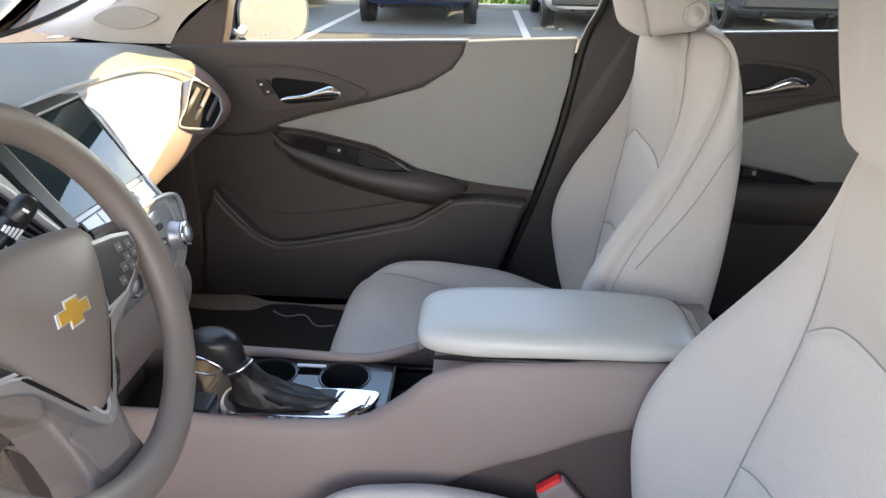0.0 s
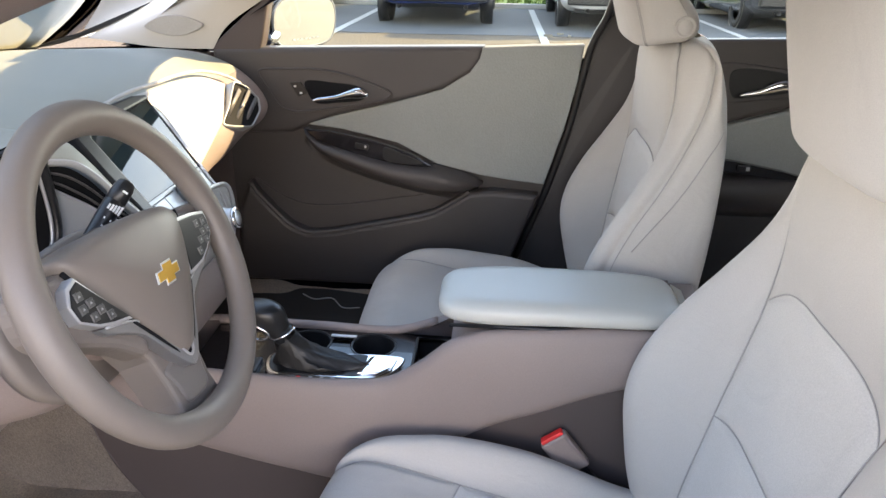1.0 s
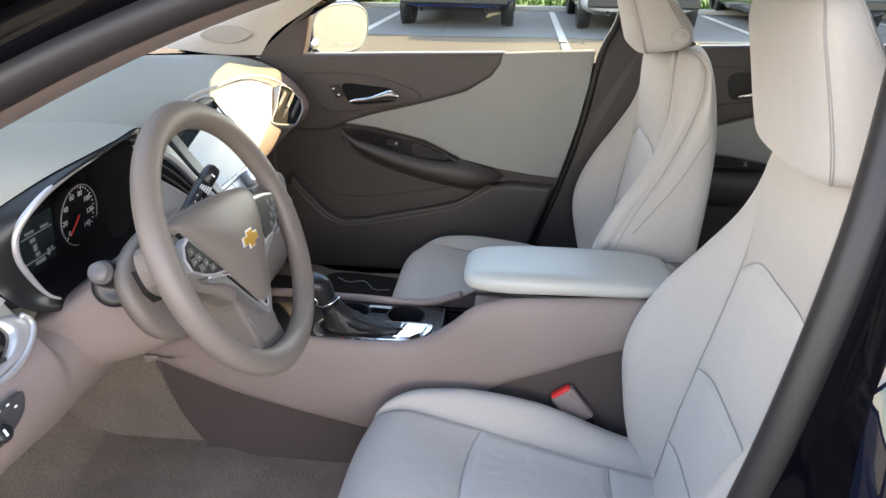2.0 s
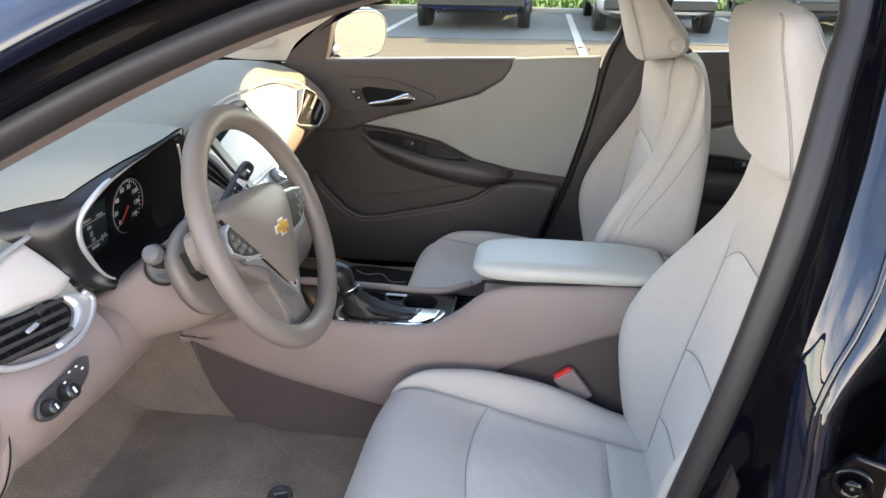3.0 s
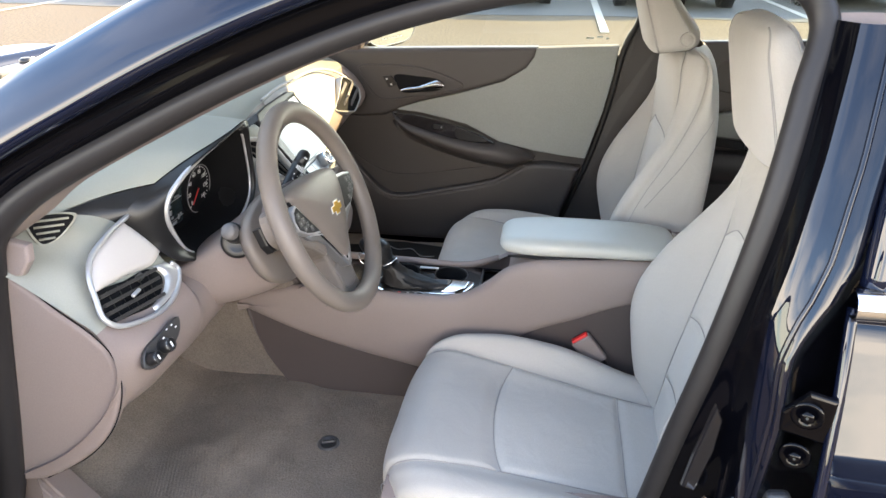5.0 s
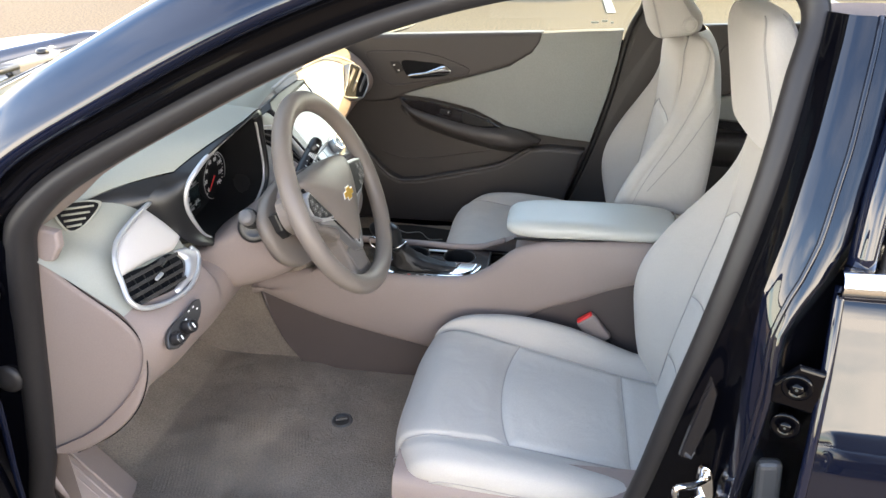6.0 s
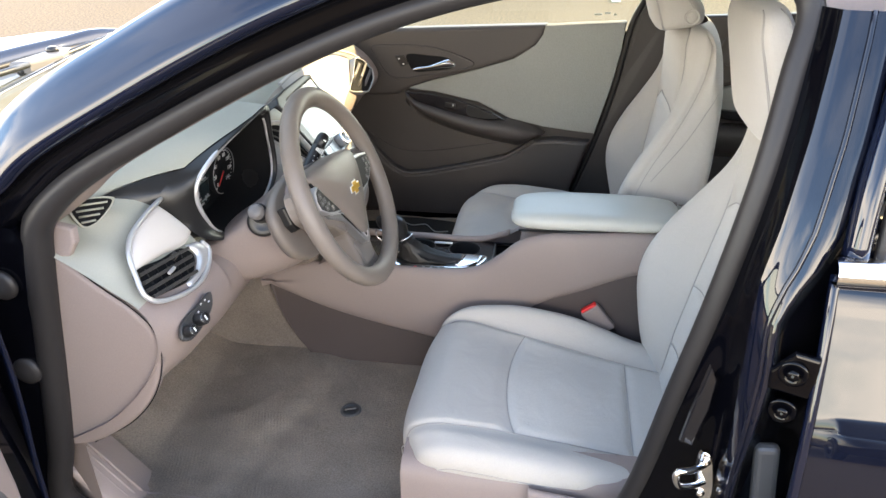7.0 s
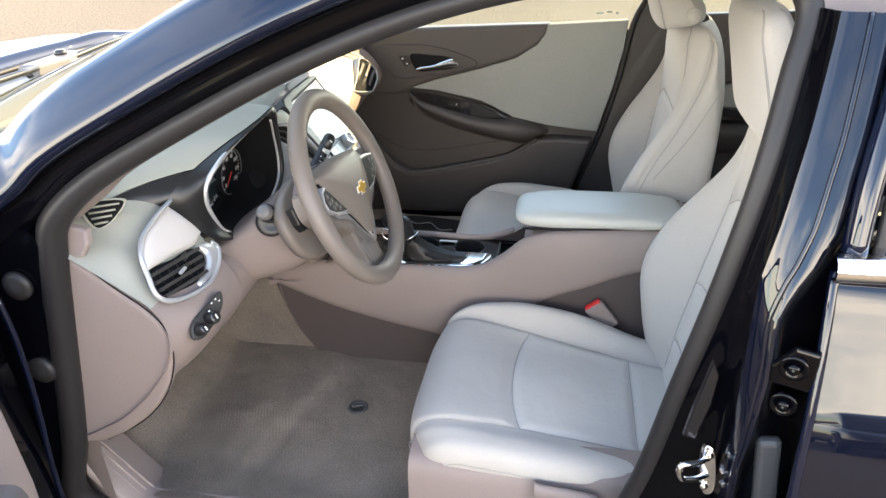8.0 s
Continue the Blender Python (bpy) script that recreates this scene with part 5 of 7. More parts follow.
    part("tilt_button", prism("tilt_button", [tuple(WC + W_R * a + W_UP * b - W_N * 0.082) for a, b in ((-0.112, 0.030), (-0.084, 0.026), (-0.076, 0.012), (-0.080, -0.022), (-0.106, -0.016), (-0.114, 0.0))], tuple(W_N * 0.016), M_BLACK, 0.004, 2), T, "black rectangular switch")


# ---- dashboard ----
def dashboard():
    T = thing("dashboard", "two-tone taupe and grey-green dashboard with silver trim", "dashboard", (-0.4, 0, 0.6))
    ST = {
        -0.725: [(-0.80, 0.90), (-0.60, 0.915), (-0.42, 0.922), (-0.335, 0.890), (-0.275, 0.852), (-0.245, 0.831), (-0.215, 0.808), (-0.197, 0.765), (-0.212, 0.705), (-0.30, 0.60), (-0.41, 0.53)],
        -0.66: [(-0.86, 0.92), (-0.62, 0.935), (-0.43, 0.926), (-0.345, 0.896), (-0.278, 0.872), (-0.246, 0.842), (-0.218, 0.805), (-0.182, 0.758), (-0.196, 0.695), (-0.29, 0.60), (-0.41, 0.54)],
        -0.60: [(-0.90, 0.94), (-0.64, 0.95), (-0.43, 0.945), (-0.335, 0.920), (-0.274, 0.892), (-0.244, 0.852), (-0.214, 0.800), (-0.182, 0.752), (-0.190, 0.692), (-0.28, 0.60), (-0.41, 0.55)],
        -0.515: [(-0.92, 0.95), (-0.66, 0.96), (-0.43, 0.958), (-0.34, 0.938), (-0.285, 0.902), (-0.256, 0.858), (-0.218, 0.800), (-0.186, 0.750), (-0.190, 0.692), (-0.275, 0.60), (-0.41, 0.55)],
        -0.49: [(-0.92, 0.95), (-0.66, 0.96), (-0.46, 0.958), (-0.40, 0.940), (-0.35, 0.91), (-0.33, 0.85), (-0.25, 0.780), (-0.195, 0.745), (-0.192, 0.692), (-0.27, 0.60), (-0.41, 0.55)],
        -0.37: [(-0.95, 0.95), (-0.68, 0.965), (-0.46, 0.962), (-0.40, 0.945), (-0.36, 0.91), (-0.33, 0.83), (-0.26, 0.765), (-0.205, 0.74), (-0.20, 0.69), (-0.27, 0.60), (-0.41, 0.55)],
        -0.232: [(-0.95, 0.95), (-0.68, 0.965), (-0.46, 0.962), (-0.40, 0.945), (-0.36, 0.91), (-0.33, 0.83), (-0.26, 0.765), (-0.205, 0.735), (-0.203, 0.685), (-0.27, 0.60), (-0.41, 0.55)],
        -0.205: [(-0.96, 0.95), (-0.68, 0.965), (-0.44, 0.966), (-0.31, 0.955), (-0.262, 0.925), (-0.240, 0.85), (-0.215, 0.78), (-0.20, 0.73), (-0.205, 0.68), (-0.27, 0.60), (-0.41, 0.55)],
        -0.10: [(-0.97, 0.95), (-0.68, 0.965), (-0.44, 0.966), (-0.32, 0.952), (-0.272, 0.925), (-0.235, 0.86), (-0.18, 0.79), (-0.165, 0.72), (-0.17, 0.66), (-0.22, 0.58), (-0.38, 0.52)],
        0.09: [(-0.97, 0.95), (-0.68, 0.964), (-0.44, 0.966), (-0.34, 0.952), (-0.295, 0.928), (-0.262, 0.868), (-0.21, 0.79), (-0.19, 0.72), (-0.19, 0.66), (-0.24, 0.58), (-0.38, 0.52)],
        0.18: [(-0.96, 0.95), (-0.68, 0.962), (-0.44, 0.964), (-0.34, 0.950), (-0.292, 0.924), (-0.258, 0.865), (-0.235, 0.79), (-0.232, 0.735), (-0.28, 0.68), (-0.36, 0.61), (-0.44, 0.56)],
        0.45: [(-0.93, 0.95), (-0.66, 0.962), (-0.44, 0.962), (-0.34, 0.946), (-0.284, 0.918), (-0.252, 0.862), (-0.228, 0.800), (-0.240, 0.755), (-0.31, 0.70), (-0.39, 0.64), (-0.46, 0.58)],
        0.60: [(-0.88, 0.94), (-0.64, 0.953), (-0.43, 0.956), (-0.34, 0.936), (-0.275, 0.902), (-0.245, 0.862), (-0.220, 0.812), (-0.228, 0.780), (-0.30, 0.735), (-0.39, 0.66), (-0.47, 0.58)],
        0.655: [(-0.84, 0.93), (-0.62, 0.945), (-0.42, 0.952), (-0.33, 0.940), (-0.262, 0.910), (-0.218, 0.870), (-0.198, 0.826), (-0.215, 0.790), (-0.29, 0.745), (-0.39, 0.66), (-0.47, 0.58)],
        0.695: [(-0.84, 0.93), (-0.62, 0.940), (-0.42, 0.945), (-0.35, 0.930), (-0.29, 0.895), (-0.245, 0.85), (-0.222, 0.815), (-0.240, 0.780), (-0.30, 0.74), (-0.39, 0.66), (-0.47, 0.58)],
    }
    ys = sorted(ST)
    fine = np.concatenate([np.linspace(a, b, 7)[:-1] for a, b in zip(ys, ys[1:])] + [[ys[-1]]])
    def section(y):
        i = max(0, min(len(ys) - 2, np.searchsorted(ys, y) - 1))
        q = (y - ys[i]) / (ys[i + 1] - ys[i])
        q = q * q * (3 - 2 * q)
        return np.array(ST[ys[i]]) * (1 - q) + np.array(ST[ys[i + 1]]) * q
    for a, b, k in ((0, 31, 36), (30, len(fine), 24)):
        up, lo = [], []
        for y in fine[a:b]:
            q = spline(section(y), 61, even=True)
            up.append([(c, y, d) for c, d in q[:k + 1]])
            lo.append([(c, y, d) for c, d in q[k:]])
        part("top_pad", grid("top_pad", up, M_DASH), T, "soft grey-green upper pad")
        part("lower_panel", grid("lower_panel", lo, M_TAUPE), T, "taupe lower panel")
    # end cap towards the open doorway
    cap = [(-0.340, 0.884), (-0.316, 0.870), (-0.275, 0.835), (-0.230, 0.799), (-0.207, 0.767), (-0.203, 0.725), (-0.213, 0.681), (-0.237, 0.633), (-0.285, 0.580), (-0.366, 0.527), (-0.42, 0.52), (-0.44, 0.56), (-0.40, 0.78), (-0.37, 0.87)]
    ec = part("end_cap", prism("end_cap", [(x, -0.702, z) for x, z in cap], (0, -0.017, 0), M_TAUPE, 0.008, 4, 60), T, "taupe end cap panel")
    part("cap_gap", tube("cap_gap", [(x + 0.001, -0.7150, z) for x, z in cap[:10]], 0.0010, M_DARK, 6, samples=60), ec)
    part("clip", prism("clip", [(-0.345, -0.704, 0.880), (-0.312, -0.704, 0.884), (-0.298, -0.702, 0.905), (-0.297, -0.700, 0.928), (-0.33, -0.700, 0.934), (-0.36, -0.700, 0.92)], (0, -0.012, 0), M_TAUPE, 0.004), ec)
    part("side_wall", prism("side_wall", [(x, -0.700, z) for x, z in ((-0.35, 0.90), (-0.22, 0.80), (-0.21, 0.70), (-0.34, 0.55), (-0.42, 0.52), (-0.80, 0.50), (-0.80, 0.90))], (0, -0.01, 0), M_TAUPE, 0), T)
    part("kick_panel", loft("kick_panel", [[(-0.40, -0.700, z), (-0.44, -0.690, z), (-0.50, -0.665, z), (-0.62, -0.645, z)] for z in (0.33, 0.45, 0.60, 0.80)], M_TAUPE, 14, 10, along=False), T, "taupe kick panel")
    # small demister vent
    V = [(-0.367, -0.625, 0.922), (-0.310, -0.588, 0.920), (-0.314, -0.606, 0.904), (-0.328, -0.628, 0.889), (-0.340, -0.638, 0.888)]
    nrm = np.array((0.55, -0.62, 0.56))
    vt = part("demister_vent", prism("demister_vent", [tuple(np.array(p) + nrm * 0.008) for p in V], tuple(nrm * 0.006), M_DASH, 0.002, 2, 30), T, "small triangular demister vent")
    Vi = np.array(V).mean(axis=0)
    part("vent_hole", prism("vent_hole", [tuple(Vi + (np.array(p) - Vi) * 0.86 + nrm * 0.0125) for p in V], tuple(nrm * 0.0022), M_DARK, 0.0, 1, 30), vt)
    for k in range(4):
        q = 0.14 + 0.22 * k
        a = np.array(V[0]) * (1 - q) + np.array(V[4]) * q
        b = np.array(V[1]) * (1 - q) + np.array(V[3]) * q
        m = (a + b) / 2
        part("slat", tube("slat", [m + (a - m) * 0.80 + nrm * 0.015, m + (b - m) * 0.80 + nrm * 0.015], 0.0017, M_DASH, 6), vt)
    # driver's side: silver loop, pale pad and vent
    side_vent(T, -1)
    side_vent(T, 1)
    # light switch
    P = [(-0.181, -0.696, 0.737), (-0.186, -0.682, 0.755), (-0.182, -0.637, 0.761), (-0.177, -0.597, 0.765), (-0.172, -0.606, 0.747), (-0.171, -0.636, 0.734), (-0.175, -0.682, 0.727)]
    nn = np.array((0.90, -0.15, 0.42))
    sw = part("light_switch", prism("light_switch", [tuple(np.array(p) + nn * 0.003) for p in P], tuple(nn * 0.006), M_LOUVRE, 0.002, 2, 26), T, "dark panel with two light knobs")
    for c, r in (((-0.173, -0.651, 0.746), 0.0115), ((-0.177, -0.681, 0.743), 0.0098)):
        kn = part("knob", lathe("knob", tuple(np.array(c) + nn * 0.004), tuple(nn), [(r, 0), (r * 1.02, 0.006), (r * 0.92, 0.016), (r * 0.8, 0.018), (0.0, 0.017)], M_BLACK, 24), sw, "black knob")
        part("knob_ring", lathe("knob_ring", tuple(np.array(c) + nn * 0.0205), tuple(nn), [(r * 0.82, 0), (r * 0.82, 0.0012), (r * 0.72, 0.0012), (r * 0.72, 0)], M_SATIN, 24, False), kn)
        part("mark", box("mark", tuple(np.array(c) + nn * 0.0225), (0.001, r * 0.25, r * 0.7), M_WHITE, 0, (0, -25, 0)), kn)
    for k in range(4):
        a = radians(30 + 38 * k)
        part("mark", box("mark", (-0.171 + nn[0] * 0.0098, -0.640 + 0.021 * math.cos(a), 0.754 + 0.021 * math.sin(a)), (0.0008, 0.004, 0.002), M_WHITE, 0, (0, -25, 0)), sw)
    return T


def side_vent(T, s):
    """Pale pad, silver loop and louvred vent at one end of the dashboard; s = -1 by the driver."""
    nn = np.array((0.86, 0.0, 0.50))
    if s < 0:
        up = [(-0.236, -0.690, 0.853), (-0.246, -0.675, 0.871), (-0.255, -0.650, 0.884), (-0.262, -0.606, 0.892), (-0.267, -0.545, 0.895)]
        dn = [(-0.234, -0.688, 0.850), (-0.234, -0.660, 0.846), (-0.233, -0.610, 0.839), (-0.229, -0.550, 0.828), (-0.234, -0.514, 0.833)]
        loop = [(-0.270, -0.533, 0.898), (-0.264, -0.596, 0.895), (-0.255, -0.657, 0.885), (-0.245, -0.682, 0.869), (-0.229, -0.699, 0.842), (-0.217, -0.709, 0.823), (-0.208, -0.700, 0.806), (-0.198, -0.639, 0.783), (-0.197, -0.580, 0.776), (-0.204, -0.537, 0.784), (-0.215, -0.511, 0.800), (-0.222, -0.518, 0.814)]
        vent = [(-0.234, -0.688, 0.848), (-0.231, -0.62, 0.836), (-0.227, -0.559, 0.825), (-0.217, -0.547, 0.807), (-0.208, -0.567, 0.794), (-0.203, -0.599, 0.788), (-0.207, -0.650, 0.798), (-0.212, -0.697, 0.813), (-0.226, -0.697, 0.837)]
    else:
        up = [(-0.290, 0.090, 0.930), (-0.295, 0.18, 0.934), (-0.296, 0.276, 0.930), (-0.292, 0.383, 0.929), (-0.283, 0.490, 0.918), (-0.262, 0.560, 0.893)]
        dn = [(-0.208, 0.12, 0.770), (-0.212, 0.19, 0.772), (-0.217, 0.26, 0.782), (-0.222, 0.32, 0.796), (-0.227, 0.38, 0.812), (-0.232, 0.445, 0.830)]
        loop = [(-0.292, 0.065, 0.936), (-0.297, 0.18, 0.940), (-0.298, 0.276, 0.937), (-0.294, 0.383, 0.936), (-0.285, 0.495, 0.925), (-0.262, 0.570, 0.900), (-0.246, 0.590, 0.884)]
    part("pad_core", ruled("pad_core", up, dn, M_BLACK, n=20, m=4), T)
    pd = part("pale_pad", ruled("pale_pad", up, dn, M_PAD, nn * 0.012, 40, 20), T, "pale stitched trim pad")
    lp = part("silver_loop", tube("silver_loop", [tuple(np.array(p) + nn * (0.006 if s < 0 else 0.010)) for p in loop], 0.0040 if s < 0 else 0.0035, M_SATIN if s < 0 else M_PAD, 10, False, 90), T, "satin silver trim loop" if s < 0 else "pale stitched ridge")
    if s > 0:
        far_vent(T)
        return
    va = part("air_vent", prism("air_vent", [tuple(np.array(p) - nn * 0.004) for p in vent], tuple(nn * 0.003), M_DARK, 0.0005, 1, 40), T, "black louvred air vent")
    tl, bl, tr, br = [np.array(p) for p in ((-0.232, -0.690, 0.845), (-0.210, -0.697, 0.811), (-0.226, -0.556, 0.824), (-0.205, -0.578, 0.790))]
    rise = np.array((0.30, 0.0, -0.954))
    for q in (0.02, 0.34, 0.64, 0.94):
        a, b = tl + (bl - tl) * q, tr + (br - tr) * q
        blade = [a + nn * 0.009, b + nn * 0.009, b - nn * 0.004, a - nn * 0.004]
        part("louvre", prism("louvre", [tuple(p) for p in blade], tuple(rise * 0.0055), M_LOUVRE, 0.0012, 2), va, "dark grey louvre")
    for q in (0.18, 0.36, 0.54, 0.72, 0.88):
        a, b = tl + (tr - tl) * q, bl + (br - bl) * q
        part("vane", prism("vane", [tuple(a), tuple(b), tuple(b - nn * 0.003), tuple(a - nn * 0.003)], (0, 0.002, 0), M_BLACK, 0), va)
    c = tl * 0.26 + tr * 0.24 + bl * 0.26 + br * 0.24
    part("vent_tab", box("vent_tab", tuple(c + nn * 0.012), (0.006, 0.022, 0.0045), M_SATIN, 0.0018, (0, 30, 4)), va, "silver vent tab")
    part("vent_tab", box("vent_tab", tuple(tl * 0.3 + tr * 0.7 + nn * 0.006 - np.array((0, 0, 0.004))), (0.010, 0.016, 0.008), M_LOUVRE, 0.002, (0, 30, 4)), va)
    # broad silver end of the loop
    part("loop_end", ruled("loop_end", [(-0.197, -0.610, 0.779), (-0.202, -0.545, 0.782), (-0.214, -0.510, 0.800), (-0.224, -0.520, 0.818)], [(-0.203, -0.610, 0.788), (-0.207, -0.566, 0.793), (-0.216, -0.545, 0.807), (-0.227, -0.553, 0.826)], M_SATIN, tuple(nn * 0.008), 30, 8), T, "broad satin silver loop end")


def far_vent(T):
    """Air vent at the passenger's end of the dashboard, in a silver frame."""
    nv = np.array((0.87, -0.22, 0.44))
    out = [(-0.243, 0.562, 0.900), (-0.226, 0.596, 0.883), (-0.205, 0.617, 0.851), (-0.197, 0.600, 0.826), (-0.200, 0.538, 0.799), (-0.235, 0.446, 0.823), (-0.237, 0.497, 0.853)]
    O = spline(np.repeat(out, 2, axis=0) * 0.86 + np.roll(np.repeat(out, 2, axis=0), -1, axis=0) * 0.07 + np.roll(np.repeat(out, 2, axis=0), 1, axis=0) * 0.07, 60, True) + nv * 0.002
    c = O.mean(axis=0)
    I = c + (O - c) * 0.92
    va = part("air_vent", grid("air_vent", [O - nv * 0.04, O - nv * 0.002, O + (c - O) * 0.05 + nv * 0.001, I + nv * 0.001, I - nv * 0.005], M_SILVERP, True), T, "black louvred air vent in a silver frame")
    part("vent_hole", mesh("vent_hole", list(I - nv * 0.004), [tuple(range(60))], M_DARK, False), va, "dark vent opening")
    for k in (-1, 0, 1):
        m = c + np.array((0.011, 0.022, -0.013)) * k
        h = np.array((0.004, 0.046, 0.027)) * (1.0 if k == 0 else 0.8)
        part("louvre", tube("louvre", [m - h - nv * 0.002, m + h - nv * 0.002], 0.0050, M_CAP, 8, flat=0.35, up=tuple(nv)), va, "dark grey louvre")
    part("vent_tab", box("vent_tab", tuple(c + nv * 0.001), (0.004, 0.016, 0.004), M_SATIN, 0.0015, (0, 0, 10)), va, "silver vent tab")


def instruments():
    T = thing("instrument_cluster", "instrument cluster under a black hood, silver bezel", "instrument panel", (-0.25, -0.4, 0.80))
    bez = [(-0.197, -0.252, 0.962), (-0.200, -0.345, 0.960), (-0.204, -0.405, 0.953), (-0.213, -0.450, 0.937), (-0.226, -0.481, 0.908), (-0.229, -0.486, 0.880), (-0.228, -0.470, 0.838), (-0.222, -0.450, 0.806), (-0.209, -0.415, 0.789), (-0.203, -0.32, 0.790), (-0.196, -0.243, 0.835), (-0.198, -0.236, 0.918)]
    edge = [(-0.188, -0.234, 0.974), (-0.193, -0.300, 0.972), (-0.200, -0.360, 0.967), (-0.212, -0.405, 0.960), (-0.230, -0.445, 0.947), (-0.248, -0.490, 0.930), (-0.264, -0.535, 0.906), (-0.246, -0.516, 0.850), (-0.221, -0.498, 0.812), (-0.205, -0.43, 0.783), (-0.200, -0.31, 0.780), (-0.190, -0.230, 0.835), (-0.190, -0.226, 0.930)]
    base = [(-0.42, -0.235, 0.966), (-0.42, -0.36, 0.969), (-0.42, -0.45, 0.964), (-0.42, -0.53, 0.950), (-0.385, -0.640, 0.905), (-0.32, -0.59, 0.86), (-0.30, -0.54, 0.82), (-0.29, -0.42, 0.765), (-0.29, -0.30, 0.77), (-0.28, -0.22, 0.85), (-0.30, -0.212, 0.94)]
    inner = [(-0.300, -0.250, 0.932), (-0.300, -0.35, 0.926), (-0.300, -0.40, 0.916), (-0.300, -0.44, 0.900), (-0.300, -0.450, 0.875), (-0.300, -0.442, 0.845), (-0.298, -0.43, 0.825), (-0.295, -0.40, 0.805), (-0.292, -0.32, 0.800), (-0.292, -0.232, 0.835), (-0.296, -0.228, 0.905)]
    n = 88
    A, E, B, C = [spline(q, n, True, True) for q in (bez, edge, base, inner)]
    G = np.array([B + (E - B) * q + np.array((0, 0, 0.010)) * (4 * q * (1 - q)) for q in np.linspace(0, 1, 12)])
    k = 4 * 8 + 1
    part("brow", grid("brow", np.concatenate([G[:, -4:], G[:, :k]], axis=1) + np.array((0, 0, 0.002)), M_DASH), T, "grey-green padded brow")
    part("hood_side", grid("hood_side", np.concatenate([G[:, k - 1:], G[:, :1]], axis=1), M_BLACK), T, "black hood side")
    part("hood", grid("hood", [A + (E - A) * q + np.array((0.006, -0.004, 0.0)) * (4 * q * (1 - q)) for q in np.linspace(0, 1, 7)], M_BLACK, True), T, "black hood face")
    part("bezel", tube("bezel", A[5:54], 0.0048 * np.sin(np.linspace(0.12, 2.9, 49)) ** 0.6, M_SATIN, 10), T, "satin silver bezel")
    part("bezel", tube("bezel", A[68:86], 0.0026, M_SATIN, 8), T, "thin silver bezel end")
    part("hood_lining", grid("hood_lining", [A + (C - A) * q for q in np.linspace(0, 1, 6)], M_DARK, True), T)
    part("display", mesh("display", list(C), [tuple(range(n))], M_DARK, False), T, "dark instrument display")
    # dials on a plane that leans back
    r, u = np.array((0, 1.0, 0)), np.array((0.10, 0, 0.995))
    nn = np.cross(r, u)
    nn = nn if nn[0] > 0 else -nn
    for cy, R in ((-0.276, 0.048),):
        c = np.array((-0.288, cy, 0.852))
        dl = part("dial", lathe("dial", tuple(c), tuple(nn), [(R, -0.01), (R, 0.004), (R * 0.95, 0.006), (R * 0.90, 0.002), (0, 0.002)], M_DARK, 44), T, "round dark dial")
        part("dial_ring", lathe("dial_ring", tuple(c + nn * 0.0062), tuple(nn), [(R * 0.97, 0), (R * 0.955, 0.001), (R * 0.94, 0)], M_GREYP, 44, False), dl)
        for k in range(29):
            a = radians(225 - 270 * k / 28)
            q0, q1 = (0.80, 0.90) if k % 4 == 0 else (0.85, 0.90)
            p0, p1 = [c + nn * 0.003 + (r * math.cos(a) + u * math.sin(a)) * R * q for q in (q0, q1)]
            part("tick", tube("tick", [p0, p1], 0.0008, M_WHITE, 4), dl)
        for k, wtext in enumerate(("0", "20", "40", "60", "80", "100", "120", "140")):
            a = radians(225 - 270 * k / 7)
            writing("numeral", wtext, tuple(c + nn * 0.003 + (r * math.cos(a) + u * math.sin(a)) * R * 0.66), r, u, 0.0115, M_WHITE, dl)
        a = radians(225)
        nd = part("needle", tube("needle", [c + nn * 0.006, c + nn * 0.006 + (r * math.cos(a) + u * math.sin(a)) * R * 0.72], [0.0016, 0.0008], M_RED, 6), dl, "red needle")
    # small driver display beside the dial
    dp = part("info_display", box("info_display", (-0.290, -0.370, 0.846), (0.004, 0.080, 0.076), M_SCREEN, 0.002, (0, 6, 0)), T, "dark information display")
    for y, z, w, h in ((-0.385, 0.865, 0.018, 0.0035), (-0.352, 0.864, 0.016, 0.0030), (-0.370, 0.8595, 0.066, 0.0010), (-0.380, 0.852, 0.010, 0.0050), (-0.376, 0.840, 0.006, 0.0090), (-0.372, 0.829, 0.008, 0.0050), (-0.366, 0.8225, 0.066, 0.0010), (-0.368, 0.8165, 0.020, 0.0050), (-0.349, 0.823, 0.004, 0.0100), (-0.341, 0.826, 0.004, 0.0050)):
        part("readout", box("readout", (-0.2868 + 0.1 * (z - 0.846), y, z), (0.0012, w, h), M_GREYP, 0, (0, 6, 0)), dp)


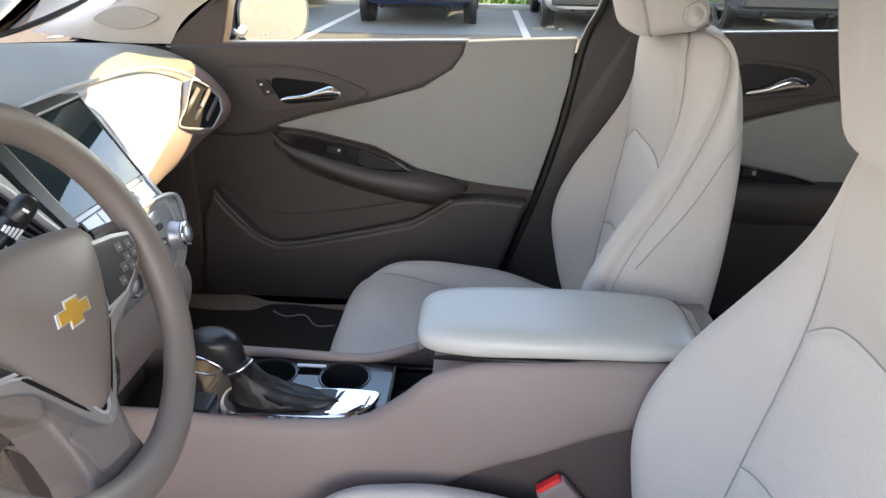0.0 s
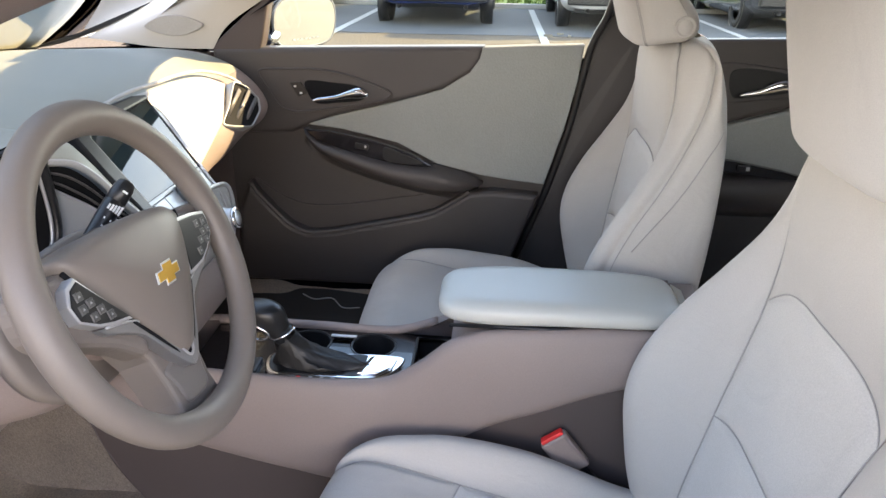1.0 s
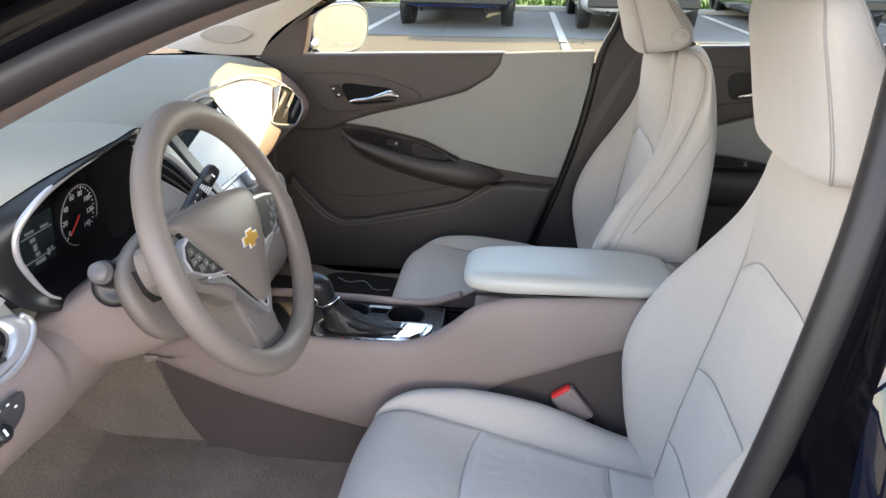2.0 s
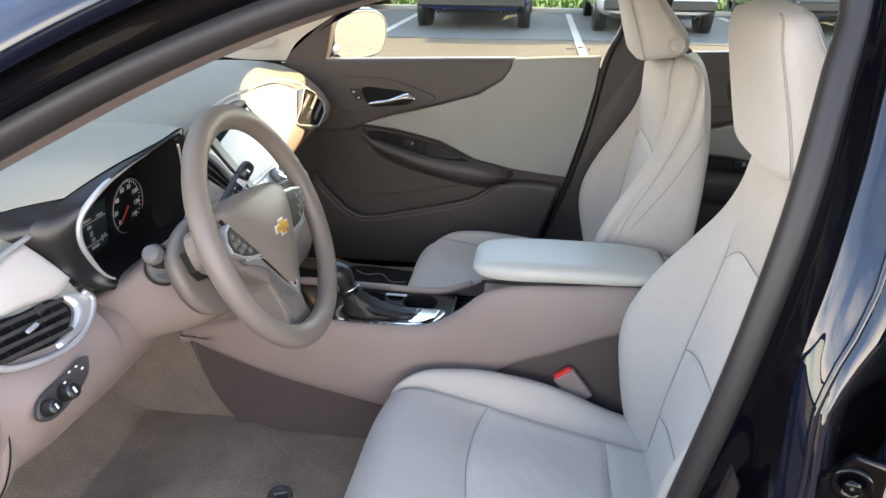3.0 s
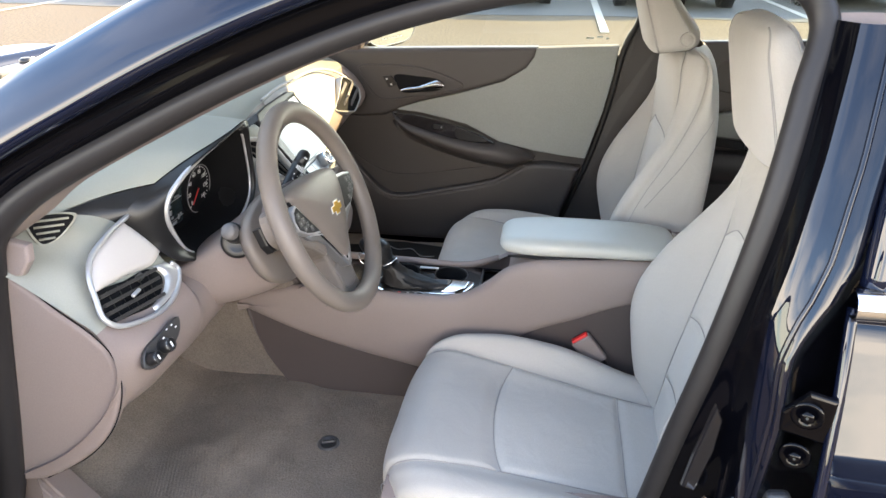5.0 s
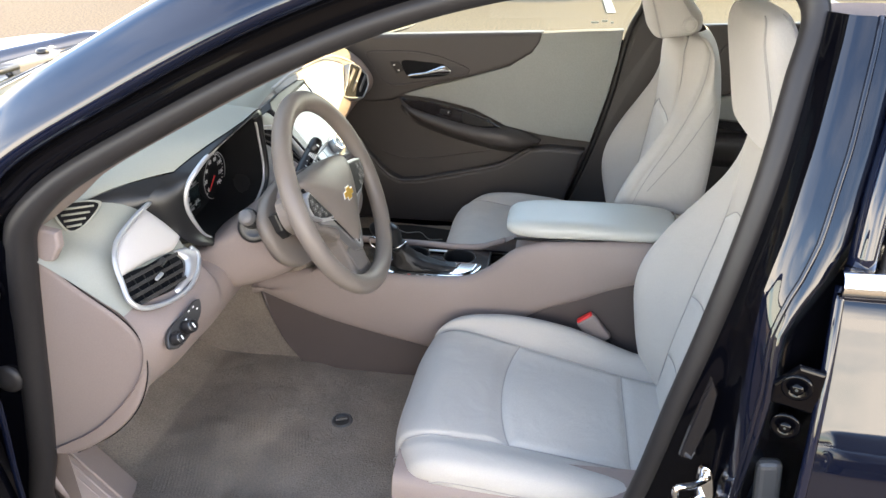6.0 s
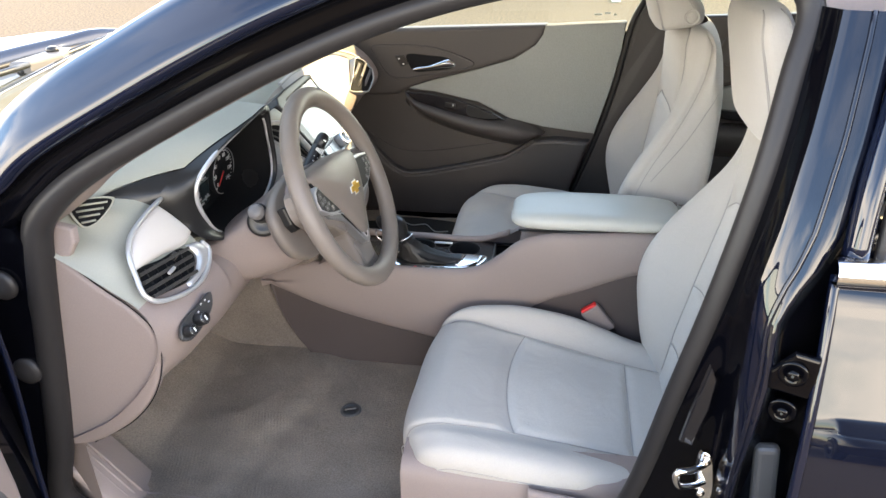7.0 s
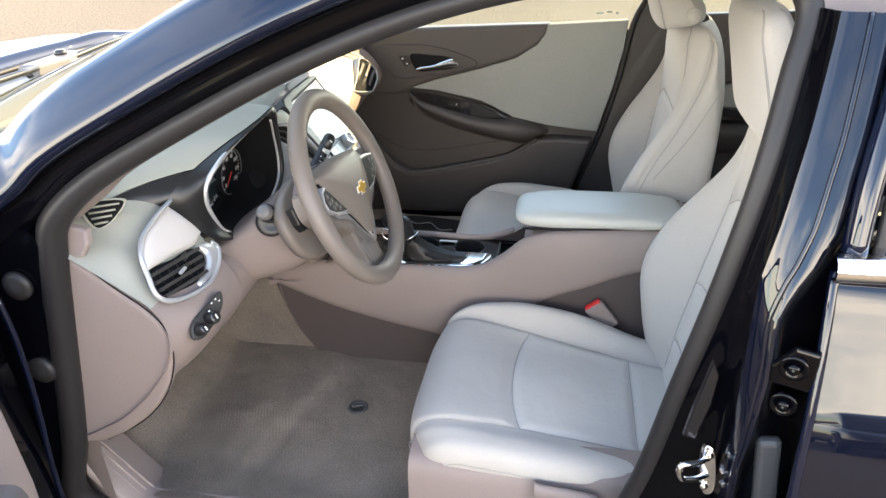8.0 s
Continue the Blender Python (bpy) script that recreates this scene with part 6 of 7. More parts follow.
def centre_stack():
    T = thing("centre_stack", "centre stack with touchscreen and climate knobs", "infotainment unit", (-0.15, 0, 0.70))
    # screen plane from lower edge to upper edge
    lo, hi = np.array((-0.132, 0.0, 0.832)), np.array((-0.222, 0.0, 0.952))
    u = (hi - lo) / np.linalg.norm(hi - lo)
    r = np.array((0, 1.0, 0))
    nn = np.cross(r, u)
    nn = nn if nn[0] > 0 else -nn
    S = lambda a, b, n=0.0: tuple((lo + hi) / 2 + r * a + u * b + nn * n)
    surround = [(-0.126, -0.108), (-0.135, -0.02), (-0.133, 0.066), (-0.06, 0.078), (0.06, 0.080), (0.102, 0.073), (0.122, 0.045), (0.108, -0.03), (0.092, -0.108)]
    part("surround", prism("surround", [S(a, b, -0.07) for a, b in surround], tuple(nn * 0.068), M_SILVERP, 0.008, 3, 54), T, "grey silver screen surround")
    hood = [(-0.129, -0.080), (-0.136, 0.0), (-0.134, 0.066), (-0.120, 0.079), (-0.06, 0.084), (0.06, 0.085), (0.098, 0.078), (0.098, 0.070), (-0.090, 0.062), (-0.103, 0.050), (-0.103, -0.075)]
    part("screen_hood", prism("screen_hood", [S(a, b, -0.07) for a, b in hood], tuple(nn * 0.078), M_BLACK, 0.004, 2), T, "black hood over the screen")
    sc = part("screen", prism("screen", [S(a, b, -0.001) for a, b in ((-0.103, -0.063), (0.083, -0.063), (0.094, 0.069), (-0.090, 0.062), (-0.103, 0.050))], tuple(nn * 0.004), M_SCREEN, 0.0012), T, "dark glossy touchscreen")
    part("screen_line", tube("screen_line", [S(0.0855, -0.064, 0.003), S(0.0965, 0.070, 0.003)], 0.0016, M_BLACK, 6), sc)
    part("silver_trim", tube("silver_trim", [S(0.098, 0.070, 0.0), S(0.096, 0.02, 0.003), S(0.089, -0.06, 0.003), (-0.108, 0.096, 0.790), (-0.100, 0.108, 0.72)], 0.0022, M_SATIN, 8, samples=40), T, "satin silver edge trim")
    part("pale_edge", tube("pale_edge", [S(0.098, 0.076, -0.02), S(0.116, 0.045, -0.014), S(0.106, -0.03, -0.012), S(0.096, -0.09, -0.012), (-0.116, 0.112, 0.775), (-0.110, 0.118, 0.72), (-0.128, 0.112, 0.66)], 0.012, M_SILVERP, 12, samples=50), T, "grey silver edge")
    # audio keys either side of the knob below the screen
    for a0, a1 in ((-0.096, -0.022), (0.022, 0.080)):
        part("key_frame", prism("key_frame", [S(a, b, -0.002) for a, b in ((a0, -0.100), (a1, -0.100), (a1, -0.069), (a0, -0.069))], tuple(nn * 0.003), M_BLACK, 0.001), T, "dark line round the keys")
        am = (a0 + a1) / 2
        for b0, b1 in ((a0 + 0.0015, am - 0.0006), (am + 0.0006, a1 - 0.0015)):
            part("key", prism("key", [S(a, b, 0.0) for a, b in ((b0, -0.0985), (b1, -0.0985), (b1, -0.0705), (b0, -0.0705))], tuple(nn * 0.0035), M_SILVERP, 0.0012), T, "silver key")
    kn = part("audio_knob", lathe("audio_knob", S(0.0, -0.083, 0.0), tuple(nn), [(0.017, 0), (0.0165, 0.014), (0.0145, 0.018), (0.0, 0.018)], M_SILVERP, 30), T, "silver audio knob")
    part("knob_ring", lathe("knob_ring", S(0.0, -0.083, 0.017), tuple(nn), [(0.0168, 0), (0.0164, 0.002), (0.012, 0.0035), (0.012, 0)], M_CHROME, 30, False), kn)
    # climate panel
    P = [(-0.110, -0.132, 0.790), (-0.110, 0.128, 0.790), (-0.104, 0.130, 0.735), (-0.113, 0.105, 0.690), (-0.113, -0.108, 0.690), (-0.104, -0.134, 0.735)]
    cl = part("climate_panel", prism("climate_panel", [(x - 0.05, y, z) for x, y, z in P], (0.05, 0, 0.008), M_SILVERP, 0.008, 3, 36), T, "grey silver climate control panel")
    part("panel_rim", tube("panel_rim", [(x + 0.001, y, z + 0.007) for x, y, z in P], 0.004, M_SILVERP, 8, True, 50), cl)
    n2 = np.array((0.97, 0, 0.22))
    for y in (-0.088, 0.088):
        k2 = part("climate_knob", lathe("climate_knob", (-0.105, y, 0.748), tuple(n2), [(0.022, 0), (0.0225, 0.006), (0.019, 0.008), (0.0185, 0.022), (0.017, 0.025), (0.0, 0.024)], M_SATIN, 30), cl, "satin silver climate knob")
        part("knob_ring", lathe("knob_ring", (-0.105 + 0.02, y, 0.748 + 0.0045), tuple(n2), [(0.0188, 0), (0.0192, 0.003), (0.0175, 0.006), (0.013, 0.006)], M_CHROME, 30, False), k2, "chrome knob ring")
    for k in range(6):
        part("key", box("key", (-0.103, -0.05 + 0.02 * k, 0.752), (0.006, 0.016, 0.012), M_TAUPE_D, 0.0015), cl)
        part("mark", box("mark", (-0.0998, -0.05 + 0.02 * k, 0.753), (0.0008, 0.007, 0.003), M_WHITE, 0), cl)
    part("readout", box("readout", (-0.106, 0.0, 0.778), (0.006, 0.12, 0.012), M_PIANO, 0.001), cl)
    # louvred vent between screen and instruments
    edge = [(-0.196, -0.215, 0.957), (-0.200, -0.170, 0.950), (-0.186, -0.145, 0.914), (-0.168, -0.130, 0.876), (-0.128, -0.120, 0.828)]
    arc = [(-0.197, -0.228, 0.938), (-0.175, -0.200, 0.929), (-0.162, -0.175, 0.904), (-0.152, -0.160, 0.879), (-0.133, -0.145, 0.846), (-0.120, -0.135, 0.829)]
    sill = [(-0.205, -0.232, 0.914), (-0.190, -0.210, 0.892), (-0.175, -0.190, 0.872), (-0.158, -0.177, 0.853), (-0.141, -0.163, 0.835), (-0.124, -0.148, 0.818)]
    foot = [(-0.204, -0.232, 0.780), (-0.198, -0.212, 0.770), (-0.186, -0.194, 0.760), (-0.166, -0.178, 0.750), (-0.146, -0.163, 0.745), (-0.126, -0.148, 0.740)]
    back = np.array((-0.012, 0.004, -0.006))
    part("vent_brow", ruled("vent_brow", edge, arc, M_DASH, (0.004, -0.002, 0.002), 30, 10), T, "grey-green brow over the vent")
    va = part("air_vent", ruled("air_vent", [tuple(np.array(p) + back) for p in arc], [tuple(np.array(p) + back) for p in sill], M_DARK, n=24, m=6), T, "black louvred air vent")
    part("silver_trim", tube("silver_trim", arc, 0.0046, M_SILVERP, 10, samples=40), va, "silver arc over the vent")
    part("bright_line", tube("bright_line", [(x + 0.002, y - 0.001, z + 0.003) for x, y, z in arc], 0.0020, M_SATIN, 8, samples=40), va)
    part("sill_line", tube("sill_line", sill, 0.0018, M_SATIN, 8, samples=30), va)
    for q in (0.36, 0.68):
        P = [tuple(np.array(u0) * (1 - q) + np.array(v0) * q + back * 0.45) for u0, v0 in zip(arc, sill)]
        part("louvre", tube("louvre", P, 0.0016, M_STALK, 8, samples=30), va, "thin grey louvre")
    part("side_plate", ruled("side_plate", sill, foot, M_SILVERP, (0.003, -0.002, 0.001), 30, 12), T, "brushed silver plate below the vent")
    part("stack_base", loft("stack_base", [[(-0.112, y, 0.695), (-0.100, y * 0.98, 0.660), (-0.115, y * 0.95, 0.60), (-0.17, y * 0.9, 0.555)] for y in (-0.125, -0.115, 0.0, 0.115, 0.125)], M_TAUPE, 16, 16), T, "taupe lower stack")


# ---- centre console ----
def console():
    T = thing("centre_console", "taupe centre console with gloss black shift panel", "console", (0.2, 0, 0.29))
    topc = [(-0.32, 0.515), (-0.22, 0.545), (-0.136, 0.560), (0.003, 0.556), (0.12, 0.555), (0.205, 0.566), (0.26, 0.602), (0.30, 0.637), (0.345, 0.656), (0.42, 0.665), (0.55, 0.672), (0.66, 0.672)]
    botc = [(-0.32, 0.500), (-0.22, 0.458), (-0.146, 0.431), (-0.05, 0.405), (0.05, 0.383), (0.13, 0.370), (0.20, 0.390), (0.28, 0.440), (0.364, 0.494), (0.45, 0.53), (0.52, 0.562), (0.60, 0.590), (0.68, 0.62)]
    xs = np.linspace(-0.32, 0.66, 70)
    A0, B0 = spline(topc, 200), spline(botc, 200)
    A, B = [[(x, np.interp(x, Q[:, 0], Q[:, 1])) for x in xs] for Q in (A0, B0)]
    far = spline([(-0.32, 0.515), (-0.22, 0.545), (-0.136, 0.558), (0.003, 0.556), (0.12, 0.552), (0.205, 0.554), (0.26, 0.572), (0.30, 0.594), (0.345, 0.626), (0.42, 0.655), (0.55, 0.668), (0.66, 0.672)], 200)
    for s in (-1, 1):
        G = []
        if s > 0:
            A = [(x, np.interp(x, far[:, 0], far[:, 1])) for x in xs]
        for (x, zt), (x2, zb) in zip(A, B):
            G.append([(x, s * y, z) for y, z in spline([(0.080, zt - 0.004), (0.090, zt + 0.002), (0.100, zt - 0.004), (0.108, zt - 0.03), (0.113, (zt + zb) / 2), (0.110, zb + 0.008), (0.104, zb)], 18)])
        part("side_panel", grid("side_panel", G, M_TAUPE), T, "taupe side panel")
        low = [[(x, s * 0.104, z + 0.001), (x, s * 0.106, z * 0.5 + 0.15), (x, s * 0.112, 0.285)] for x, z in B]
        low = [[(max(x0, np.interp(z0, (0.285, 0.34, 0.384, 0.489), (-0.205, -0.242, -0.269, -0.307))), y0, z0) for x0, y0, z0 in row] for row in low]
        part("lower_panel", loft("lower_panel", low, M_TAUPE_D, 24, 60, along=False), T, "dark taupe lower panel")
    # the tunnel's shade is in its darker carpet colour
    part("front_wall", box("front_wall", (-0.42, 0, 0.42), (0.48, 0.19, 0.30), M_CARPET_SHADE, 0.02), T, "carpeted tunnel front, shade put into its darker colour")
    part("tunnel", box("tunnel", (0.22, 0, 0.35), (0.94, 0.19, 0.14), M_BLACK, 0.02), T)
    # gloss panel round the shifter: a slab with a well left for cups and bin
    panel = [(-0.13, -0.082), (0.235, -0.082), (0.318, -0.066), (0.318, 0.082), (-0.13, 0.082)]
    circ = lambda x, y, r: [(x + r * math.cos(k), y + r * math.sin(k)) for k in np.linspace(0, 2 * np.pi, 36, endpoint=False)]
    square = [(0.236, -0.046), (0.304, -0.046), (0.304, 0.066), (0.236, 0.066)]
    pl = part("shift_panel", holed("shift_panel", panel, [circ(0.047, 0.036, 0.037), circ(0.161, 0.036, 0.037), [(0.0862, 0.036), (0.0862, 0.056), (0.1218, 0.056), (0.1218, 0.036)], square], 0.546, M_PIANO), T, "gloss black shift panel")
    part("panel_edge", tube("panel_edge", [(-0.13, 0.086, 0.554), (0.05, 0.086, 0.552), (0.20, 0.086, 0.552), (0.27, 0.088, 0.574)], 0.008, M_TAUPE, 10, samples=30), T)
    for x in (0.047, 0.161):
        cp = part("cup_holder", lathe("cup_holder", (x, 0.036, 0.47), (0, 0, 1), [(0.033, 0.0), (0.036, 0.074), (0.0370, 0.0758), (0.0375, 0.0758)][::-1] + [(0.0, 0.0)], M_DARK, 36, False), pl, "deep black cup holder")
        part("cup_rim", lathe("cup_rim", (x, 0.036, 0.5462), (0, 0, 1), [(0.0405, 0.0), (0.0400, 0.0014), (0.0393, 0.0014), (0.0388, 0.0)], M_BLACK, 40, False), cp, "thin black rim")
    part("cup_slot", box("cup_slot", (0.104, 0.046, 0.520), (0.040, 0.024, 0.004), M_DARK, 0), pl, "dark slot between the cup holders")
    part("cup_bar", box("cup_bar", (0.104, 0.060, 0.5475), (0.046, 0.007, 0.003), M_SATIN, 0.001), pl, "chrome link bar")
    # chrome shift plate
    plate = [(0.008, -0.080), (0.100, -0.084), (0.185, -0.078), (0.210, -0.055), (0.222, -0.012), (0.20, -0.006), (0.10, -0.008), (0.010, -0.010), (-0.006, -0.03)]
    pt = part("shift_plate", prism("shift_plate", [(x, y, 0.546) for x, y in plate], (0, 0, 0.009), M_CHROME, 0.004, 3, 44), T, "bright chrome shift plate")
    part("plate_well", prism("plate_well", [(0.100 + (min(x, 0.165) - 0.100) * 0.93, -0.044 + (y + 0.044) * 0.80, 0.5553) for x, y in plate], (0, 0, 0.0008), M_BLACK, 0, 1, 40), pt, "black well")
    part("plate_ramp", prism("plate_ramp", [(0.150, -0.072, 0.5555), (0.182, -0.070, 0.5555), (0.200, -0.052, 0.5555), (0.206, -0.018, 0.5555), (0.165, -0.018, 0.5555)], (0.006, 0, 0.004), M_CHROME, 0.003, 2), pt, "bright chrome ramp")
    part("gear_strip", box("gear_strip", (0.105, -0.0835, 0.5535), (0.10, 0.004, 0.005), M_BLACK, 0.001), pt, "black gear strip")
    part("gear_lamp", box("gear_lamp", (0.060, -0.0862, 0.5545), (0.007, 0.002, 0.003), M_RED, 0.0005), pt, "red gear mark")
    for k in range(4):
        part("gear_mark", box("gear_mark", (0.080 + 0.018 * k, -0.0858, 0.5545), (0.006, 0.002, 0.003), M_GREYP, 0), pt)
    # bin and front pocket
    bn = part("bin", prism("bin", [(x, y, 0.505) for x, y in square], (0, 0, 0.001), M_STALK, 0), pl, "black storage bin")
    for a, b in zip(square, square[1:] + square[:1]):
        part("bin_wall", prism("bin_wall", [(*a, 0.505), (*b, 0.505), (*b, 0.547), (*a, 0.547)], (0.0008, 0.0008, 0), M_BLACK, 0), bn)
    part("bin_lip", tube("bin_lip", [(x, y, 0.5475) for x, y in square], 0.0032, M_STALK, 6, True), bn)
    part("key_pad", box("key_pad", (-0.028, -0.055, 0.549), (0.030, 0.045, 0.010), M_BLACK, 0.003), pl, "black switch block")
    # gear lever
    G = thing("gear_lever", "black gear lever with pleated leather boot", "gear lever", (0.05, -0.045, 0.55))
    boot = []
    for z, rx, ry, cx in ((0.556, 0.080, 0.030, 0.088), (0.561, 0.070, 0.027, 0.080), (0.570, 0.048, 0.024, 0.062), (0.582, 0.034, 0.021, 0.048), (0.594, 0.026, 0.019, 0.039), (0.604, 0.022, 0.017, 0.033)):
        boot.append([(cx + rx * math.cos(k) * (1 + 0.05 * math.sin(7 * k + z * 300)), -0.044 + ry * math.sin(k) * (1 + 0.07 * math.sin(9 * k + z * 200)), z + 0.004 * math.sin(5 * k + z * 150)) for k in np.linspace(0, 2 * np.pi, 40, endpoint=False)])
    part("boot", grid("boot", boot, mat("boot_leather", (0.016, 0.015, 0.015), 0.5, grain=0.2, bump=0.4), True, False, True), G, "creased black leather boot")
    part("collar", tube("collar", [(0.032, -0.044, 0.600), (0.024, -0.044, 0.612)], [0.018, 0.0195], M_BLACK, 18), G, "black collar")
    part("collar_ring", tube("collar_ring", [(0.026 + 0.020 * math.cos(k), -0.044 + 0.019 * math.sin(k), 0.609 + 0.009 * math.cos(k)) for k in np.linspace(0, 2 * np.pi, 30, endpoint=False)], 0.0017, M_CHROME, 8, True), G, "thin chrome ring")
    kb = []
    for z, rx, ry, cx in ((0.606, 0.019, 0.018, 0.024), (0.616, 0.024, 0.021, 0.016), (0.630, 0.031, 0.024, 0.006), (0.648, 0.036, 0.026, -0.002), (0.662, 0.033, 0.024, -0.005), (0.670, 0.023, 0.017, -0.006), (0.673, 0.009, 0.008, -0.006)):
        kb.append([(cx + rx * math.cos(k), -0.044 + ry * math.sin(k), 0.606 + 0.86 * (z - 0.606) - 0.054 * (cx + rx * math.cos(k))) for k in np.linspace(0, 2 * np.pi, 28, endpoint=False)])
    part("knob", loft("knob", kb, M_BLACK, 32, 26, True, True), G, "smooth black knob")
    part("knob_trim", tube("knob_trim", [(-0.034, -0.066, 0.634), (-0.004, -0.071, 0.632), (0.012, -0.069, 0.618), (0.0, -0.068, 0.608), (-0.030, -0.066, 0.614)], 0.0020, M_CHROME, 8, True, 40), G, "chrome trim")
    # armrest lid
    L = []
    for q, x, hy, zt, zb in ((0, 0.280, 0.030, 0.688, 0.681), (0.02, 0.283, 0.050, 0.698, 0.675), (0.08, 0.297, 0.067, 0.710, 0.670), (0.25, 0.345, 0.079, 0.719, 0.668), (0.6, 0.48, 0.082, 0.720, 0.672), (0.9, 0.60, 0.080, 0.714, 0.674), (0.97, 0.640, 0.074, 0.704, 0.676), (1.0, 0.652, 0.056, 0.692, 0.680)):
        L.append([(x, -0.017 + hy * a, zb + 0.72 * (zt - zb) * b) for a, b in ((-1.0, 0.35), (-0.97, 0.72), (-0.82, 0.94), (-0.4, 1.0), (0.4, 1.0), (0.82, 0.94), (0.97, 0.72), (1.0, 0.35), (0.9, 0.05), (0, 0.0), (-0.9, 0.05))])
    part("armrest", loft("armrest", L, M_VINYL, 44, 40, True, True), T, "pale smooth vinyl armrest lid")
    part("lid_gap", tube("lid_gap", [(0.30, -0.088, 0.6655), (0.45, -0.091, 0.668), (0.62, -0.090, 0.671)], 0.003, M_BLACK, 6), T)
    part("console_top", loft("console_top", [[(x, -0.095, z), (x, 0.0, z + 0.004), (x, 0.095, z)] for x, z in ((0.30, 0.60), (0.33, 0.655), (0.45, 0.664), (0.70, 0.668))], M_TAUPE, 8, 14, along=False), T)
    part("console_back", prism("console_back", [(0.657, -0.085, 0.682), (0.657, 0.06, 0.682), (0.70, 0.07, 0.655), (0.70, -0.095, 0.655)], (0.01, 0, -0.34), M_VINYL, 0.005), T)


def buckle():
    T = thing("belt_buckle", "grey seat belt buckle with red button", "belt buckle", (0.47, -0.118, 0.42))
    part("housing", box("housing", (0.488, -0.119, 0.466), (0.046, 0.018, 0.072), M_TAUPE, 0.005, (0, -38, 0)), T)
    part("red_button", box("red_button", (0.4662, -0.119, 0.4942), (0.038, 0.013, 0.010), M_RED, 0.002, (0, -38, 0)), T, "red release button")
    part("stalk", box("stalk", (0.525, -0.118, 0.418), (0.03, 0.010, 0.08), M_BLACK, 0.003, (0, -38, 0)), T)


# ---- passenger side doors ----
def ypoly(P, y):
    return [(x, y, z) for x, z in P]


def far_door():
    T = thing("passenger_door", "closed dark taupe car door with pale cloth insert", "car door", (0.1, 0.75, 0.3))
    core = [(-0.345, 0.33), (0.385, 0.33), (0.409, 0.396), (0.489, 0.629), (0.531, 0.797), (0.552, 0.955), (0.30, 0.940), (-0.20, 0.925), (-0.345, 0.92)]
    part("door_core", prism("door_core", ypoly(core, 0.80), (0, -0.085, 0), M_DOOR, 0.004), T, "dark taupe door shell")
    skin = [[(x, y, z) for y, z in spline([(0.772, 0.945), (0.80, 0.935), (0.832, 0.80), (0.842, 0.55), (0.80, 0.26)], 16)] for x in np.linspace(-0.46, 0.66, 8)]
    part("door_skin", grid("door_skin", skin, M_PAINT), T, "glossy black outer skin")
    cap = [(-0.338, 0.953), (-0.20, 0.957), (0.05, 0.966), (0.322, 0.975), (0.316, 0.945), (0.292, 0.912), (0.226, 0.872), (0.110, 0.836), (-0.033, 0.800), (-0.115, 0.768), (-0.15, 0.752), (-0.215, 0.746), (-0.335, 0.748)]
    part("upper_panel", prism("upper_panel", ypoly(cap, 0.735), (0, -0.043, 0), M_DOOR, 0.014, 5), T, "dark taupe upper panel")
    cloth = [(0.316, 0.972), (0.44, 0.980), (0.553, 0.985), (0.545, 0.90), (0.524, 0.790), (0.484, 0.642), (0.40, 0.650), (0.324, 0.660), (0.215, 0.684), (0.113, 0.735), (-0.026, 0.765), (-0.100, 0.772), (-0.112, 0.776), (-0.033, 0.801), (0.108, 0.837), (0.222, 0.871), (0.288, 0.914), (0.309, 0.945)]
    part("cloth_insert", prism("cloth_insert", ypoly(cloth, 0.732), (0, -0.038, 0), M_DCLOTH, 0.016, 5), T, "pale textured cloth insert")
    # armrest bulge
    S = []
    for x, zt, zb, yi in ((-0.124, 0.768, 0.760, 0.690), (-0.112, 0.762, 0.742, 0.672), (-0.083, 0.742, 0.716, 0.655), (0.0, 0.716, 0.680, 0.640), (0.113, 0.688, 0.648, 0.632), (0.204, 0.680, 0.630, 0.632), (0.27, 0.664, 0.624, 0.645), (0.315, 0.648, 0.628, 0.675), (0.33, 0.640, 0.634, 0.692)):
        S.append([(x, 0.695, zt + 0.006), (x, yi + 0.020, zt + 0.002), (x, yi + 0.004, zt - 0.006), (x, yi, (zt + zb) / 2), (x, yi + 0.010, zb + 0.004), (x, yi + 0.04, zb - 0.012), (x, 0.700, zb - 0.03)])
    part("armrest", loft("armrest", S, M_DOOR, 22, 40), T, "dark taupe moulded armrest")
    strip = [(-0.112, 0.768), (-0.060, 0.768), (-0.026, 0.763), (0.045, 0.750), (0.113, 0.731), (0.165, 0.712), (0.206, 0.688), (0.160, 0.686), (0.113, 0.691), (0.05, 0.703), (0.0, 0.717), (-0.050, 0.733), (-0.083, 0.744)]
    st = part("switch_strip", prism("switch_strip", [(x, 0.670, z) for x, z in strip], (0, -0.012, 0), M_PIANO, 0.003, 2), T, "gloss black switch strip")
    part("window_switch", box("window_switch", (0.030, 0.656, 0.733), (0.034, 0.008, 0.014), M_BLACK, 0.002, (0, 8, 0)), st, "black window switch")
    part("switch_tip", box("switch_tip", (0.040, 0.651, 0.734), (0.005, 0.005, 0.006), M_SATIN, 0.001, (0, 8, 0)), st)
    part("pull_cup", prism("pull_cup", [(x, 0.658, z) for x, z in ((0.085, 0.732), (0.130, 0.719), (0.180, 0.695), (0.125, 0.693), (0.085, 0.703))], (0, -0.003, 0), M_BLACK, 0.001, 1, 24), st, "dark pull cup")
    # map pocket
    rim = [(-0.270, 0.622), (-0.250, 0.592), (-0.212, 0.549), (-0.170, 0.508), (-0.126, 0.488), (-0.06, 0.494), (-0.006, 0.506), (0.07, 0.523), (0.141, 0.540), (0.205, 0.558), (0.262, 0.594), (0.298, 0.618)]
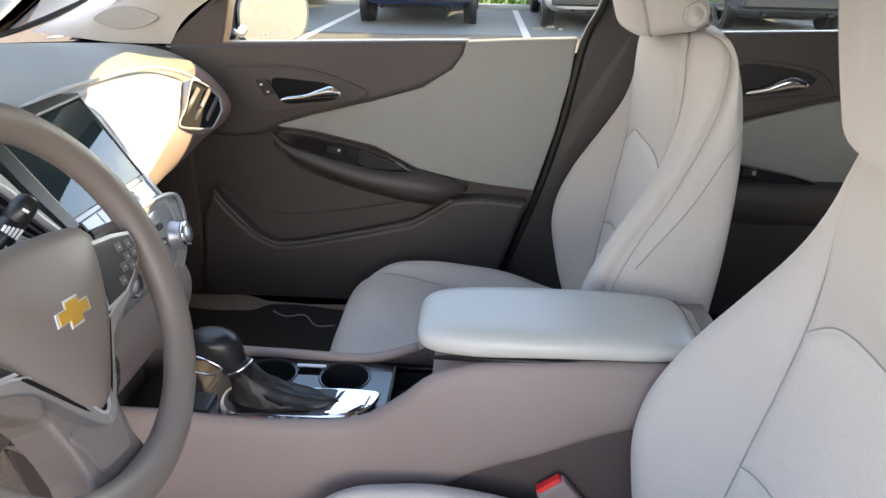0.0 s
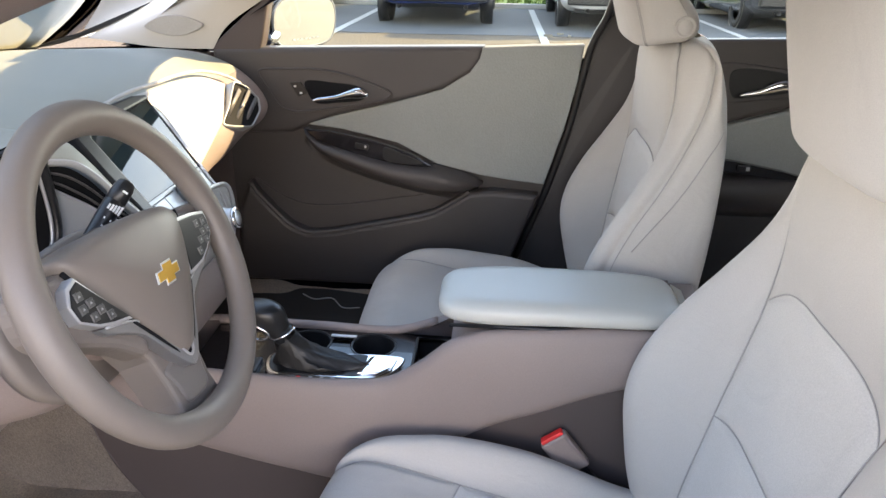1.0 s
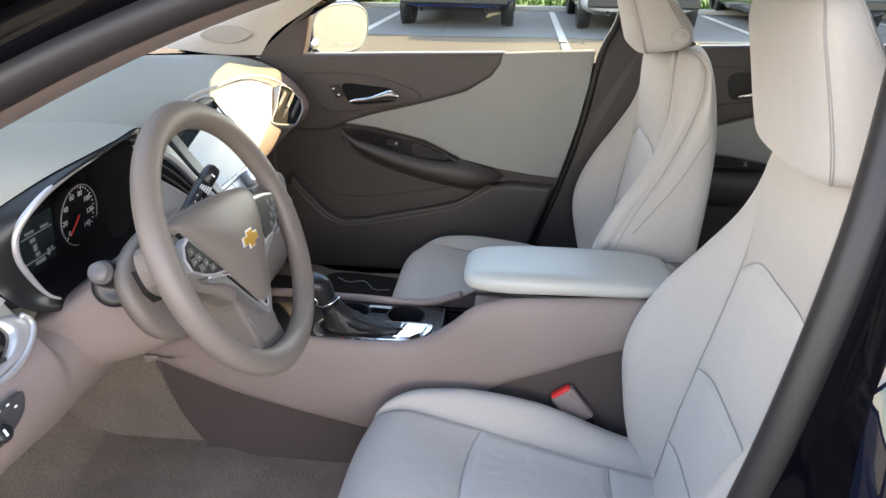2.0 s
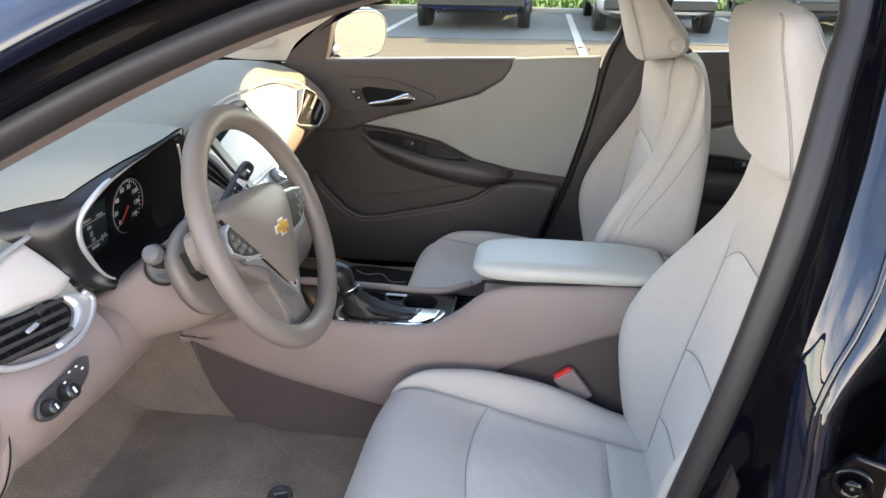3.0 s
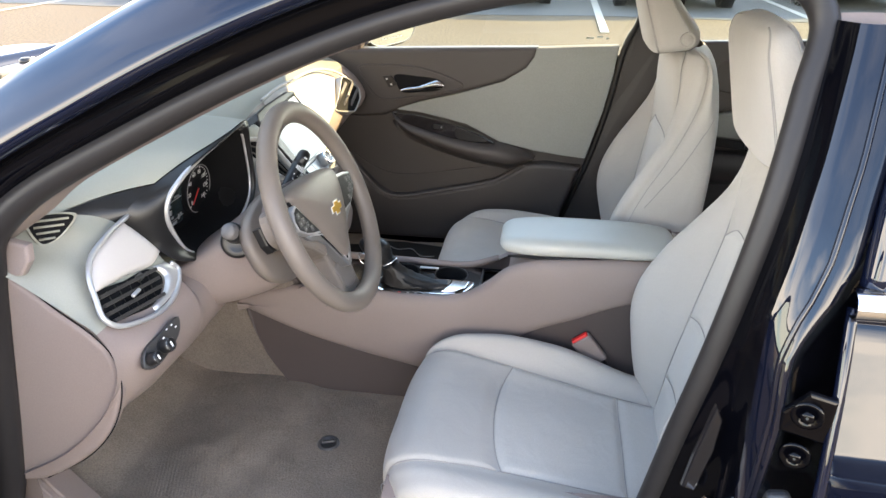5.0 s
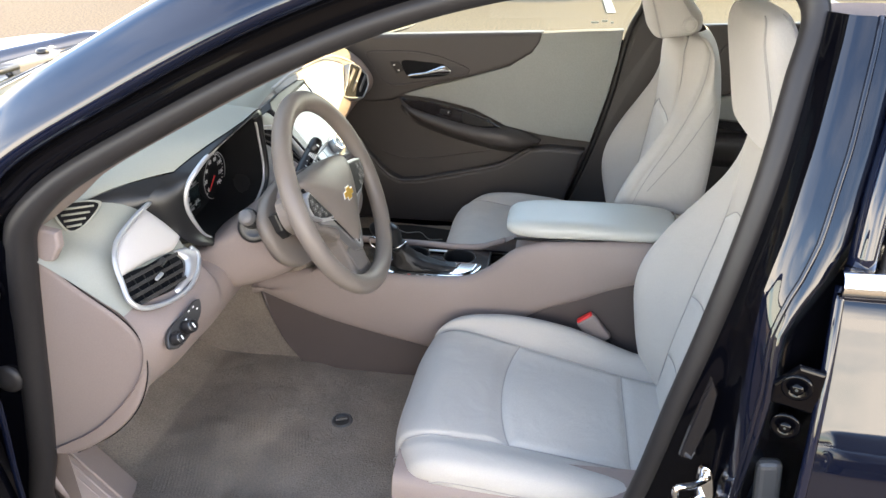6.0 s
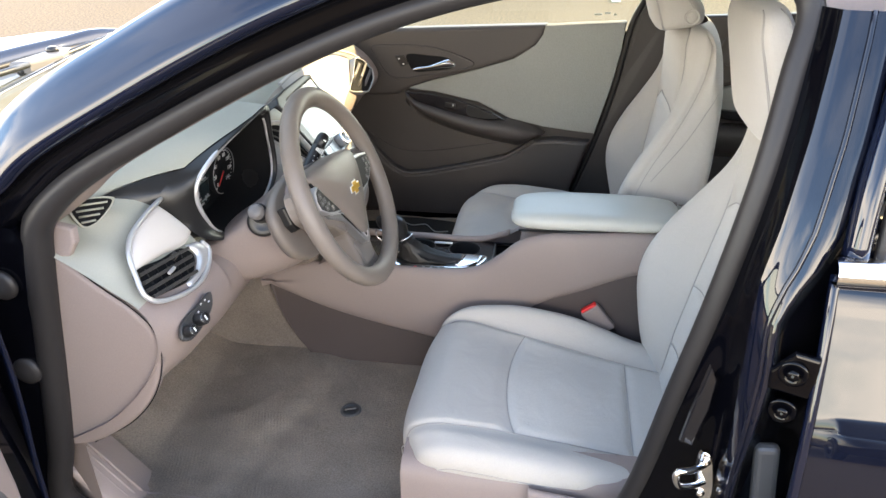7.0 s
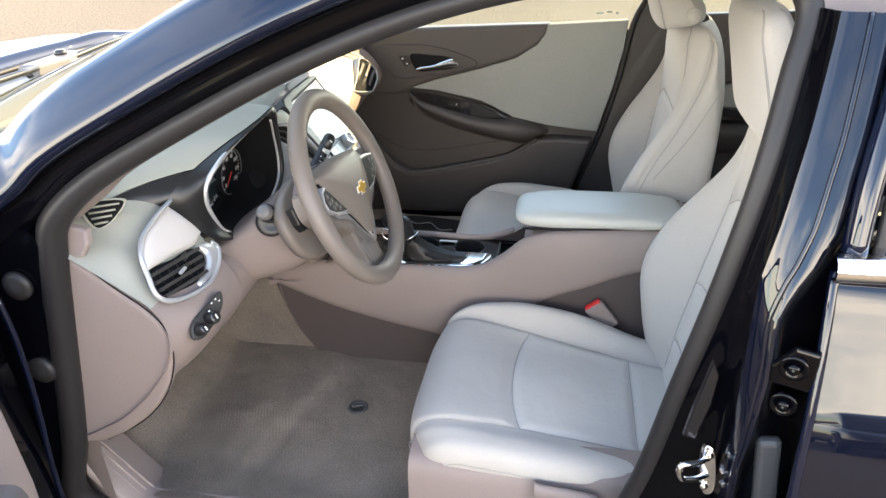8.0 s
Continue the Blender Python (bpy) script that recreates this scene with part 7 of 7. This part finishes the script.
    pk = part("map_pocket", prism("map_pocket", ypoly(rim + [(0.36, 0.625), (0.470, 0.618), (0.400, 0.40), (0.375, 0.345), (-0.32, 0.345), (-0.30, 0.55)], 0.722), (0, -0.048, 0), M_DOOR, 0.012, 3), T, "dark taupe map pocket")
    part("pocket_rim", tube("pocket_rim", ypoly(rim, 0.682), 0.007, M_DOOR, 8, samples=50), pk)
    part("pocket_line", tube("pocket_line", ypoly([(-0.262, 0.622), (-0.19, 0.575), (-0.13, 0.556), (-0.03, 0.560), (0.10, 0.582), (0.24, 0.606)], 0.713), 0.0025, M_DOOR, 6, samples=40), T)
    # handle
    hb = [(-0.225, 0.901), (-0.150, 0.909), (-0.085, 0.910), (-0.02, 0.902), (0.045, 0.883), (0.099, 0.857), (0.088, 0.845), (0.040, 0.834), (-0.05, 0.818), (-0.147, 0.807), (-0.180, 0.822), (-0.205, 0.862)]
    bz = part("handle_bezel", prism("handle_bezel", ypoly(hb, 0.700), (0, -0.011, 0), M_DOOR, 0.005, 3, 60), T, "raised handle surround")
    part("handle_rim", tube("handle_rim", ypoly(hb, 0.690), 0.0030, M_DOOR, 8, True, 70), bz)
    part("handle_cup", prism("handle_cup", ypoly([(-0.112, 0.880), (-0.04, 0.880), (0.022, 0.872), (0.040, 0.858), (0.030, 0.842), (-0.03, 0.832), (-0.088, 0.830), (-0.105, 0.850)], 0.690), (0, -0.0025, 0), M_DARK, 0.001, 1, 40), bz, "dark handle recess")
    ch = []
    for q, x, z, hz in ((0, -0.090, 0.839, 0.003), (0.1, -0.078, 0.842, 0.0048), (0.4, -0.035, 0.848, 0.0062), (0.65, 0.0, 0.857, 0.010), (0.85, 0.025, 0.861, 0.013), (1, 0.046, 0.858, 0.006)):
        ch.append([(x, 0.672 + 0.006 * a - 0.004 * q, z + hz * b) for a, b in ((-1, 0), (-0.7, 0.7), (0, 1), (0.7, 0.7), (1, 0), (0.7, -0.7), (0, -1), (-0.7, -0.7))])
    part("door_handle", loft("door_handle", ch, M_CHROME, 24, 24, True, True), T, "bright chrome door handle")
    ls = part("lock_switch", prism("lock_switch", ypoly([(-0.150, 0.878), (-0.122, 0.880), (-0.104, 0.854), (-0.130, 0.843)], 0.690), (0, -0.005, 0), M_BLACK, 0.001, 1), T, "black lock switch")
    for dx, dz in ((-0.136, 0.869), (-0.122, 0.853)):
        part("mark", box("mark", (dx, 0.6852, dz), (0.006, 0.001, 0.004), M_WHITE, 0), ls)
    # belt edge, glass, sail panel
    part("belt_seal", tube("belt_seal", [(-0.32, 0.742, 0.944), (0.0, 0.740, 0.953), (0.30, 0.739, 0.963), (0.555, 0.738, 0.974)], 0.006, M_RUBBER, 8), T)
    g = part("window_glass", grid("window_glass", [[(x + 0.02 * k, 0.752 - 0.13 * k, 0.95 + 0.32 * k) for x in np.linspace(-0.30, 0.60, 6)] for k in np.linspace(0, 1, 5)], M_GLASS), T, "clear side window")
    g.visible_shadow = False
    for k, (dx, wd) in enumerate(((0.0, 0.022), (0.028, 0.016), (0.050, 0.008))):
        part("glass_mark", box("glass_mark", (0.47 + dx, 0.738, 0.999 + 0.004 * (k % 2)), (wd, 0.0006, 0.005), M_GREYP, 0), g)
    part("sail_panel", prism("sail_panel", ypoly([(-0.352, 0.945), (-0.222, 0.945), (-0.212, 0.975), (-0.195, 1.052), (-0.150, 1.125), (-0.165, 1.13), (-0.217, 1.058), (-0.288, 1.0)], 0.742), (0, -0.046, 0), M_TAUPE_D, 0.006, 3), T, "dark mirror sail panel")
    mirror(T)


def mirror(T):
    """Wing mirror on the far door."""
    S = []
    for q, x, sc in ((0, -0.335, 0.25), (0.15, -0.325, 0.6), (0.5, -0.275, 0.95), (0.9, -0.215, 1.0), (1, -0.206, 0.97)):
        S.append([(x + 0.55 * q * 0.115 * sc * a, 1.055 + 0.115 * sc * a, 0.985 + 0.080 * sc * b) for a, b in ((-1, -0.6), (-0.7, -0.98), (0, -1.02), (0.75, -0.85), (1, -0.3), (0.98, 0.5), (0.7, 0.95), (0, 1.02), (-0.7, 0.9), (-0.98, 0.5))])
    hs = part("wing_mirror", loft("wing_mirror", S, M_PAINT, 36, 16, True, True), T, "black wing mirror housing")
    gl = [(-0.190, 1.055 + 0.106 * a, 0.985 + 0.070 * b) for a, b in ((-1, -0.6), (-0.7, -0.95), (0, -1.0), (0.8, -0.8), (1, -0.2), (0.95, 0.6), (0.6, 0.95), (-0.6, 0.95), (-1, 0.5))]
    gl = [(-0.198 + 0.55 * (y - 1.055), y, z) for x, y, z in gl]
    part("mirror_rim", tube("mirror_rim", gl, 0.004, M_CAP, 8, True, 50), hs, "grey mirror rim")
    part("mirror_glass", prism("mirror_glass", gl, (0.003, 0, 0), M_MIRROR, 0, 1, 50), hs, "mirror glass")
    for k in range(7):
        part("print_bar", box("print_bar", (-0.1935 + 0.55 * (-0.05 + 0.014 * k), 1.005 + 0.014 * k, 0.938), (0.0005, 0.010, 0.004), M_GREYP, 0, (0, 0, -29)), hs)
    part("mirror_arm", tube("mirror_arm", [(-0.25, 0.78, 0.965), (-0.262, 0.88, 0.95), (-0.27, 0.96, 0.955)], [0.035, 0.03, 0.026], M_PAINT, 12, samples=14, flat=0.6), hs)


def far_rear_door():
    T = thing("passenger_rear_door", "closed dark taupe rear car door inside", "car door", (1.1, 0.75, 0.3))
    part("door_core", prism("door_core", ypoly([(0.765, 0.33), (1.5, 0.33), (1.6, 0.60), (1.62, 1.005), (1.2, 0.995), (0.735, 0.978)], 0.80), (0, -0.085, 0), M_DOOR, 0.006), T, "dark taupe door shell")
    skin = [[(x, y, z) for y, z in spline([(0.775, 0.968), (0.80, 0.950), (0.832, 0.80), (0.842, 0.55), (0.80, 0.26)], 16)] for x in np.linspace(0.67, 1.75, 8)]
    part("door_skin", grid("door_skin", skin, M_PAINT), T, "glossy black outer skin")
    part("upper_panel", prism("upper_panel", ypoly([(0.745, 1.002), (1.2, 1.018), (1.55, 1.02), (1.5, 0.96), (1.2, 0.895), (1.071, 0.866), (0.92, 0.82), (0.75, 0.775)], 0.725), (0, -0.028, 0), M_DOOR, 0.009, 3), T, "dark taupe upper panel")
    part("cloth_insert", prism("cloth_insert", ypoly([(0.75, 0.768), (0.92, 0.813), (1.071, 0.858), (1.2, 0.887), (1.5, 0.952), (1.5, 0.66), (1.1, 0.672), (0.92, 0.700), (0.75, 0.725)], 0.720), (0, -0.026, 0), M_DCLOTH, 0.008, 3), T, "pale cloth insert")
    st = part("switch_strip", prism("switch_strip", ypoly([(0.80, 0.738), (0.93, 0.727), (1.05, 0.706), (1.11, 0.690), (1.08, 0.680), (0.98, 0.692), (0.88, 0.705), (0.80, 0.715)], 0.692), (0, -0.02, 0), M_PIANO, 0.003), T, "gloss black switch strip")
    part("window_switch", box("window_switch", (0.955, 0.668, 0.712), (0.03, 0.01, 0.014), M_BLACK, 0.002), st)
    part("switch_tip", box("switch_tip", (0.962, 0.662, 0.713), (0.008, 0.005, 0.009), M_SATIN, 0.001), st)
    part("armrest", loft("armrest", [[(x, 0.695, 0.690), (x, 0.655, 0.682), (x, 0.645, 0.65), (x, 0.66, 0.61), (x, 0.70, 0.58)] for x in (0.78, 0.9, 1.1, 1.3)], M_DOOR, 16, 12, along=False), T)
    part("handle_bezel", prism("handle_bezel", ypoly([(0.84, 0.946), (0.99, 0.948), (1.08, 0.926), (1.105, 0.893), (0.98, 0.872), (0.86, 0.862), (0.83, 0.88)], 0.700), (0, -0.010, 0), M_DOOR, 0.005, 3, 50), T, "raised handle surround")
    part("handle_cup", prism("handle_cup", ypoly([(0.895, 0.936), (1.02, 0.934), (1.064, 0.914), (1.04, 0.894), (0.96, 0.880), (0.905, 0.878)], 0.692), (0, -0.003, 0), M_BLACK, 0.001, 1, 40), T, "dark handle recess")
    ch = []
    for q, x, z, hz in ((0, 0.915, 0.885, 0.003), (0.1, 0.925, 0.887, 0.0048), (0.4, 0.96, 0.894, 0.0065), (0.65, 0.985, 0.903, 0.011), (0.85, 1.01, 0.910, 0.012), (1, 1.04, 0.906, 0.006)):
        ch.append([(x, 0.674 + 0.006 * a, z + hz * b) for a, b in ((-1, 0), (-0.7, 0.7), (0, 1), (0.7, 0.7), (1, 0), (0.7, -0.7), (0, -1), (-0.7, -0.7))])
    part("door_handle", loft("door_handle", ch, M_CHROME, 24, 24, True, True), T, "bright chrome door handle")
    part("window_glass", grid("window_glass", [[(x + 0.02 * k, 0.752 - 0.13 * k, 0.97 + 0.30 * k) for x in np.linspace(0.70, 1.6, 6)] for k in np.linspace(0, 1, 5)], M_GLASS), T, "clear side window")


def far_pillar():
    """Pale trim of the far windscreen pillar, with its loudspeaker."""
    T = thing("pillar_trim", "pale beige windscreen pillar trim with speaker grille", "pillar trim", (-0.4, 0.70, 0.96))
    S = [[(-0.66, 0.715, 0.965), (-0.56, 0.698, 0.958), (-0.45, 0.690, 0.950), (-0.335, 0.695, 0.950)], [(-0.56, 0.735, 1.02), (-0.49, 0.708, 1.015), (-0.40, 0.696, 1.005), (-0.30, 0.698, 1.0)],
         [(-0.42, 0.730, 1.095), (-0.35, 0.698, 1.085), (-0.28, 0.685, 1.075), (-0.205, 0.692, 1.065)], [(-0.20, 0.70, 1.20), (-0.14, 0.670, 1.19), (-0.08, 0.660, 1.178), (-0.03, 0.668, 1.165)], [(0.06, 0.655, 1.315), (0.10, 0.63, 1.30), (0.14, 0.620, 1.285), (0.18, 0.628, 1.262)]]
    part("cover", loft("cover", S, M_TRIM, 18, 30), T, "pale beige cover")
    g = [(-0.500, 0.998), (-0.46, 1.022), (-0.41, 1.026), (-0.37, 1.016), (-0.352, 1.006), (-0.39, 0.984), (-0.43, 0.978), (-0.47, 0.984)]
    part("speaker_grille", prism("speaker_grille", [(x, 0.700 - 0.02 * (x + 0.5), z) for x, z in g], (0, -0.007, 0), mat("grille_cloth", (0.42, 0.39, 0.345), 0.85, grain=0.3, grain_scale=900, bump=0.6), 0.002, 2, 40), T, "round-ended speaker grille")
    part("frit", tube("frit", [(-0.90, 0.62, 0.955), (-0.76, 0.685, 0.955), (-0.62, 0.725, 1.0), (-0.42, 0.735, 1.10), (-0.1, 0.70, 1.25)], 0.012, M_BLACK, 8, samples=40), T, "black glass border")


ground()
skyline()
cars()
shell()
carpet()
rear_seat()
dashboard()
instruments()
centre_stack()
column()
steering_wheel()
console()
buckle()
front_seat(0.0, -0.362, 0.0, "light grey cloth driver's seat with stitched bolsters", 1)
front_seat(-0.03, 0.362, 4.5, "light grey cloth passenger seat, upright, empty", -1, 0.014)
far_door()
far_rear_door()
far_pillar()
near_rear_door()
open_door()
cord()
